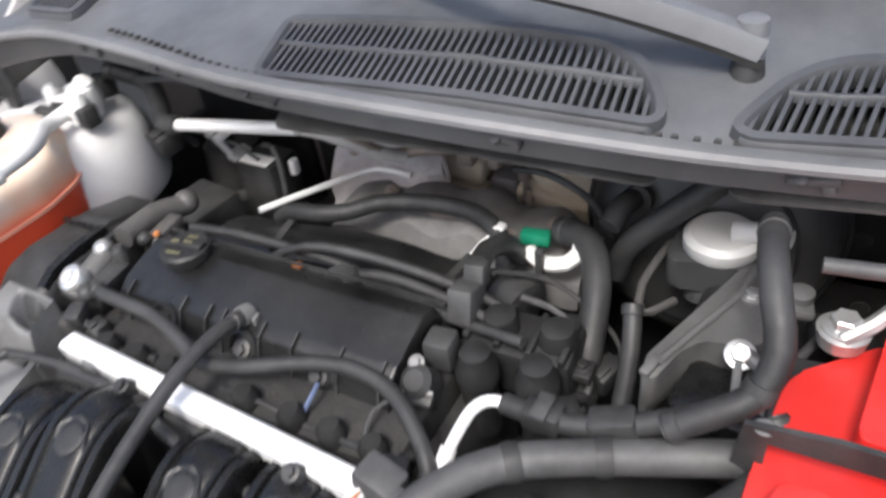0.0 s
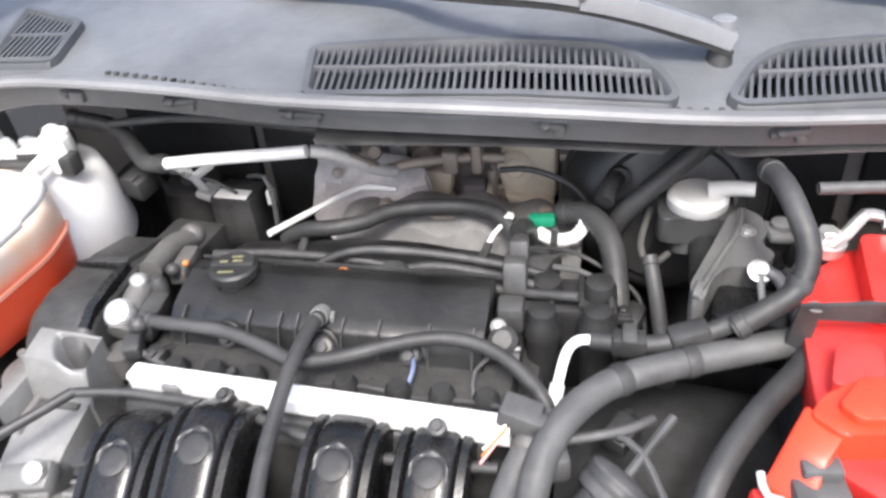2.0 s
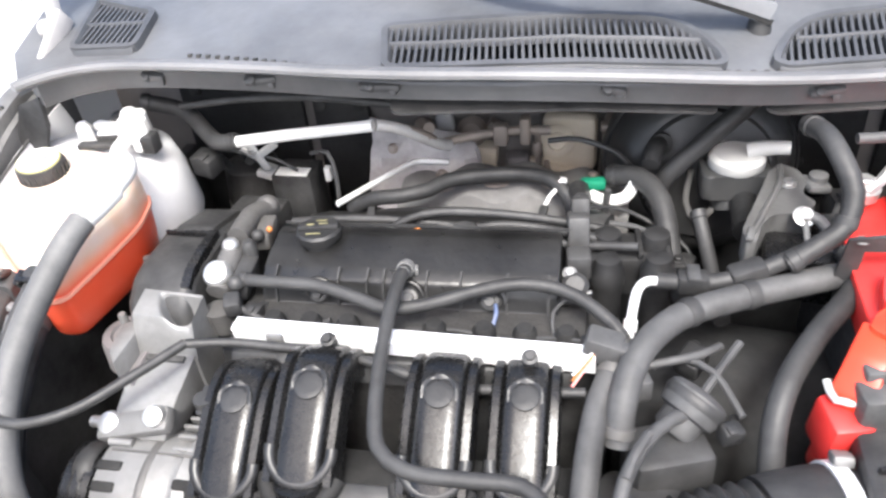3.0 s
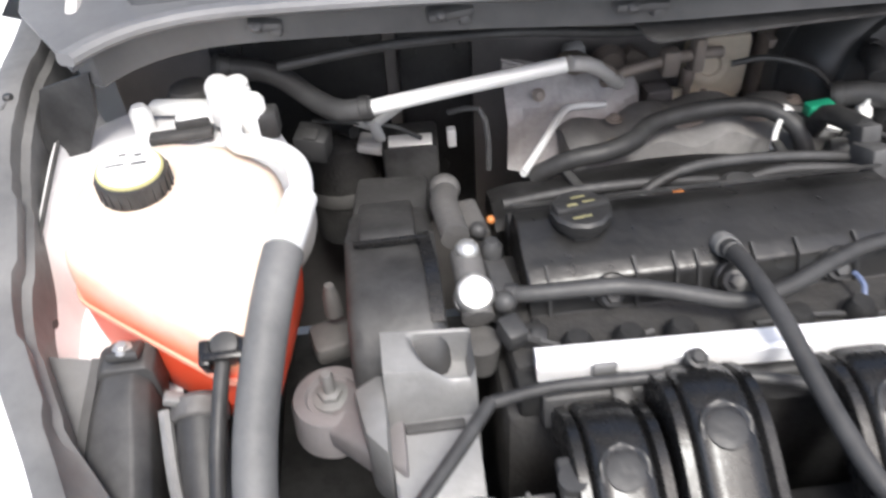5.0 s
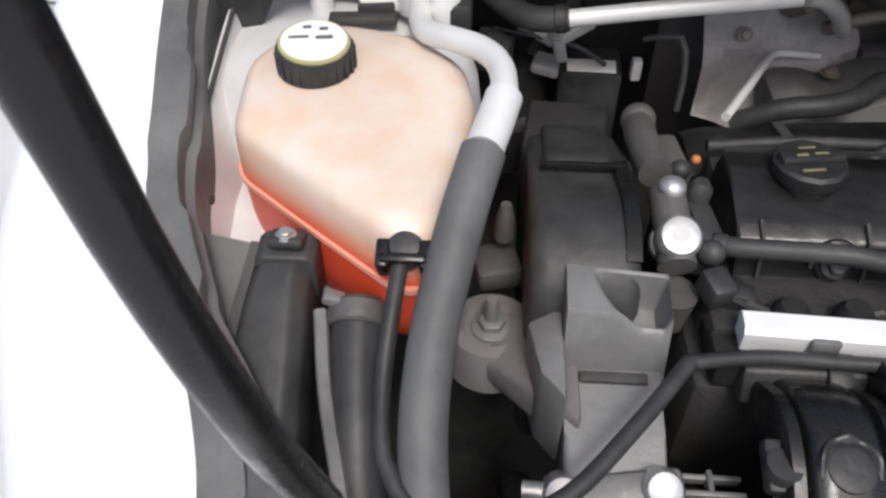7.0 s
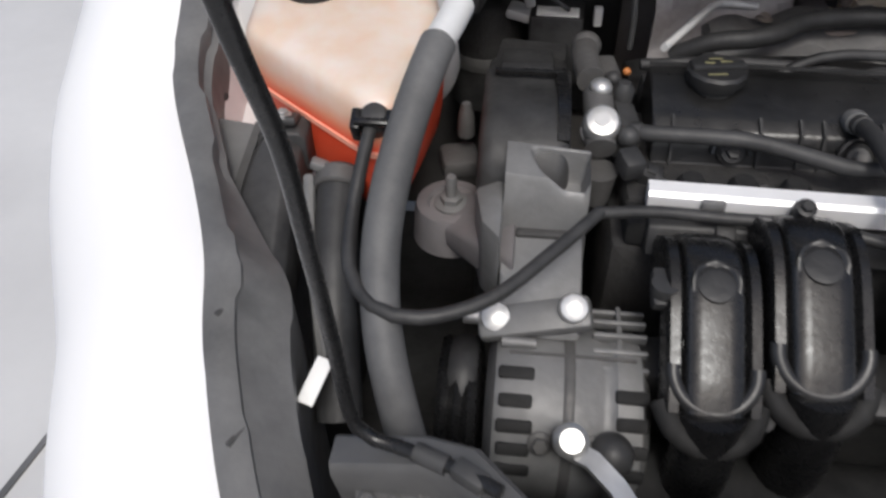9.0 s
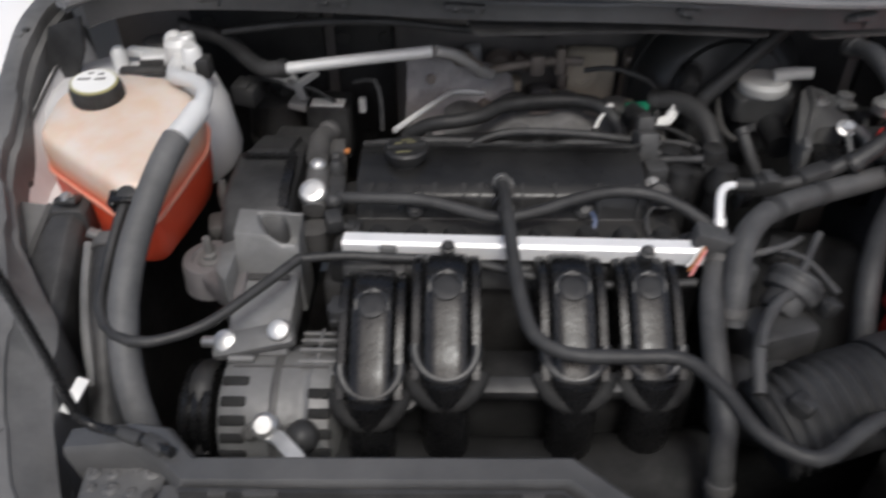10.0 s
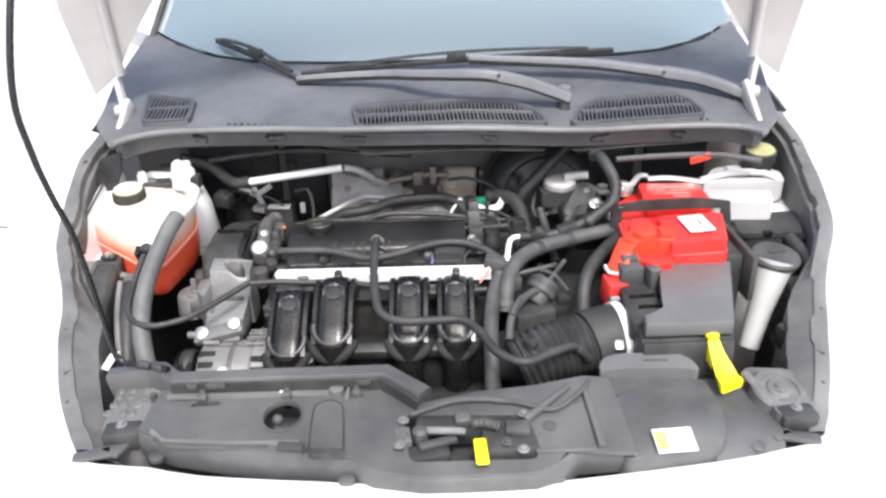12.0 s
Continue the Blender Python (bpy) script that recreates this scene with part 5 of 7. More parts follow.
part("plenum", tube([(-0.28, -0.135, 0.60), (-0.1, -0.14, 0.59), (0.10, -0.13, 0.60)], 0.055, 18), DEEP, manifold)
# near-black block added between the runners to stand for the shade in the gaps
part("gap_shade_block", box((-0.105, -0.075, 0.66), (0.36, 0.04, 0.10), (0, 0, 0), 0.004), DEEP, manifold)
part("cross_beam", merge(box((-0.107, -0.112, 0.716), (0.10, 0.018, 0.022), (20, 0, 0), 0.004), box((-0.01, -0.108, 0.714), (0.03, 0.018, 0.022), (20, 0, 0), 0.004)), BLACK, manifold)
part("boss", lathe([(0.012, -0.01), (0.012, 0.006), (0.005, 0.008)], (-0.205, -0.125, 0.715), (0, -0.5, 0.86), 16), BLACK, manifold)
part("bracket", merge(box((-0.268, -0.06, 0.765), (0.02, 0.03, 0.012), (20, 0, 0), 0.003), lathe([(0.010, 0), (0.010, 0.008)], (-0.27, -0.065, 0.768), n=14)), BLACK, manifold)

# hoses in front of and over the engine
H = {
    "breather_hose": (RUBBER, 0.0068, "dusty black breather hose draped along the valve cover", [(-0.292, 0.090, 0.796), (-0.273, 0.080, 0.801), (-0.20, 0.074, 0.803), (-0.155, 0.063, 0.799), (-0.115, 0.050, 0.797), (-0.075, 0.057, 0.800), (-0.03, 0.075, 0.804), (0.013, 0.087, 0.806), (0.055, 0.082, 0.804), (0.09, 0.062, 0.796), (0.113, 0.040, 0.784), (0.118, 0.02, 0.765)]),
    "vacuum_hose": (RUBBER, 0.0068, "black vacuum hose running over the rail and between the runners", [(-0.109, 0.110, 0.803), (-0.108, 0.074, 0.815), (-0.106, 0.020, 0.816), (-0.103, -0.03, 0.806), (-0.098, -0.075, 0.795), (-0.088, -0.112, 0.786), (-0.060, -0.130, 0.782), (-0.01, -0.135, 0.784), (0.035, -0.138, 0.786), (0.062, -0.165, 0.782), (0.085, -0.208, 0.774), (0.122, -0.228, 0.770), (0.16, -0.205, 0.768), (0.198, -0.180, 0.762), (0.222, -0.175, 0.735)]),
    "coolant_hose": (HOSEGREY, 0.0128, "thick grey coolant hose curving over the gearbox", [(0.108, -0.06, 0.75), (0.112, -0.035, 0.785), (0.122, -0.004, 0.799), (0.143, 0.030, 0.803), (0.172, 0.058, 0.804), (0.222, 0.082, 0.806), (0.27, 0.102, 0.806), (0.318, 0.120, 0.806), (0.345, 0.13, 0.79)]),
    "brake_vacuum_hose": (RUBBER, 0.0100, "grey hose rising towards the scuttle", [(0.262, 0.108, 0.826), (0.290, 0.118, 0.843), (0.312, 0.132, 0.856), (0.318, 0.150, 0.880), (0.310, 0.170, 0.900), (0.300, 0.205, 0.912), (0.295, 0.25, 0.90)]),
    "heater_hose": (RUBBER, 0.0108, "grey heater hose looping down beside the battery", [(0.322, 0.15, 0.818), (0.333, 0.130, 0.806), (0.318, 0.092, 0.806), (0.280, 0.04, 0.803), (0.248, -0.012, 0.796), (0.234, -0.045, 0.776), (0.232, -0.07, 0.74), (0.235, -0.08, 0.70)]),
    "loom_hose": (HOSEGREY, 0.0118, "black wiring loom dropping beside the runners", [(0.104, 0.0, 0.785), (0.090, -0.04, 0.770), (0.082, -0.10, 0.750), (0.080, -0.16, 0.72), (0.080, -0.19, 0.66)]),
    "rail_cable": (BLACK, 0.0048, "thin black cable running below the fuel rail", [(-0.314, -0.006, 0.786), (-0.27, 0.004, 0.782), (-0.22, 0.006, 0.778), (-0.165, 0.004, 0.778), (-0.12, -0.008, 0.778), (-0.05, -0.02, 0.768), (0.02, -0.022, 0.768), (0.08, -0.02, 0.77)]),
    "sensor_cable": (BLACK, 0.0052, "thin black cable looping from the coolant tank to the engine", [(-0.487, 0.034, 0.838), (-0.490, 0.002, 0.824), (-0.493, -0.040, 0.800), (-0.488, -0.082, 0.785), (-0.468, -0.106, 0.776), (-0.435, -0.112, 0.774), (-0.39, -0.092, 0.776), (-0.35, -0.050, 0.782), (-0.314, -0.006, 0.787)]),
    "gear_cable": (HOSEGREY, 0.0042, "thin grey cable end near the gearbox", [(0.12, 0.005, 0.78), (0.15, 0.01, 0.785), (0.18, 0.022, 0.785), (0.20, 0.04, 0.78)]),
    "gearbox_pipe": (RUBBER, 0.008, "upright dusty pipe behind the coil pack", [(0.198, 0.245, 0.79), (0.205, 0.22, 0.77), (0.212, 0.17, 0.75), (0.215, 0.12, 0.74)]),
    "booster_hose": (RUBBER, 0.013, "black vacuum hose beside the brake booster", [(0.10, 0.33, 0.79), (0.135, 0.31, 0.798), (0.158, 0.27, 0.79), (0.168, 0.22, 0.755), (0.17, 0.19, 0.71)]),
    "scuttle_cable": (HOSEGREY, 0.0055, "grey cable under the scuttle lip", [(0.33, 0.21, 0.905), (0.42, 0.22, 0.905), (0.52, 0.225, 0.902), (0.60, 0.22, 0.89)]),
    "scuttle_hose": (RUBBER, 0.0112, "black hose lying under the scuttle lip", [(-0.52, 0.345, 0.885), (-0.47, 0.36, 0.864), (-0.43, 0.335, 0.843), (-0.405, 0.315, 0.840), (-0.376, 0.311, 0.8435)]),
    "scuttle_wire": (BLACK, 0.005, "black wire under the scuttle lip", [(-0.46, 0.34, 0.88), (-0.36, 0.33, 0.895), (-0.25, 0.30, 0.91), (-0.15, 0.30, 0.90), (-0.05, 0.31, 0.89)]),
}
for name, (m, r, lab_, pts) in H.items():
    kind_ = "wire" if "cable" in name or "wire" in name else "hose"
    if r < 0.0066:
        single(name, pts[0], tube(pts, r, 14), m, lab_, kind_)
        continue
    hose = thing(name, pts[0], lab_, kind_)
    part("hose_wall", tube(pts, r, 14), m, hose)
    fine_line = spline(pts, 0.006)
    for f in (0.04, 0.965):
        q = fine_line[int(f * (len(fine_line) - 1))]
        w = fine_line[int(f * (len(fine_line) - 1)) + 1] - q
        part("end_clip", lathe([(r + 0.0002, -0.005), (r + 0.0014, -0.004), (r + 0.0014, 0.004), (r + 0.0002, 0.005)], q, w, 16), ALUDARK if m is HOSEGREY else BLACK, hose)
for at, ax, r in (((0.172, 0.058, 0.804), (0.8, 0.6, 0), 0.0138), ((0.228, 0.085, 0.806), (0.9, 0.4, 0), 0.0138), ((0.312, 0.134, 0.858), (0.2, 0.4, 0.9), 0.0108), ((0.325, 0.108, 0.806), (0.5, 0.8, 0), 0.0118)):
    single("hose_tie", at, lathe([(r, -0.006), (r + 0.0008, 0), (r, 0.006)], at, ax, 18), RUBBER, "black band round a grey hose", "hose tie", "hose ties")
single("blue_wire", (0.0, 0.05, 0.77), tube([(-0.012, 0.075, 0.787), (-0.010, 0.062, 0.785), (-0.014, 0.050, 0.774)], 0.0022, 6), BLUE, "short blue wire below the valve cover", "wire")
single("thin_wire", (0.05, 0.06, 0.77), tube([(0.058, 0.085, 0.790), (0.046, 0.07, 0.785), (0.048, 0.05, 0.774), (0.06, 0.038, 0.766)], 0.0018, 6), HOSEGREY, "thin grey wire loop below the valve cover", "wire")

# timing side of the engine
timing = thing("timing_cover", (-0.36, 0.15, 0.70), "black plastic timing belt cover", "timing cover")
part("shell", slab_x([(0.036, 0.62), (0.036, 0.765), (0.045, 0.790), (0.068, 0.808), (0.10, 0.814), (0.16, 0.806), (0.225, 0.788), (0.245, 0.76), (0.25, 0.62)], -0.410, -0.335, 0.016, 4), BLACK, timing)
part("step", slab_x([(0.15, 0.62), (0.152, 0.810), (0.165, 0.812), (0.225, 0.795), (0.235, 0.78), (0.235, 0.62)], -0.398, -0.350, 0.004), BLACK, timing)
part("ridge", sweep([(-0.345, 0.150, 0.812), (-0.342, 0.11, 0.814), (-0.342, 0.08, 0.810), (-0.342, 0.062, 0.80)], [(-0.005, -0.01), (-0.005, 0.004), (0.005, 0.004), (0.005, -0.01)]), SATIN, timing)
part("rib", box((-0.372, 0.145, 0.814), (0.06, 0.004, 0.006), (0, 0, 0), 0.001), SATIN, timing)
part("side_block", box((-0.37, 0.29, 0.70), (0.075, 0.08, 0.10), (0, 0, -6), 0.006), BLACK, timing)

vvt = thing("camshaft_solenoid", (-0.315, 0.13, 0.80), "grey valve body with two bright round plugs beside the valve cover", "solenoid valve")
part("body", merge(tube([(-0.318, 0.235, 0.790), (-0.322, 0.20, 0.802), (-0.318, 0.15, 0.806)], 0.0125, 14), ball((-0.318, 0.238, 0.792), 0.0145), box((-0.300, 0.185, 0.79), (0.02, 0.05, 0.02), (0, 0, 8), 0.004)), ALUDARK, vvt)
part("neck", merge(tube([(-0.313, 0.128, 0.806), (-0.312, 0.10, 0.800), (-0.311, 0.07, 0.790)], 0.013, 14), lathe([(0.012, -0.03), (0.016, 0)], (-0.311, 0.062, 0.775), n=16)), ALUDARK, vvt)
part("large_plug", merge(lathe([(0.0120, -0.022), (0.0140, -0.016), (0.0130, -0.012), (0.0152, -0.008), (0.0152, 0.002), (0.0125, 0.006), (0.007, 0.0075), (0.003, 0.0075)], (-0.312, 0.080, 0.808), (0, -0.55, 0.83), 26)), SILVER, vvt, "large bright round plug")
part("plug_face", lathe([(0.0060, 0.0072), (0.0060, 0.0088), (0.002, 0.009)], (-0.312, 0.080, 0.808), (0, -0.55, 0.83), 18), PALEGREY, vvt)
part("ring", lathe([(0.0150, -0.024), (0.0160, -0.021), (0.0150, -0.017)], (-0.312, 0.080, 0.808), (0, -0.55, 0.83), 24), SILVER, vvt)
part("small_plug", ball((-0.312, 0.122, 0.816), 0.0098, squash=0.8), SILVER, vvt, "small bright plug")
part("valve_block", merge(box((-0.292, 0.10, 0.79), (0.02, 0.05, 0.03), (0, 14, 6), 0.005), lathe([(0.008, 0), (0.009, 0.014), (0.005, 0.02)], (-0.292, 0.125, 0.80), n=12), ball((-0.290, 0.075, 0.80), 0.009), ball((-0.298, 0.16, 0.802), 0.008), box((-0.288, 0.055, 0.788), (0.018, 0.022, 0.02), (10, 0, 20), 0.004)), BLACK, vvt)
part("orange_dot", ball((-0.286, 0.168, 0.806), 0.0038), DULLORANGE, vvt)

mount = thing("engine_mount", (-0.36, 0.0, 0.72), "dusty cast aluminium engine mount bracket", "engine mount")
prof = [(0.052, 0.70), (0.052, 0.756), (0.014, 0.752), (-0.030, 0.741), (-0.066, 0.730), (-0.075, 0.717), (-0.040, 0.70)]
part("bracket", slab_x(prof, -0.385, -0.323, 0.004), ALU, mount)
rows = []
for i in range(41):
    v = i / 40
    row = []
    for k in range(41):
        u = k / 40
        x, y = -0.386 + 0.066 * u, 0.056 - 0.046 * v
        soft = [min(1, max(0, q)) for q in ((u - 0.26 - 0.45 * v * v) / 0.24, (1.00 - u) / 0.07, (v - 0.04) / 0.10, (0.88 - v) / 0.45)]
        bowl = 1.0
        for q in soft:
            bowl *= q * q * (3 - 2 * q)
        z = 0.803 - 0.010 * v - 0.046 * max(0, (v - 0.70) / 0.30) ** 1.3 - 0.006 * u - 0.028 * bowl
        row.append((x, y, max(z, 0.748)))
    rows.append(row)
skirt = [[(x, y, 0.70) for x, y, z in rows[0]]] + rows + [[(x, y, 0.70) for x, y, z in rows[-1]]]
skirt = [[(r[0][0] - 0.001, r[0][1], 0.70)] + r + [(r[-1][0] + 0.001, r[-1][1], 0.70)] for r in skirt]
part("cradle", sheet(skirt), ALU, mount, "raised cradle with a scooped face")
part("side_web", prism([(-0.386, 0.045), (-0.386, -0.03), (-0.402, -0.01), (-0.41, 0.03)], 0.70, 0.775, 0.004), ALU, mount)
part("slot", box((-0.353, 0.006, 0.7505), (0.044, 0.008, 0.006), (12, 0, 0), 0.002), VOID, mount)
part("arm", merge(loft([[(-0.375, -0.03, 0.715), (-0.375, -0.03, 0.752), (-0.375, 0.03, 0.758), (-0.375, 0.03, 0.715)], [(-0.405, -0.002, 0.712), (-0.405, -0.002, 0.742), (-0.398, 0.045, 0.745), (-0.398, 0.045, 0.712)], [(-0.440, 0.034, 0.708), (-0.440, 0.034, 0.730), (-0.418, 0.082, 0.732), (-0.418, 0.082, 0.708)]], 0.005), lathe([(0.034, -0.03), (0.032, 0.0), (0.030, 0.006), (0.021, 0.007), (0.019, 0.003)], (-0.432, 0.060, 0.728), n=30)), PINK, mount, "pinkish grimy mount arm")
part("stud", merge(bolt((-0.432, 0.060, 0.731), 0.010, 0.010), lathe([(0.005, 0), (0.005, 0.024), (0.004, 0.026)], (-0.432, 0.060, 0.735), n=12)), ALU, mount)
part("rear_stud", merge(lathe([(0.008, 0), (0.007, 0.02), (0.004, 0.032)], (-0.425, 0.125, 0.76), n=12), box((-0.43, 0.118, 0.735), (0.036, 0.036, 0.02), (0, 0, 15), 0.006)), ALUDARK, mount)

alt = thing("alternator", (-0.33, -0.09, 0.64), "dusty aluminium alternator with dark cooling slots", "alternator")
part("housing", lathe([(0.045, -0.062), (0.064, -0.055), (0.069, -0.045), (0.069, 0.018), (0.066, 0.022), (0.066, 0.028), (0.069, 0.032), (0.066, 0.050), (0.050, 0.058), (0.02, 0.06)], (-0.328, -0.088, 0.648), (1, 0, 0), 40), ALU, alt)
part("rear_band", lathe([(0.0695, -0.004), (0.0705, -0.002), (0.0705, 0.002), (0.0695, 0.004)], (-0.33, -0.088, 0.648), (1, 0, 0), 40), ALUDARK, alt)
for x, w, angles in ((-0.368, 0.026, (76, 59, 44, 30, 16)), (-0.286, 0.024, (66, 50, 34, 18))):
    for k, deg in enumerate(angles):
        a = radians(deg)
        cy, cz = -0.088 - 0.0685 * math.cos(a), 0.648 + 0.0685 * math.sin(a)
        part("cooling_slot", box((x, cy, cz), (w - 0.002 * (k % 2), 0.0100, 0.005), (90 - deg, 0, 0), 0.0024), DEEP, alt)
part("case_seam", box((-0.328, -0.088, 0.7172), (0.092, 0.0022, 0.0026), (0, 0, 0), 0.0008), ALUDARK, alt)
part("case_bolt", tube([(-0.380, -0.080, 0.719), (-0.355, -0.080, 0.719)], 0.0042, 10), ALU, alt)
for k in range(5):
    part("fin", box((-0.293, -0.040 - 0.013 * k, 0.712 + 0.004 * math.sin(k)), (0.040, 0.004, 0.010), (10, 0, 0), 0.0015), ALU, alt)
part("fin_post", box((-0.293, -0.068, 0.712), (0.004, 0.064, 0.010), (4, 0, 0), 0.0015), ALU, alt)
for x in (-0.349, -0.312):
    part("clamp_bolt", bolt((x, -0.145, 0.689), 0.006, 0.008, (0, -0.82, 0.56)), ALUDARK, alt)
part("lug_plate", merge(box((-0.357, -0.064, 0.728), (0.085, 0.026, 0.016), (24, -14, 2), 0.005)), ALU, alt)
for p, r in (((-0.386, -0.062, 0.724), 0.0125), ((-0.330, -0.064, 0.742), 0.0115)):
    part("bolt", merge(lathe([(r, -0.012), (r, 0.004), (r * 0.85, 0.009), (r * 0.4, 0.011)], p, (0, -0.6, 0.8), 18)), SILVER, alt, "bright bolt head")
part("bolt_shank", tube([(-0.41, -0.06, 0.722), (-0.395, -0.061, 0.723)], 0.006, 10, smooth=False), SILVER, alt)
part("pulley", lathe([(0.052, -0.034), (0.055, -0.03), (0.050, -0.025), (0.054, -0.02), (0.050, -0.015), (0.054, -0.01), (0.050, -0.004), (0.03, 0.0)], (-0.392, -0.088, 0.648), (1, 0, 0), 32), SATIN, alt)
part("terminal", merge(lathe([(0.010, -0.02), (0.010, 0.006), (0.012, 0.008), (0.012, 0.024), (0.008, 0.028)], (-0.330, -0.146, 0.697), (0, -0.55, 0.83), 18)), SILVER, alt, "bright terminal post")
part("terminal_strap", sweep([(-0.330, -0.160, 0.708), (-0.316, -0.168, 0.710), (-0.300, -0.182, 0.704), (-0.286, -0.198, 0.694)], [(-0.007, -0.002), (-0.007, 0.002), (0.007, 0.002), (0.007, -0.002)]), SILVER, alt, "bright terminal strap")
part("terminal_boot", ball((-0.300, -0.150, 0.690), 0.016), BLACK, alt)
belt = single("drive_belt", (-0.41, -0.05, 0.62), tube([(-0.408, -0.14, 0.648), (-0.408, -0.09, 0.702), (-0.408, -0.03, 0.66), (-0.408, 0.04, 0.55), (-0.408, 0.0, 0.45)], 0.011, 8, flat=0.4), RUBBER, "black ribbed drive belt round the pulley", "drive belt")

# ---- coolant tank and its plumbing ----
tank = thing("coolant_tank", (-0.54, 0.14, 0.74), "milky plastic coolant tank showing orange coolant", "coolant tank")
TOP = [(-0.617, 0.124), (-0.626, 0.204), (-0.603, 0.250), (-0.56, 0.264), (-0.50, 0.248), (-0.458, 0.210), (-0.447, 0.158), (-0.456, 0.090), (-0.466, 0.030), (-0.492, 0.025), (-0.560, 0.078)]
top_z = lambda x, y: 0.848 + 0.06 * (y - 0.14)


def tank_body(levels):
    """The tank's rounded body, level by level."""
    o = rounded(TOP, 0.015, 4)
    cx, cy = -0.54, 0.145
    bm = bmesh.new()
    rings = [[bm.verts.new((cx + (x - cx) * g, cy + (y - cy) * g, z + 0.05 * (y - cy) * (z > 0.8))) for x, y in o] for z, g in levels]
    n = len(o)
    for a, b in zip(rings, rings[1:]):
        for k in range(n):
            bm.faces.new((a[k], a[(k + 1) % n], b[(k + 1) % n], b[k]))
    bm.faces.new(rings[0][::-1])
    bm.faces.new(rings[-1])
    return bm


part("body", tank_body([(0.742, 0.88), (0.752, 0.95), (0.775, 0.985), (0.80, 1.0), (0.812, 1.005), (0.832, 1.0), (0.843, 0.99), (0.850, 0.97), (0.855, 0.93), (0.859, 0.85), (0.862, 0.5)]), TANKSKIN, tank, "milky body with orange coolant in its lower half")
part("seam", tank_body([(0.8075, 0.99), (0.808, 1.035), (0.8120, 1.035), (0.8125, 0.99)]), ORANGE, tank)
tcap = part("cap", merge(lathe([(0.026, -0.012), (0.0265, -0.008), (0.0275, 0.0), (0.0275, 0.016), (0.0265, 0.019), (0.024, 0.020), (0.02, 0.019)], (-0.566, 0.184, 0.866), (0.06, -0.12, 0.99), 40)), BLACK, tank, "black screw cap with a pale disc")
part("cap_disc", lathe([(0.0235, 0.0200), (0.0232, 0.0222), (0.01, 0.0226)], (-0.566, 0.184, 0.866), (0.06, -0.12, 0.99), 36), [LABEL], tcap, "white and yellow warning disc")
part("cap_ring", lathe([(0.0255, 0.0195), (0.0253, 0.0212), (0.0236, 0.0216)], (-0.566, 0.184, 0.866), (0.06, -0.12, 0.99), 36), CAPTOP, tcap)
for dx, dy, w in ((-0.010, 0.0, 0.014), (0.008, 0.001, 0.012), (-0.006, 0.012, 0.006), (0.006, 0.011, 0.006)):
    part("cap_print", box((-0.5655 + dx, 0.182 + dy, 0.8895 + 0.12 * dy), (w, 0.0022, 0.001), (7, 0, 8), 0), INK, tcap)
for k in range(24):
    a = 2 * math.pi * k / 24
    part("cap_grip", box((-0.5655 + 0.0273 * math.cos(a), 0.1835 + 0.0273 * math.sin(a), 0.873), (0.003, 0.003, 0.014), (0, 0, math.degrees(a)), 0), BLACK, tcap, smooth=False)
part("spot", lathe([(0.003, 0), (0.002, 0.001)], (-0.478, 0.10, 0.8475), (0.5, 0, 0.85), 10), INK, tank)

ac = thing("air_conditioning_pipe", (-0.46, 0.15, 0.86), "pale aluminium pipe joining a thick dusty grey hose", "pipe")
part("fitting", merge(lathe([(0.019, -0.012), (0.021, 0.0), (0.019, 0.016), (0.012, 0.022)], (-0.500, 0.288, 0.872), n=22), box((-0.525, 0.285, 0.868), (0.05, 0.018, 0.014), (0, 0, 8), 0.004), lathe([(0.012, 0), (0.012, 0.03), (0.009, 0.034)], (-0.478, 0.262, 0.86), n=18), ball((-0.51, 0.30, 0.885), 0.013), lathe([(0.009, -0.02), (0.0105, 0.0), (0.0105, 0.022), (0.008, 0.025)], (-0.492, 0.292, 0.872), n=16)), PIPEWHITE, ac)
part("pipe", tube([(-0.498, 0.275, 0.874), (-0.496, 0.245, 0.872), (-0.488, 0.222, 0.874), (-0.470, 0.203, 0.880), (-0.447, 0.182, 0.884), (-0.434, 0.158, 0.885), (-0.431, 0.125, 0.884), (-0.436, 0.098, 0.880), (-0.442, 0.074, 0.876)], 0.0090, 16, step=0.006), PIPEWHITE, ac)
part("ferrule", tube([(-0.431, 0.122, 0.884), (-0.436, 0.100, 0.880), (-0.4424, 0.074, 0.8763)], 0.0122, 18), PIPEWHITE, ac, "pale crimped ferrule")
part("hose", tube([(-0.4425, 0.0735, 0.8762), (-0.449, 0.048, 0.866), (-0.458, 0.012, 0.845), (-0.466, -0.030, 0.818), (-0.468, -0.070, 0.790), (-0.462, -0.110, 0.758), (-0.448, -0.145, 0.720), (-0.43, -0.17, 0.66)], 0.0140, 16), HOSEPALE, ac, "thick hose grey with dust")
part("dark_port", box((-0.468, 0.262, 0.868), (0.022, 0.022, 0.026), (0, 0, 0), 0.004), BLACK, ac)

single("tower_clip", (-0.545, 0.268, 0.862), merge(box((-0.545, 0.268, 0.860), (0.055, 0.014, 0.008), (0, 0, 4), 0.002), box((-0.535, 0.278, 0.866), (0.03, 0.012, 0.010), (0, 0, 4), 0.002)), VOID, "black clip on the white strut tower", "clip")
single("tower_bracket", (-0.56, 0.31, 0.85), merge(box((-0.552, 0.315, 0.862), (0.06, 0.016, 0.012), (0, 0, -12), 0.004), lathe([(0.010, 0), (0.010, 0.02), (0.006, 0.026)], (-0.585, 0.30, 0.85), n=14)), PIPEWHITE, "pale bracket on top of the strut tower", "bracket")
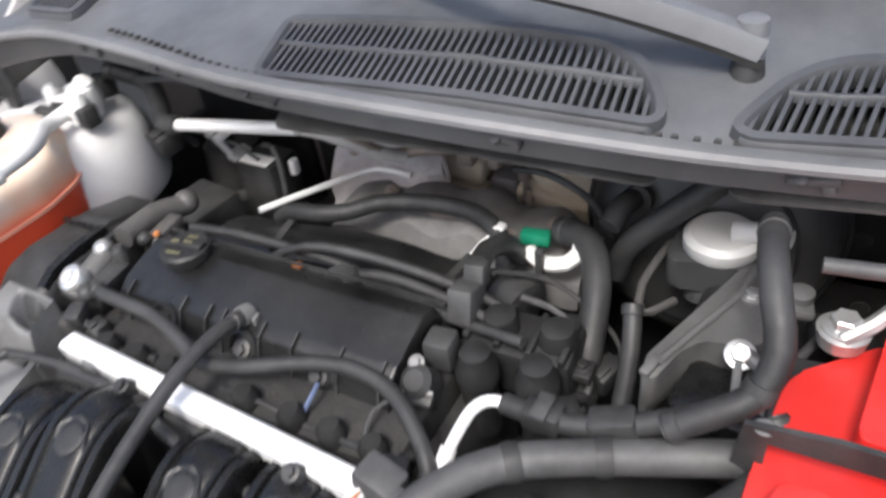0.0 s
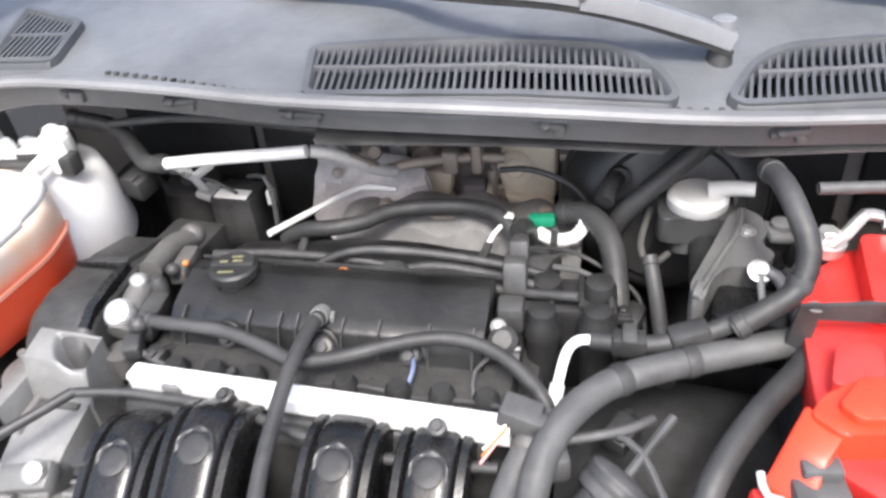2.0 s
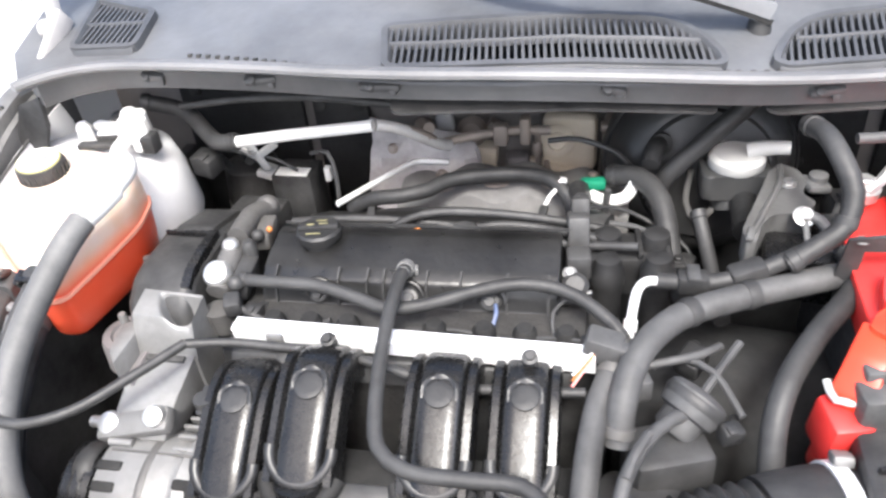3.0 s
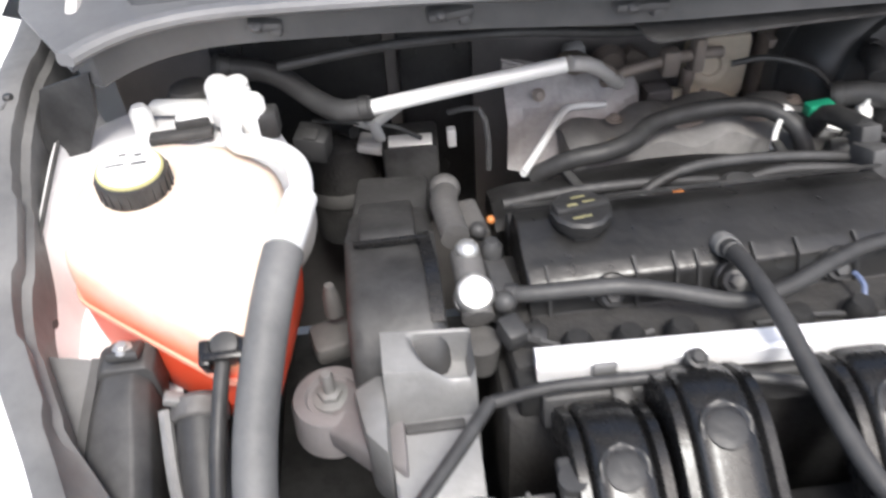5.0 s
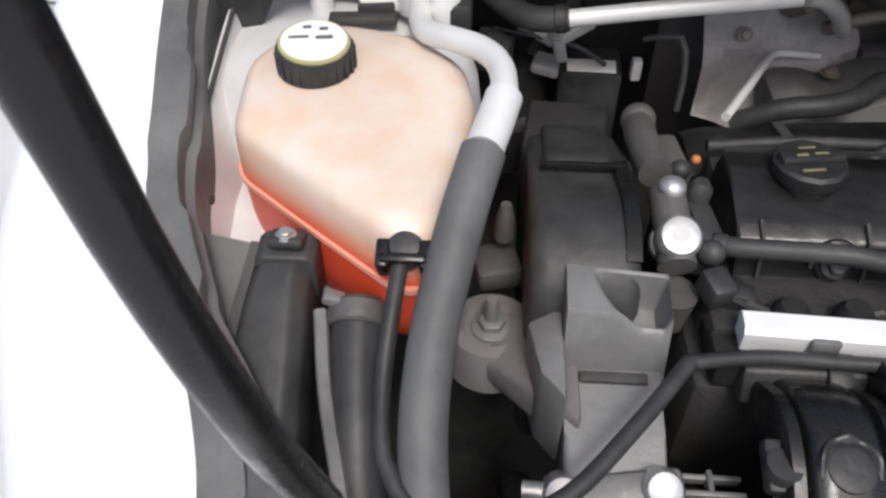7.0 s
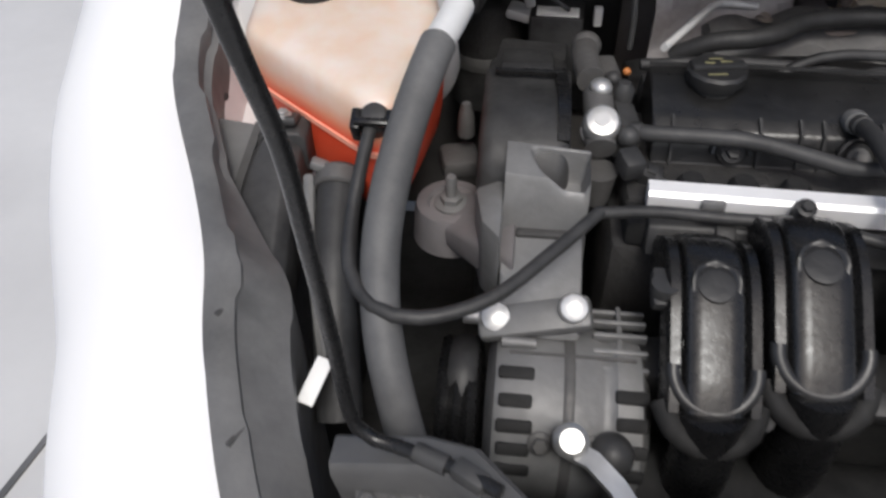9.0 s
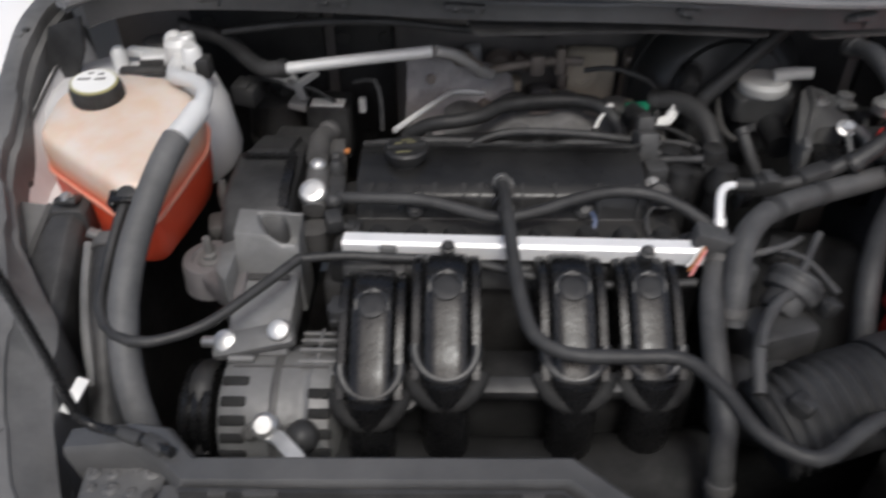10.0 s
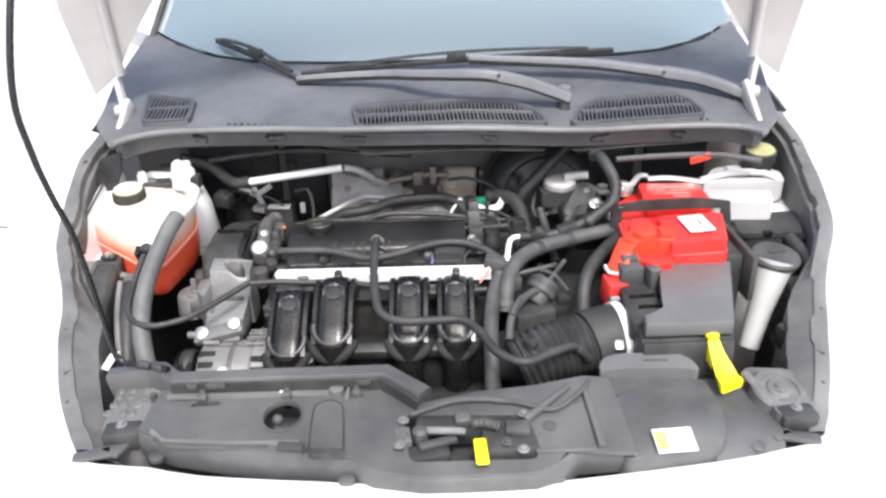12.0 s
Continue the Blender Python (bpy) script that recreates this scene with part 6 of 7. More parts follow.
single("tower_nut", (-0.545, 0.335, 0.85), lathe([(0.022, -0.02), (0.024, 0.0), (0.018, 0.012), (0.008, 0.014)], (-0.547, 0.34, 0.858), n=20), VOID, "dark strut top nut", "strut nut")

level = thing("level_sensor_plug", (-0.486, 0.035, 0.826), "black clamped plug at the coolant tank's lower corner", "connector")
part("plug", lathe([(0.010, -0.016), (0.0115, -0.004), (0.012, 0.005), (0.009, 0.010), (0.004, 0.011)], (-0.486, 0.030, 0.834), (0, -0.5, 0.86), 18), BLACK, level)
part("clamp", merge(box((-0.499, 0.025, 0.832), (0.008, 0.018, 0.020), (25, 0, 0), 0.002), box((-0.473, 0.025, 0.832), (0.008, 0.018, 0.020), (25, 0, 0), 0.002), box((-0.486, 0.017, 0.840), (0.028, 0.006, 0.006), (25, 0, 0), 0.002)), SATIN, level)

# black ducting beside the tank
canister = thing("side_air_duct", (-0.58, -0.03, 0.74), "black angular plastic duct beside the wing", "air duct")
part("body", loft([[(a + 0.002, y, z - 0.04), (a, y, z - 0.004), (a + 0.007, y, z + 0.004), (b - 0.012, y, z + 0.006), (b - 0.002, y, z - 0.004), (b + 0.002, y, z - 0.04)] for y, a, b, z in ((0.068, -0.588, -0.553, 0.800), (0.03, -0.597, -0.552, 0.785), (-0.02, -0.603, -0.548, 0.762), (-0.08, -0.600, -0.545, 0.735), (-0.14, -0.59, -0.54, 0.70))], 0.0025), BLACK, canister)
part("end_cap", loft([[(-0.591, y, 0.765), (-0.591, y, z), (-0.585, y, z + 0.005), (-0.556, y, z + 0.005), (-0.550, y, z), (-0.550, y, 0.765)] for y, z in ((0.072, 0.802), (0.050, 0.797))], 0.002), BLACK, canister)
part("lug", box((-0.569, 0.062, 0.809), (0.024, 0.020, 0.008), (-18, 0, 0), 0.003), BLACK, canister)
part("bolt", merge(bolt((-0.569, 0.060, 0.813), 0.0048, 0.005)), SILVER, canister, "bright bolt")
part("flat_side", loft([[(-0.654, 0.088, 0.790), (-0.594, 0.068, 0.797), (-0.594, 0.068, 0.79), (-0.654, 0.088, 0.783)], [(-0.636, 0.02, 0.772), (-0.600, 0.02, 0.777), (-0.600, 0.02, 0.77), (-0.636, 0.02, 0.765)], [(-0.605, -0.08, 0.742), (-0.598, -0.08, 0.738), (-0.598, -0.08, 0.73), (-0.605, -0.08, 0.735)]]), GUTTER, canister, "flat dusty grey side panel")
part("seam", sweep([(-0.592, 0.066, 0.800), (-0.598, 0.02, 0.779), (-0.600, -0.06, 0.745)], [(-0.0035, -0.008), (-0.0035, 0.002), (0.0035, 0.002), (0.0035, -0.008)]), VOID, canister)

lowerduct = thing("lower_hose", (-0.52, -0.02, 0.74), "black coolant hose clamped below the tank", "hose")
part("hose_wall", tube([(-0.520, 0.040, 0.775), (-0.518, 0.0, 0.755), (-0.51, -0.06, 0.72), (-0.50, -0.12, 0.66)], 0.018, 14), BLACK, lowerduct)
clamp = part("clamp", lathe([(0.0185, -0.008), (0.0205, -0.006), (0.0205, 0.006), (0.0185, 0.008)], (-0.52, 0.030, 0.772), (0, 0.9, 0.4), 18), ALUDARK, lowerduct, "dull metal clamp")
part("clamp_screw", box((-0.535, 0.030, 0.788), (0.014, 0.010, 0.008), (0, 20, 0), 0.002), ALU, clamp)
single("fuse_stalk", (-0.548, -0.05, 0.74), tube([(-0.545, 0.03, 0.775), (-0.535, -0.02, 0.755), (-0.52, -0.07, 0.735), (-0.512, -0.10, 0.70)], 0.005, 8), ALU, "thin metal pipe below the tank", "pipe")
single("horn_plug", (-0.545, -0.12, 0.70), merge(box((-0.538, -0.115, 0.715), (0.026, 0.05, 0.03), (30, 0, 10), 0.005), box((-0.535, -0.13, 0.728), (0.020, 0.006, 0.012), (30, 0, 10), 0.002)), BLACK, "black plug beside the wing", "connector")
single("pale_tag", (-0.505, -0.135, 0.73), box((-0.506, -0.138, 0.730), (0.012, 0.034, 0.003), (24, 10, -14), 0.001), LABEL, "small white paper tag", "tag")

# ---- scuttle side: firewall fittings ----
single("silver_pipe", (-0.28, 0.31, 0.85), merge(tube([(-0.384, 0.311, 0.842), (-0.30, 0.312, 0.853), (-0.225, 0.312, 0.862), (-0.190, 0.313, 0.866)], 0.0078, 14), lathe([(0.0085, -0.004), (0.0085, 0.004)], (-0.382, 0.311, 0.8425), (1, 0, 0.1), 14)), PIPEWHITE, "pale metal pipe under the scuttle", "pipe")
single("grey_pipe_tail", (-0.15, 0.33, 0.85), tube([(-0.186, 0.314, 0.866), (-0.165, 0.324, 0.858), (-0.142, 0.342, 0.838), (-0.125, 0.365, 0.815), (-0.112, 0.385, 0.80)], 0.0076, 12), PIPETAIL, "dull grey pipe bending down to the firewall", "pipe")
single("firewall_hose", (0.2, 0.335, 0.83), tube([(0.262, 0.350, 0.885), (0.245, 0.345, 0.868), (0.205, 0.335, 0.830), (0.168, 0.330, 0.788), (0.155, 0.33, 0.75)], 0.0115, 12), RUBBER, "black rubber hose crossing the brake booster", "hose")
single("brown_pipe", (-0.13, 0.35, 0.83), merge(tube([(-0.185, 0.316, 0.864), (-0.15, 0.335, 0.848), (-0.128, 0.36, 0.822), (-0.125, 0.39, 0.80), (-0.09, 0.41, 0.80), (-0.02, 0.42, 0.805), (0.02, 0.43, 0.80)], 0.0068, 10), box((-0.045, 0.415, 0.802), (0.02, 0.02, 0.03), (0, 0, 0), 0.004), box((-0.012, 0.42, 0.806), (0.014, 0.02, 0.04), (0, 0, 0), 0.004), lathe([(0.012, -0.02), (0.014, 0), (0.008, 0.02)], (-0.15, 0.42, 0.81), (0.4, -0.8, 0.3), 14)), RUST, "brownish metal pipes with unions on the firewall", "pipe")
single("dip_rod", (-0.2, 0.33, 0.77), tube([(-0.238, 0.268, 0.778), (-0.205, 0.325, 0.775), (-0.172, 0.384, 0.770), (-0.155, 0.398, 0.768), (-0.118, 0.402, 0.764)], 0.0042, 10, step=0.006), PIPEWHITE, "thin pale metal rod behind the engine", "rod")
shield = thing("heat_shield", (-0.2, 0.40, 0.70), "pale mottled crumpled heat shield behind the engine", "heat shield")
rng = random.Random(11)
rows = []
for i in range(9):
    f = i / 8
    rows.append([(-0.232 + 0.15 * k / 8 + 0.012 * f * (k / 8) + rng.uniform(-0.002, 0.002), 0.430 - 0.055 * f + 0.010 * math.sin(k * 1.3 + i) + rng.uniform(-0.002, 0.002), 0.815 - 0.115 * f - 0.03 * (k / 8) * (1 - f) + rng.uniform(-0.003, 0.003)) for k in range(9)])
part("sheet", sheet(rows, 0.002), SHIELD, shield)
part("rolled_edge", tube([rows[0][0], rows[0][3], rows[0][6], rows[0][8], rows[4][8], rows[8][8]], 0.0028, 6), SHIELD, shield)
for r, k in ((2, 2), (4, 6)):
    part("screw", bolt(Vector(rows[r][k]) + Vector((0, -0.004, 0.002)), 0.005, 0.006, (0, -0.9, 0.4)), RUST, shield)
single("insulation_pad", (0.04, 0.49, 0.75), merge(box((0.045, 0.492, 0.752), (0.078, 0.03, 0.085), (0, 0, -4), 0.010), lathe([(0.022, -0.004), (0.024, 0.006), (0.014, 0.010), (0.012, 0.006), (0.004, 0.006)], (0.028, 0.474, 0.762), (0, -1, 0.2), 22), box((0.03, 0.48, 0.705), (0.10, 0.03, 0.03), (0, 12, 0), 0.008)), TAN, "tan insulating block on the firewall", "insulation")
single("firewall_box", (0.105, 0.47, 0.74), merge(box((0.108, 0.478, 0.745), (0.036, 0.04, 0.10), (0, 4, 0), 0.006), box((0.108, 0.462, 0.79), (0.04, 0.02, 0.012), (0, 0, 0), 0.003)), RUST, "brown box on the firewall", "box")
for at, s, r, m in (((-0.095, 0.485, 0.735), (0.07, 0.03, 0.035), (0, 6, 0), TAN), ((-0.10, 0.48, 0.70), (0.08, 0.03, 0.02), (0, 0, 0), TAN), ((-0.03, 0.478, 0.72), (0.035, 0.03, 0.035), (0, 0, 4), PINK), ((-0.135, 0.485, 0.785), (0.026, 0.02, 0.032), (0, -8, 0), PALEGREY)):
    single("firewall_block", at, box(at, s, r, 0.006), m, "tan grimy fitting on the firewall", "fitting", "firewall fittings")
single("pipe_union", (-0.09, 0.47, 0.775), merge(lathe([(0.020, -0.012), (0.023, 0), (0.015, 0.012), (0.010, 0.012)], (-0.095, 0.475, 0.775), (0, -1, 0.2), 18), box((-0.06, 0.485, 0.775), (0.03, 0.02, 0.02), (0, 30, 0), 0.004)), RUST, "brownish pipe union on the firewall", "pipe fitting")
for x, y, z0, z1 in ((0.0, 0.462, 0.69, 0.79), (0.014, 0.44, 0.68, 0.745), (-0.03, 0.44, 0.69, 0.73)):
    single("upright_pipe", (x, y, z0), merge(tube([(x, y, z0), (x + 0.002, y, (z0 + z1) / 2), (x, y + 0.003, z1)], 0.0042, 8), lathe([(0.007, 0), (0.008, 0.016), (0.006, 0.020)], (x, y, z0 + (z1 - z0) * 0.55), n=10)), RUST, "short brownish upright pipe by the firewall", "pipe", "upright pipes")
wbox = thing("relay_box", (-0.34, 0.39, 0.72), "black relay box with a white label", "relay box")
part("box", box((-0.342, 0.395, 0.715), (0.062, 0.055, 0.085), (0, 0, -3), 0.005), BLACK, wbox)
part("label", box((-0.342, 0.380, 0.7588), (0.048, 0.020, 0.0015), (4, 0, -3), 0.0003), LABEL, wbox, "white label")
part("bracket", box((-0.385, 0.395, 0.75), (0.03, 0.03, 0.012), (0, 10, -10), 0.004), PALEGREY, wbox, "pale bracket")
part("white_tip", box((-0.295, 0.395, 0.748), (0.010, 0.012, 0.022), (0, 0, 0), 0.002), LABEL, wbox)
can = thing("dark_canister", (-0.42, 0.42, 0.70), "dark round canister beside the relay box", "canister")
part("can", lathe([(0.04, -0.08), (0.045, 0.0), (0.04, 0.05), (0.02, 0.06)], (-0.425, 0.42, 0.70), n=20), IRON, can)
part("band", lathe([(0.0455, -0.012), (0.0465, -0.006), (0.0465, 0.002), (0.0455, 0.006)], (-0.425, 0.42, 0.69), n=20), ALUDARK, can)
part("outlet", tube([(-0.425, 0.42, 0.755), (-0.42, 0.40, 0.775), (-0.40, 0.375, 0.78)], 0.008, 10), RUBBER, can)
yb = thing("pale_stay", (-0.385, 0.36, 0.79), "pale forked metal stay under the scuttle", "bracket")
part("fork", merge(box((-0.398, 0.362, 0.802), (0.040, 0.006, 0.014), (20, 28, 0), 0.003), box((-0.378, 0.360, 0.792), (0.012, 0.006, 0.050), (20, -12, 0), 0.003), box((-0.362, 0.360, 0.806), (0.034, 0.006, 0.012), (20, -34, 0), 0.003)), PALEGREY, yb)
part("screw", bolt((-0.382, 0.355, 0.806), 0.005, 0.005, (0, -0.7, 0.7)), ALU, yb)

# ---- brake gear ----
booster = thing("brake_booster", (0.22, 0.42, 0.74), "dusty dark round brake booster", "brake booster")
AX = (0.06, -0.95, 0.2)
part("shell", lathe([(0.06, -0.09), (0.118, -0.075), (0.127, -0.058), (0.127, -0.034)], (0.222, 0.405, 0.755), AX, 40), BOOSTERDARK, booster)
part("front_dome", lathe([(0.124, -0.034), (0.120, -0.022), (0.112, 0.002), (0.096, 0.016), (0.088, 0.018), (0.084, 0.026), (0.05, 0.036), (0.03, 0.04)], (0.222, 0.405, 0.755), AX, 40), BOOSTERDARK, booster)
part("crimp_ring", lathe([(0.127, -0.060), (0.131, -0.056), (0.131, -0.040), (0.127, -0.034)], (0.222, 0.405, 0.755), AX, 40), BOOSTERDARK, booster)
part("vacuum_port", merge(tube([(0.16, 0.375, 0.81), (0.155, 0.355, 0.815), (0.148, 0.33, 0.805)], 0.011, 12), lathe([(0.014, 0), (0.014, 0.01)], (0.162, 0.378, 0.81), AX, 14)), RUBBER, booster)
part("stud", bolt((0.285, 0.372, 0.79), 0.007, 0.014, AX), ALU, booster)
brake = thing("brake_fluid_reservoir", (0.27, 0.33, 0.80), "pale brake fluid reservoir on the master cylinder", "brake fluid reservoir")
part("tank", prism(rounded([(0.206, 0.305), (0.286, 0.312), (0.288, 0.372), (0.208, 0.37)], 0.014), 0.770, 0.802, 0.005), BOOSTERDARK, brake)
part("cap", merge(lathe([(0.030, 0.0), (0.033, 0.004), (0.033, 0.014), (0.028, 0.019)], (0.248, 0.338, 0.800), n=26)), MILKWHITE, brake, "white screw cap")
part("nozzle", tube([(0.258, 0.336, 0.822), (0.280, 0.334, 0.827), (0.304, 0.330, 0.829)], (0.010, 0.008), 12), MILKWHITE, brake, "white nozzle")
part("neck", tube([(0.24, 0.335, 0.778), (0.242, 0.325, 0.75)], 0.02, 14), BOOSTERDARK, brake)
part("master_cylinder", tube([(0.262, 0.40, 0.765), (0.258, 0.30, 0.765), (0.256, 0.255, 0.762)], 0.017, 14), COIL, brake)
part("brake_pipe", tube([(0.22, 0.30, 0.76), (0.20, 0.27, 0.765), (0.19, 0.30, 0.77), (0.20, 0.36, 0.78)], 0.004, 8), ALUDARK, brake)

shift = thing("gearshift_bracket", (0.29, 0.23, 0.77), "dusty grey cast bracket on the gearbox", "bracket")
part("plate", prism(rounded([(0.286, 0.296), (0.304, 0.282), (0.308, 0.258), (0.299, 0.238), (0.311, 0.222), (0.301, 0.206), (0.288, 0.202), (0.264, 0.198), (0.252, 0.182), (0.242, 0.152), (0.232, 0.150), (0.231, 0.172), (0.256, 0.236), (0.273, 0.280)], 0.005, 3), 0.79, 0.83, 0.003, top=lambda x, y: 0.820 + 0.06 * (y - 0.15)), CAST, shift)
part("raised_rib", tube([(0.286, 0.288, 0.829), (0.278, 0.25, 0.828), (0.258, 0.205, 0.825), (0.240, 0.165, 0.822)], 0.0035, 8), CAST, shift)
part("web", box((0.254, 0.205, 0.795), (0.008, 0.11, 0.05), (-4, 0, -22), 0.004), CAST, shift)
part("bolt", bolt((0.288, 0.254, 0.826), 0.006, 0.006), SILVER, shift)
part("bolt", bolt((0.292, 0.190, 0.826), 0.0075, 0.009, (0.1, -0.5, 0.86)), SILVER, shift)
part("bracket_ear", merge(box((0.318, 0.262, 0.822), (0.026, 0.030, 0.010), (0, 8, 12), 0.004), lathe([(0.010, -0.01), (0.010, 0.005), (0.006, 0.007)], (0.320, 0.264, 0.828), n=16)), CAST, shift)
part("lever_arm", tube([(0.292, 0.190, 0.828), (0.306, 0.185, 0.826), (0.316, 0.170, 0.812), (0.316, 0.150, 0.785)], 0.006, 10), CAST, shift)
part("link_rod", tube([(0.292, 0.186, 0.826), (0.296, 0.160, 0.800), (0.300, 0.145, 0.775)], 0.0035, 8), CAST, shift)
part("solenoid", merge(box((0.292, 0.168, 0.778), (0.078, 0.056, 0.056), (0, 0, -8), 0.010), box((0.322, 0.225, 0.785), (0.03, 0.03, 0.03), (0, 0, 12), 0.005), lathe([(0.018, 0), (0.018, 0.03), (0.012, 0.034)], (0.335, 0.20, 0.765), n=16)), SATIN, shift)
part("spade", box((0.237, 0.160, 0.824), (0.008, 0.022, 0.006), (0, 12, -14), 0.002), CAST, shift)

# ---- battery ----
bat = thing("battery", (0.40, 0.09, 0.66), "car battery under a bright red plastic cover", "battery")
part("case", box((0.405, 0.095, 0.74), (0.17, 0.24, 0.16), (0, 0, 3), 0.006), BLACK, bat)
RTOP = [(0.318, 0.105), (0.325, 0.185), (0.385, 0.238), (0.488, 0.240), (0.486, 0.10), (0.466, -0.028), (0.376, -0.028), (0.366, 0.0), (0.312, -0.004)]
part("red_cover", prism(rounded(RTOP, 0.012, 3), 0.79, 0.832, 0.006, 3, top=lambda x, y: 0.828 + 0.05 * (x - 0.40)), RED, bat, "bright red plastic battery cover")
part("front_block", prism(rounded([(0.378, 0.085), (0.488, 0.083), (0.464, -0.022), (0.374, -0.022)], 0.010), 0.82, 0.850, 0.006, 3, top=lambda x, y: 0.848 + 0.04 * (x - 0.43)), RED, bat)
part("rear_block", prism(rounded([(0.378, 0.226), (0.484, 0.218), (0.488, 0.122), (0.368, 0.124)], 0.010), 0.82, 0.850, 0.006, 3), RED, bat)
part("left_step", prism(rounded([(0.335, 0.085), (0.366, 0.086), (0.362, 0.040), (0.322, 0.036)], 0.008), 0.82, 0.842, 0.004), RED, bat)
part("front_lip", prism(rounded([(0.31, -0.008), (0.375, -0.006), (0.375, -0.045), (0.345, -0.05), (0.32, -0.03)], 0.006), 0.785, 0.822, 0.004), RED, bat)
part("terminal_cover", prism(rounded([(0.300, 0.000), (0.312, 0.018), (0.344, 0.042), (0.362, 0.042), (0.394, 0.030), (0.386, -0.014), (0.352, -0.012), (0.318, -0.018)], 0.006, 3), 0.81, 0.848, 0.005, 2), REDDARK, bat, "orange-red terminal cover")
part("cover_hump", prism(rounded([(0.318, 0.006), (0.340, 0.034), (0.358, 0.034), (0.356, -0.004), (0.330, -0.008)], 0.006, 3), 0.84, 0.855, 0.004, 2), REDDARK, bat)
part("cover_hump", prism(rounded([(0.364, 0.032), (0.388, 0.026), (0.382, -0.006), (0.362, -0.004)], 0.005, 3), 0.84, 0.853, 0.004, 2), REDDARK, bat)
part("cover_arm", loft([[(0.300, 0.012, 0.81), (0.300, 0.012, 0.846), (0.322, -0.014, 0.846), (0.322, -0.014, 0.81)], [(0.284, -0.016, 0.805), (0.284, -0.016, 0.836), (0.308, -0.034, 0.836), (0.308, -0.034, 0.805)], [(0.270, -0.036, 0.79), (0.270, -0.036, 0.812), (0.298, -0.058, 0.812), (0.298, -0.058, 0.79)]], 0.004), REDDARK, bat, "arm of the terminal cover bending down")
part("cover_seam", tube([(0.361, 0.043, 0.842), (0.360, 0.036, 0.849), (0.359, -0.008, 0.849), (0.357, -0.013, 0.840)], 0.0022, 6), RED, bat)
part("terminal_boot", merge(box((0.283, -0.045, 0.775), (0.034, 0.040, 0.05), (8, 0, 12), 0.006), box((0.285, -0.05, 0.745), (0.03, 0.036, 0.05), (8, 0, 12), 0.006)), RED, bat)
part("boot_wire", tube([(0.270, -0.028, 0.812), (0.274, -0.045, 0.808), (0.298, -0.046, 0.808), (0.312, -0.035, 0.810)], 0.0032, 8), PALEGREY, bat)
lab = part("label", box((0.430, 0.036, 0.8528), (0.042, 0.062, 0.0012), (0, -2, 5), 0.0003), LABEL, bat, "white printed label")
for k, (dx, dy, w, h) in enumerate(((-0.004, 0.012, 0.014, 0.004), (0.006, 0.002, 0.004, 0.020), (-0.006, -0.008, 0.016, 0.003), (0.0, -0.018, 0.022, 0.003))):
    part("label_line", box((0.430 + dx, 0.036 + dy, 0.8540), (w, h, 0.0006), (0, -2, 5), 0), INK, lab)
for k in range(5):
    part("print_bar", box((0.438 + 0.004 * (k % 2), 0.200 - 0.014 * k, 0.8508), (0.040 - 0.010 * (k % 2), 0.004, 0.0008), (0, 0, -3), 0), REDPALE, bat)
part("rear_bracket", tube([(0.40, 0.240, 0.852), (0.44, 0.236, 0.854), (0.50, 0.226, 0.848)], 0.006, 8), SILVER, bat, "bright clamp bar")
part("strap", sweep([(0.312, 0.108, 0.80), (0.316, 0.106, 0.852), (0.36, 0.104, 0.858), (0.45, 0.101, 0.861), (0.498, 0.098, 0.858), (0.506, 0.097, 0.80)], [(-0.010, -0.002), (-0.010, 0.002), (0.010, 0.002), (0.010, -0.002)]), BLACK, bat, "black holding strap")
part("clamp_nut", merge(bolt((0.352, 0.224, 0.842), 0.010, 0.012), lathe([(0.016, -0.012), (0.018, 0.0), (0.012, 0.003)], (0.352, 0.224, 0.842), n=18)), SILVER, bat, "bright terminal clamp")
part("clamp_arm", tube([(0.352, 0.212, 0.842), (0.368, 0.225, 0.850), (0.385, 0.245, 0.858), (0.40, 0.248, 0.855)], 0.006, 8), SILVER, bat)
part("strap_bolt", bolt((0.320, 0.108, 0.855), 0.0045, 0.004), ALU, bat)
part("side_edge", box((0.498, 0.03, 0.79), (0.010, 0.16, 0.08), (0, 0, 3), 0.003), VOID, bat)

# ---- air filter box and intake hose ----
air = thing("air_filter_box", (0.40, -0.11, 0.66), "black plastic air filter box with a flat grey lid", "air filter box")
part("lower_box", prism([(0.292, -0.030), (0.478, -0.022), (0.424, -0.200), (0.288, -0.203)], 0.62, 0.785, 0.008), BLACK, air)
part("lid", prism([(0.356, -0.006), (0.474, -0.019), (0.418, -0.201), (0.293, -0.203), (0.297, -0.176), (0.332, -0.162)], 0.788, 0.811, 0.004), LIDGREY, air, "flat dusty grey lid")
part("lid_step", prism([(0.288, -0.035), (0.352, -0.012), (0.330, -0.158), (0.296, -0.172), (0.282, -0.168)], 0.76, 0.794, 0.005), BLACK, air)
part("front_face", box((0.357, -0.206, 0.745), (0.13, 0.008, 0.07), (-6, 0, 1), 0.003), BLACK, air)
part("mass_sensor", merge(box((0.306, -0.045, 0.806), (0.038, 0.030, 0.034), (0, 0, 8), 0.005), box((0.306, -0.030, 0.826), (0.028, 0.018, 0.014), (0, 0, 8), 0.004), box((0.334, -0.062, 0.806), (0.010, 0.03, 0.034), (0, 0, 8), 0.003)), HOSEGREY, air, "grey air mass sensor")
part("sensor_post", lathe([(0.006, -0.03), (0.006, 0.0), (0.010, 0.001), (0.010, 0.005), (0.007, 0.007)], (0.339, -0.066, 0.820), n=16), ALUDARK, air, "dull grey metal post")
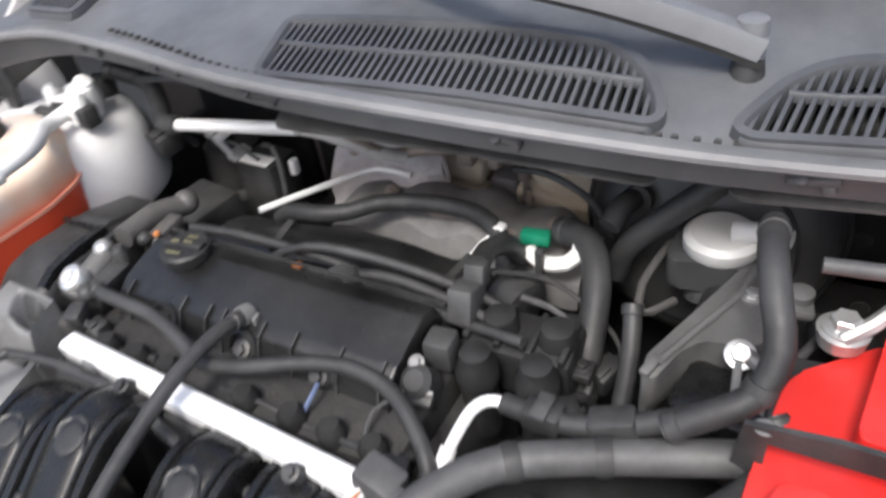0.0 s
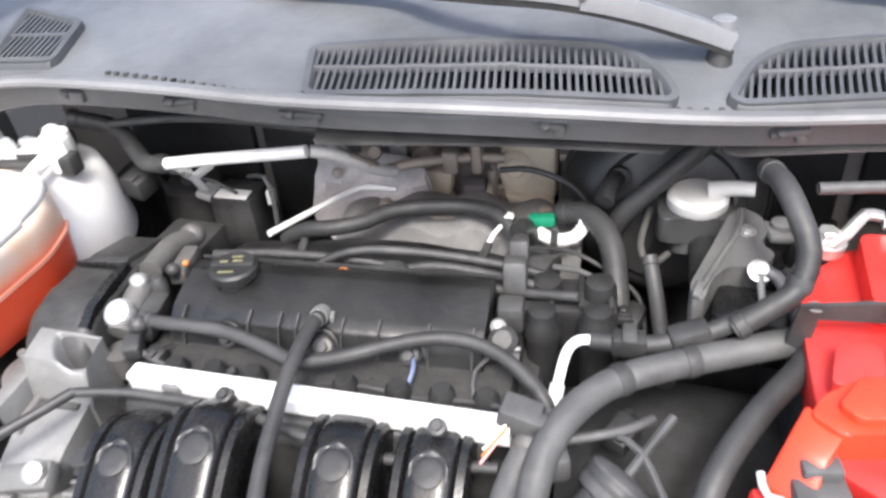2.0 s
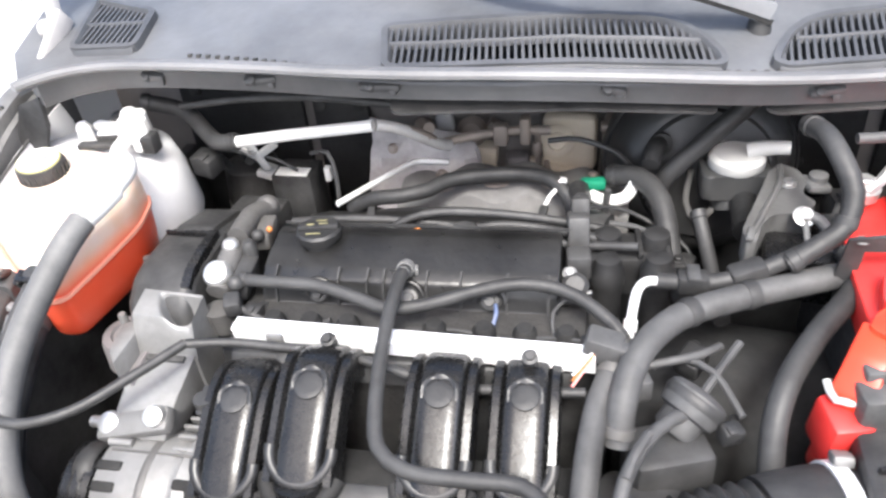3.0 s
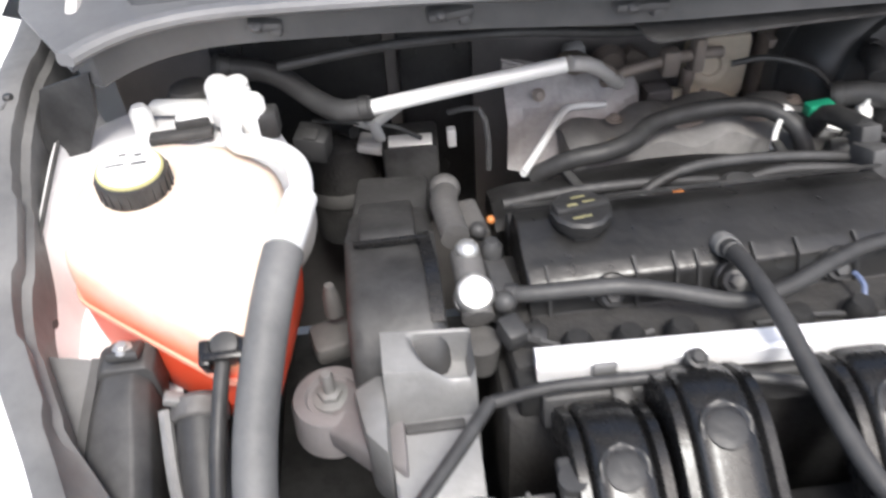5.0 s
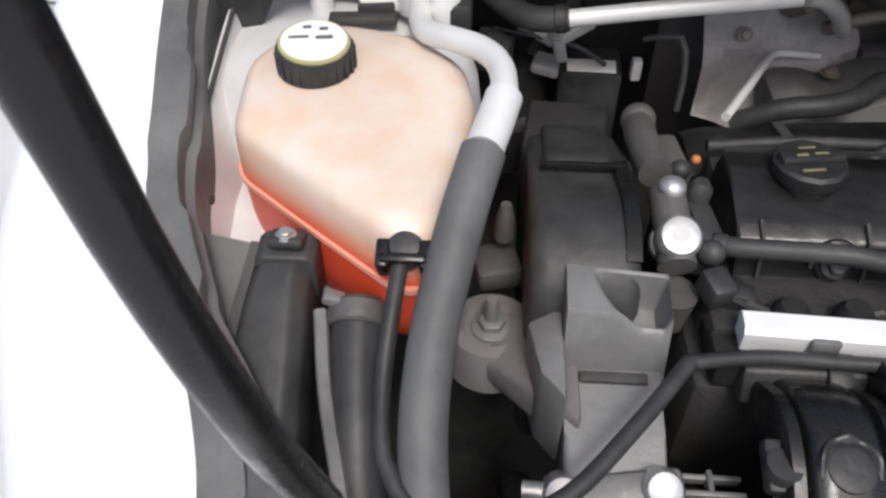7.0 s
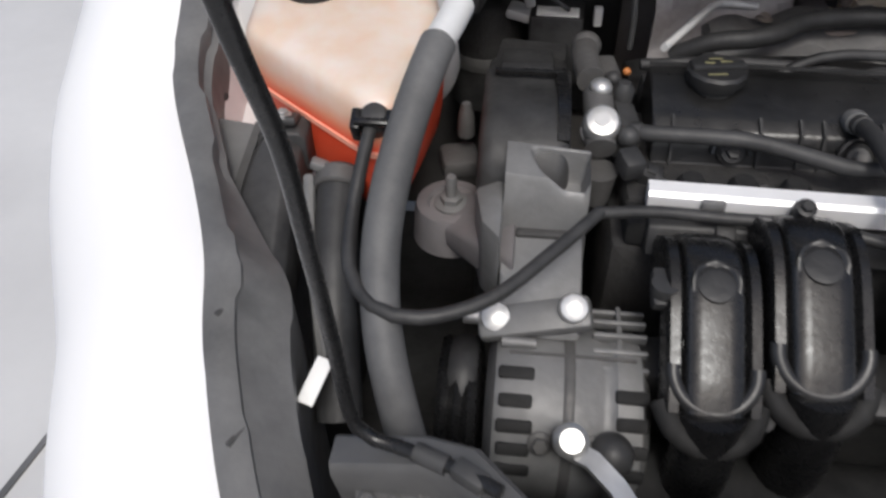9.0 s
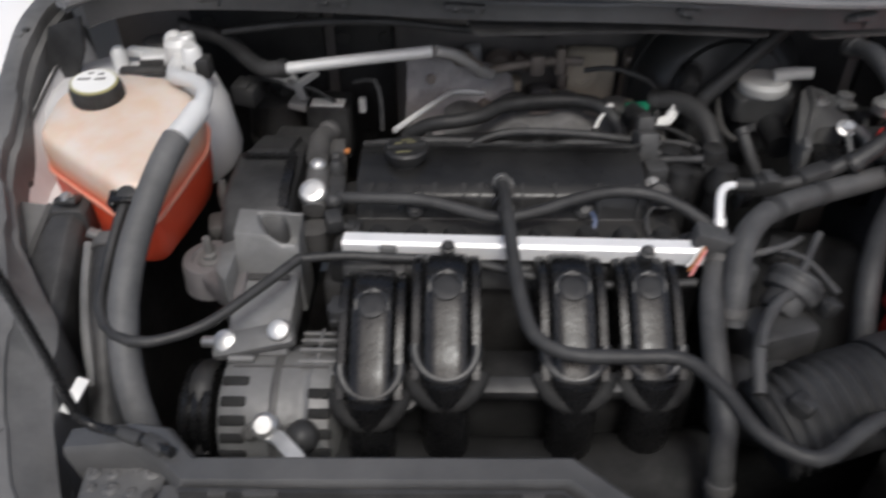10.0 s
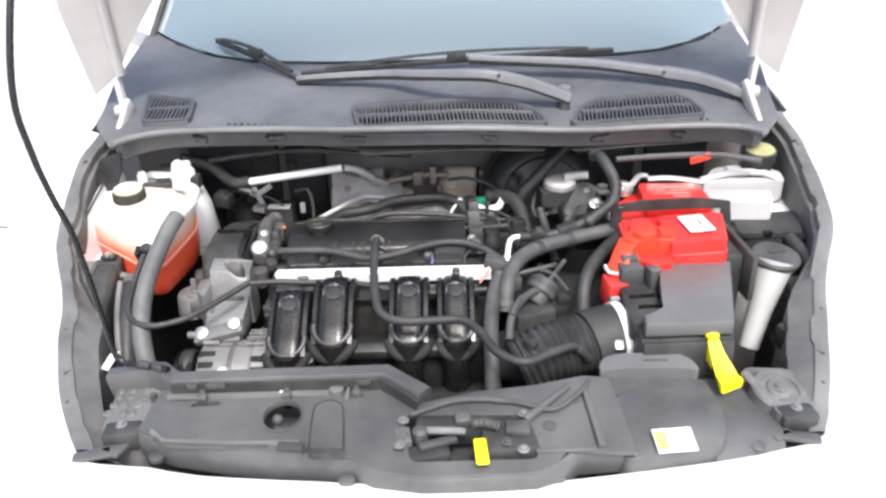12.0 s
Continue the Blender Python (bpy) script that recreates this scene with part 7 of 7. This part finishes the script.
part("sensor_wire_plug", box((0.304, -0.022, 0.826), (0.016, 0.012, 0.010), (0, 0, 8), 0.003), RED, air)
for x, y in ((0.318, -0.10), (0.325, -0.13)):
    part("rib", box((x, y, 0.797), (0.05, 0.004, 0.006), (0, 0, 6), 0.001), SATIN, air)
part("side_port", lathe([(0.022, -0.01), (0.024, 0.0), (0.018, 0.012)], (0.315, -0.206, 0.73), (0, -1, 0.1), 18), BLACK, air)

ih = thing("intake_hose", (0.2, -0.13, 0.70), "black ribbed rubber intake hose with a bright clamp", "intake hose")
part("ribbed_tube", tube([(0.285, -0.112, 0.728), (0.240, -0.120, 0.728), (0.20, -0.130, 0.726), (0.160, -0.142, 0.720), (0.12, -0.152, 0.705)], 0.046, 28, wave=0.0026, pitch=0.011), RUBBER, ih)
part("cuff", tube([(0.298, -0.110, 0.729), (0.262, -0.115, 0.728), (0.228, -0.125, 0.724)], 0.0545, 28), RUBBER, ih)
part("clamp", tube([(0.284, -0.111, 0.729), (0.272, -0.113, 0.7285)], 0.0570, 32, smooth=False), RAIL, ih, "bright hose clamp")
part("clamp_screw", box((0.276, -0.080, 0.780), (0.016, 0.018, 0.010), (-30, 0, 0), 0.003), ALU, ih)
part("clamp_lug", box((0.268, -0.165, 0.75), (0.014, 0.016, 0.012), (40, 0, 0), 0.003), SILVER, ih)

thr = thing("throttle_linkage", (0.14, -0.06, 0.72), "dark throttle body with cables and a grey connector", "throttle body")
part("body", merge(lathe([(0.04, -0.04), (0.045, 0), (0.04, 0.04)], (0.135, -0.10, 0.69), (0.8, -0.4, 0.2), 24), box((0.15, -0.06, 0.735), (0.07, 0.05, 0.05), (0, 0, 18), 0.008)), BLACK, thr)
part("valve", merge(lathe([(0.016, -0.030), (0.019, -0.026), (0.019, -0.012), (0.025, -0.010), (0.027, -0.004), (0.027, 0.010), (0.022, 0.014), (0.010, 0.016)], (0.170, -0.030, 0.774), (0.55, 0.55, 0.55), 26)), HOSEGREY, thr, "round grey valve")
part("valve_band", lathe([(0.0272, -0.001), (0.0282, 0.002), (0.0282, 0.006), (0.0272, 0.008)], (0.170, -0.030, 0.774), (0.55, 0.55, 0.55), 26), BLACK, thr)
part("loop_hose", tube([(0.172, -0.040, 0.778), (0.150, -0.055, 0.782), (0.128, -0.082, 0.780), (0.112, -0.115, 0.772), (0.106, -0.150, 0.755)], 0.0062, 10), HOSEGREY, thr, "thin grey looped hose")
part("shiny_wrap", tube([(0.132, -0.074, 0.785), (0.120, -0.096, 0.783), (0.113, -0.115, 0.777)], 0.0045, 8), HOSEGREY, thr)
part("stay", tube([(0.180, -0.02, 0.78), (0.200, 0.012, 0.786), (0.215, 0.035, 0.79)], 0.004, 8), HOSEGREY, thr)
part("plug", box((0.120, -0.012, 0.778), (0.03, 0.03, 0.026), (0, 0, 18), 0.005), HOSEGREY, thr)

# ---- right wing: fluids, fuse box ----
washer = thing("washer_filler", (0.55, -0.02, 0.70), "pale translucent washer filler neck with a grey cap", "washer filler")
part("neck", lathe([(0.016, -0.15), (0.020, -0.08), (0.030, -0.015), (0.036, 0.0)], (0.556, 0.004, 0.795), (0.28, 0.35, 0.9), 24), PALEGREY, washer)
part("cap", merge(lathe([(0.038, -0.004), (0.040, 0.004), (0.036, 0.010), (0.014, 0.012)], (0.558, 0.008, 0.797), (0.05, -0.1, 0.99), 28), box((0.56, 0.012, 0.810), (0.03, 0.012, 0.004), (0, 0, 20), 0.001)), HOSEGREY, washer)
fuse = thing("fuse_box", (0.60, 0.14, 0.72), "black flat fuse box lid by the wing", "fuse box")
part("box", box((0.605, 0.14, 0.755), (0.12, 0.085, 0.08), (0, 4, -3), 0.006), BLACK, fuse)
part("lid", prism(rounded([(0.540, 0.178), (0.668, 0.186), (0.640, 0.094), (0.534, 0.096)], 0.008), 0.793, 0.802, 0.003), BLACK, fuse)
part("latch", box((0.58, 0.098, 0.80), (0.016, 0.010, 0.012), (0, 0, 0), 0.002), SATIN, fuse)
dev = thing("pale_control_unit", (0.56, 0.19, 0.80), "pale grey control unit with white label", "control unit")
part("unit", prism(rounded([(0.500, 0.222), (0.622, 0.212), (0.606, 0.150), (0.500, 0.158)], 0.008), 0.80, 0.836, 0.004), PALEGREY, dev)
part("cover", prism(rounded([(0.545, 0.305), (0.60, 0.315), (0.665, 0.28), (0.655, 0.225), (0.50, 0.232)], 0.012), 0.805, 0.846, 0.006), PALEGREY, dev)
part("clip", merge(box((0.575, 0.275, 0.85), (0.03, 0.024, 0.016), (0, 0, 10), 0.004), tube([(0.50, 0.24, 0.846), (0.56, 0.25, 0.856), (0.62, 0.245, 0.856), (0.645, 0.23, 0.846)], 0.007, 8)), PALEGREY, dev)
fluid = thing("fluid_cap", (0.622, 0.262, 0.83), "black filler cap with a pale yellow top", "filler cap")
part("body", lathe([(0.026, -0.06), (0.028, -0.012), (0.031, -0.010), (0.031, 0.008), (0.028, 0.010)], (0.616, 0.268, 0.886), (0, -0.15, 0.99), 28), BLACK, fluid)
part("disc", lathe([(0.027, 0.010), (0.026, 0.0125), (0.01, 0.013)], (0.616, 0.268, 0.886), (0, -0.15, 0.99), 28), CAPTOP, fluid, "pale yellow cap top")
single("orange_tag", (0.51, 0.235, 0.90), box((0.488, 0.222, 0.898), (0.038, 0.006, 0.014), (0, -14, 4), 0.002), REDDARK, "orange clip under the scuttle lip", "clip")
single("wing_hose", (0.60, 0.0, 0.72), merge(tube([(0.62, 0.10, 0.79), (0.625, 0.02, 0.775), (0.60, -0.06, 0.75), (0.56, -0.14, 0.70)], 0.012, 12), box((0.60, -0.03, 0.752), (0.05, 0.06, 0.03), (10, 0, 12), 0.006), box((0.555, -0.12, 0.72), (0.05, 0.06, 0.04), (10, 0, 20), 0.008)), BLACK, "black hoses along the wing", "hose")
motor = thing("wing_cover", (0.467, -0.262, 0.737), "round dusty grey ringed cover beside the wing", "cover")
part("disc", lathe([(0.036, -0.03), (0.037, 0.0), (0.034, 0.004), (0.027, 0.004), (0.025, 0.001), (0.018, 0.001), (0.016, 0.004), (0.004, 0.005)], (0.467, -0.262, 0.737), (0.1, -0.2, 0.97), 28), GUTTER, motor)
part("nut", bolt((0.467, -0.262, 0.741), 0.007, 0.005), GUTTER, motor)
dip = thing("oil_dipstick", (0.42, -0.22, 0.72), "bright yellow plastic dipstick handle", "dipstick")
part("handle", merge(prism(rounded([(0.382, -0.202), (0.398, -0.200), (0.401, -0.216), (0.420, -0.258), (0.386, -0.268), (0.383, -0.226)], 0.005), 0.752, 0.758, 0.002, top=lambda x, y: 0.786 + 0.75 * (y + 0.200)), ball((0.390, -0.198, 0.787), 0.010, squash=0.7)), YELLOW, dip)


# ---- small wiring and brackets in the gaps of the bay ----
CLIPS = [((0.148, 0.245, 0.745), (0.028, 0.022, 0.030), 14), ((0.185, 0.215, 0.735), (0.020, 0.030, 0.026), -20), ((0.175, 0.145, 0.76), (0.024, 0.02, 0.02), 30), ((-0.27, 0.06, 0.772), (0.020, 0.018, 0.022), -12), ((0.085, 0.035, 0.775), (0.024, 0.018, 0.020), 10), ((0.20, -0.05, 0.765), (0.020, 0.016, 0.018), 25), ((0.175, 0.03, 0.77), (0.024, 0.03, 0.02), -30), ((0.345, 0.255, 0.80), (0.03, 0.026, 0.03), 12), ((-0.44, 0.33, 0.80), (0.034, 0.03, 0.03), -15), ((0.14, -0.16, 0.752), (0.026, 0.022, 0.02), 40)]
for at, s, r in CLIPS:
    clip = thing("wiring_plug", at, "small dark grey wiring plug in the engine bay", "connector", "wiring plugs")
    part("shell", box(at, s, (8, 6, r), 0.004), COIL, clip)
    part("locking_tab", box((at[0], at[1] - s[1] * 0.3, at[2] + s[2] * 0.5), (s[0] * 0.4, s[1] * 0.5, 0.004), (8, 6, r), 0.001), BLACK, clip)
    part("cable_boot", tube([(at[0], at[1] + s[1] * 0.45, at[2]), (at[0] + 0.006, at[1] + s[1] * 0.45 + 0.014, at[2] - 0.006), (at[0] + 0.010, at[1] + s[1] * 0.45 + 0.024, at[2] - 0.026)], 0.005, 8), BLACK, clip)
WIRES = [
    [(0.068, 0.24, 0.80), (0.11, 0.262, 0.785), (0.15, 0.262, 0.765), (0.19, 0.24, 0.745), (0.20, 0.20, 0.72)],
    [(0.10, 0.235, 0.782), (0.14, 0.232, 0.775), (0.175, 0.205, 0.75), (0.18, 0.16, 0.73)],
    [(-0.28, 0.055, 0.783), (-0.25, 0.048, 0.772), (-0.21, 0.046, 0.770), (-0.18, 0.050, 0.776)],
    [(-0.10, 0.048, 0.772), (-0.05, 0.046, 0.776), (0.0, 0.044, 0.770), (0.05, 0.040, 0.778), (0.09, 0.032, 0.782)],
    [(0.21, -0.04, 0.775), (0.19, 0.0, 0.785), (0.165, 0.02, 0.78), (0.14, 0.015, 0.772)],
    [(0.34, 0.24, 0.815), (0.325, 0.20, 0.81), (0.335, 0.165, 0.80), (0.345, 0.14, 0.78)],
    [(-0.44, 0.345, 0.815), (-0.40, 0.36, 0.80), (-0.36, 0.37, 0.785), (-0.33, 0.372, 0.765)],
    [(-0.30, 0.36, 0.80), (-0.27, 0.345, 0.81), (-0.262, 0.34, 0.78), (-0.262, 0.335, 0.74)],
    [(0.02, 0.40, 0.80), (0.06, 0.395, 0.805), (0.11, 0.385, 0.79), (0.14, 0.37, 0.76)],
]
for k, pts in enumerate(WIRES):
    single("loose_wire", pts[0], tube(pts, 0.0026 + 0.0006 * (k % 3), 8), HOSEGREY if k % 3 == 1 else BLACK, "thin dusty wire winding between the engine parts", "wire", "loose wires")
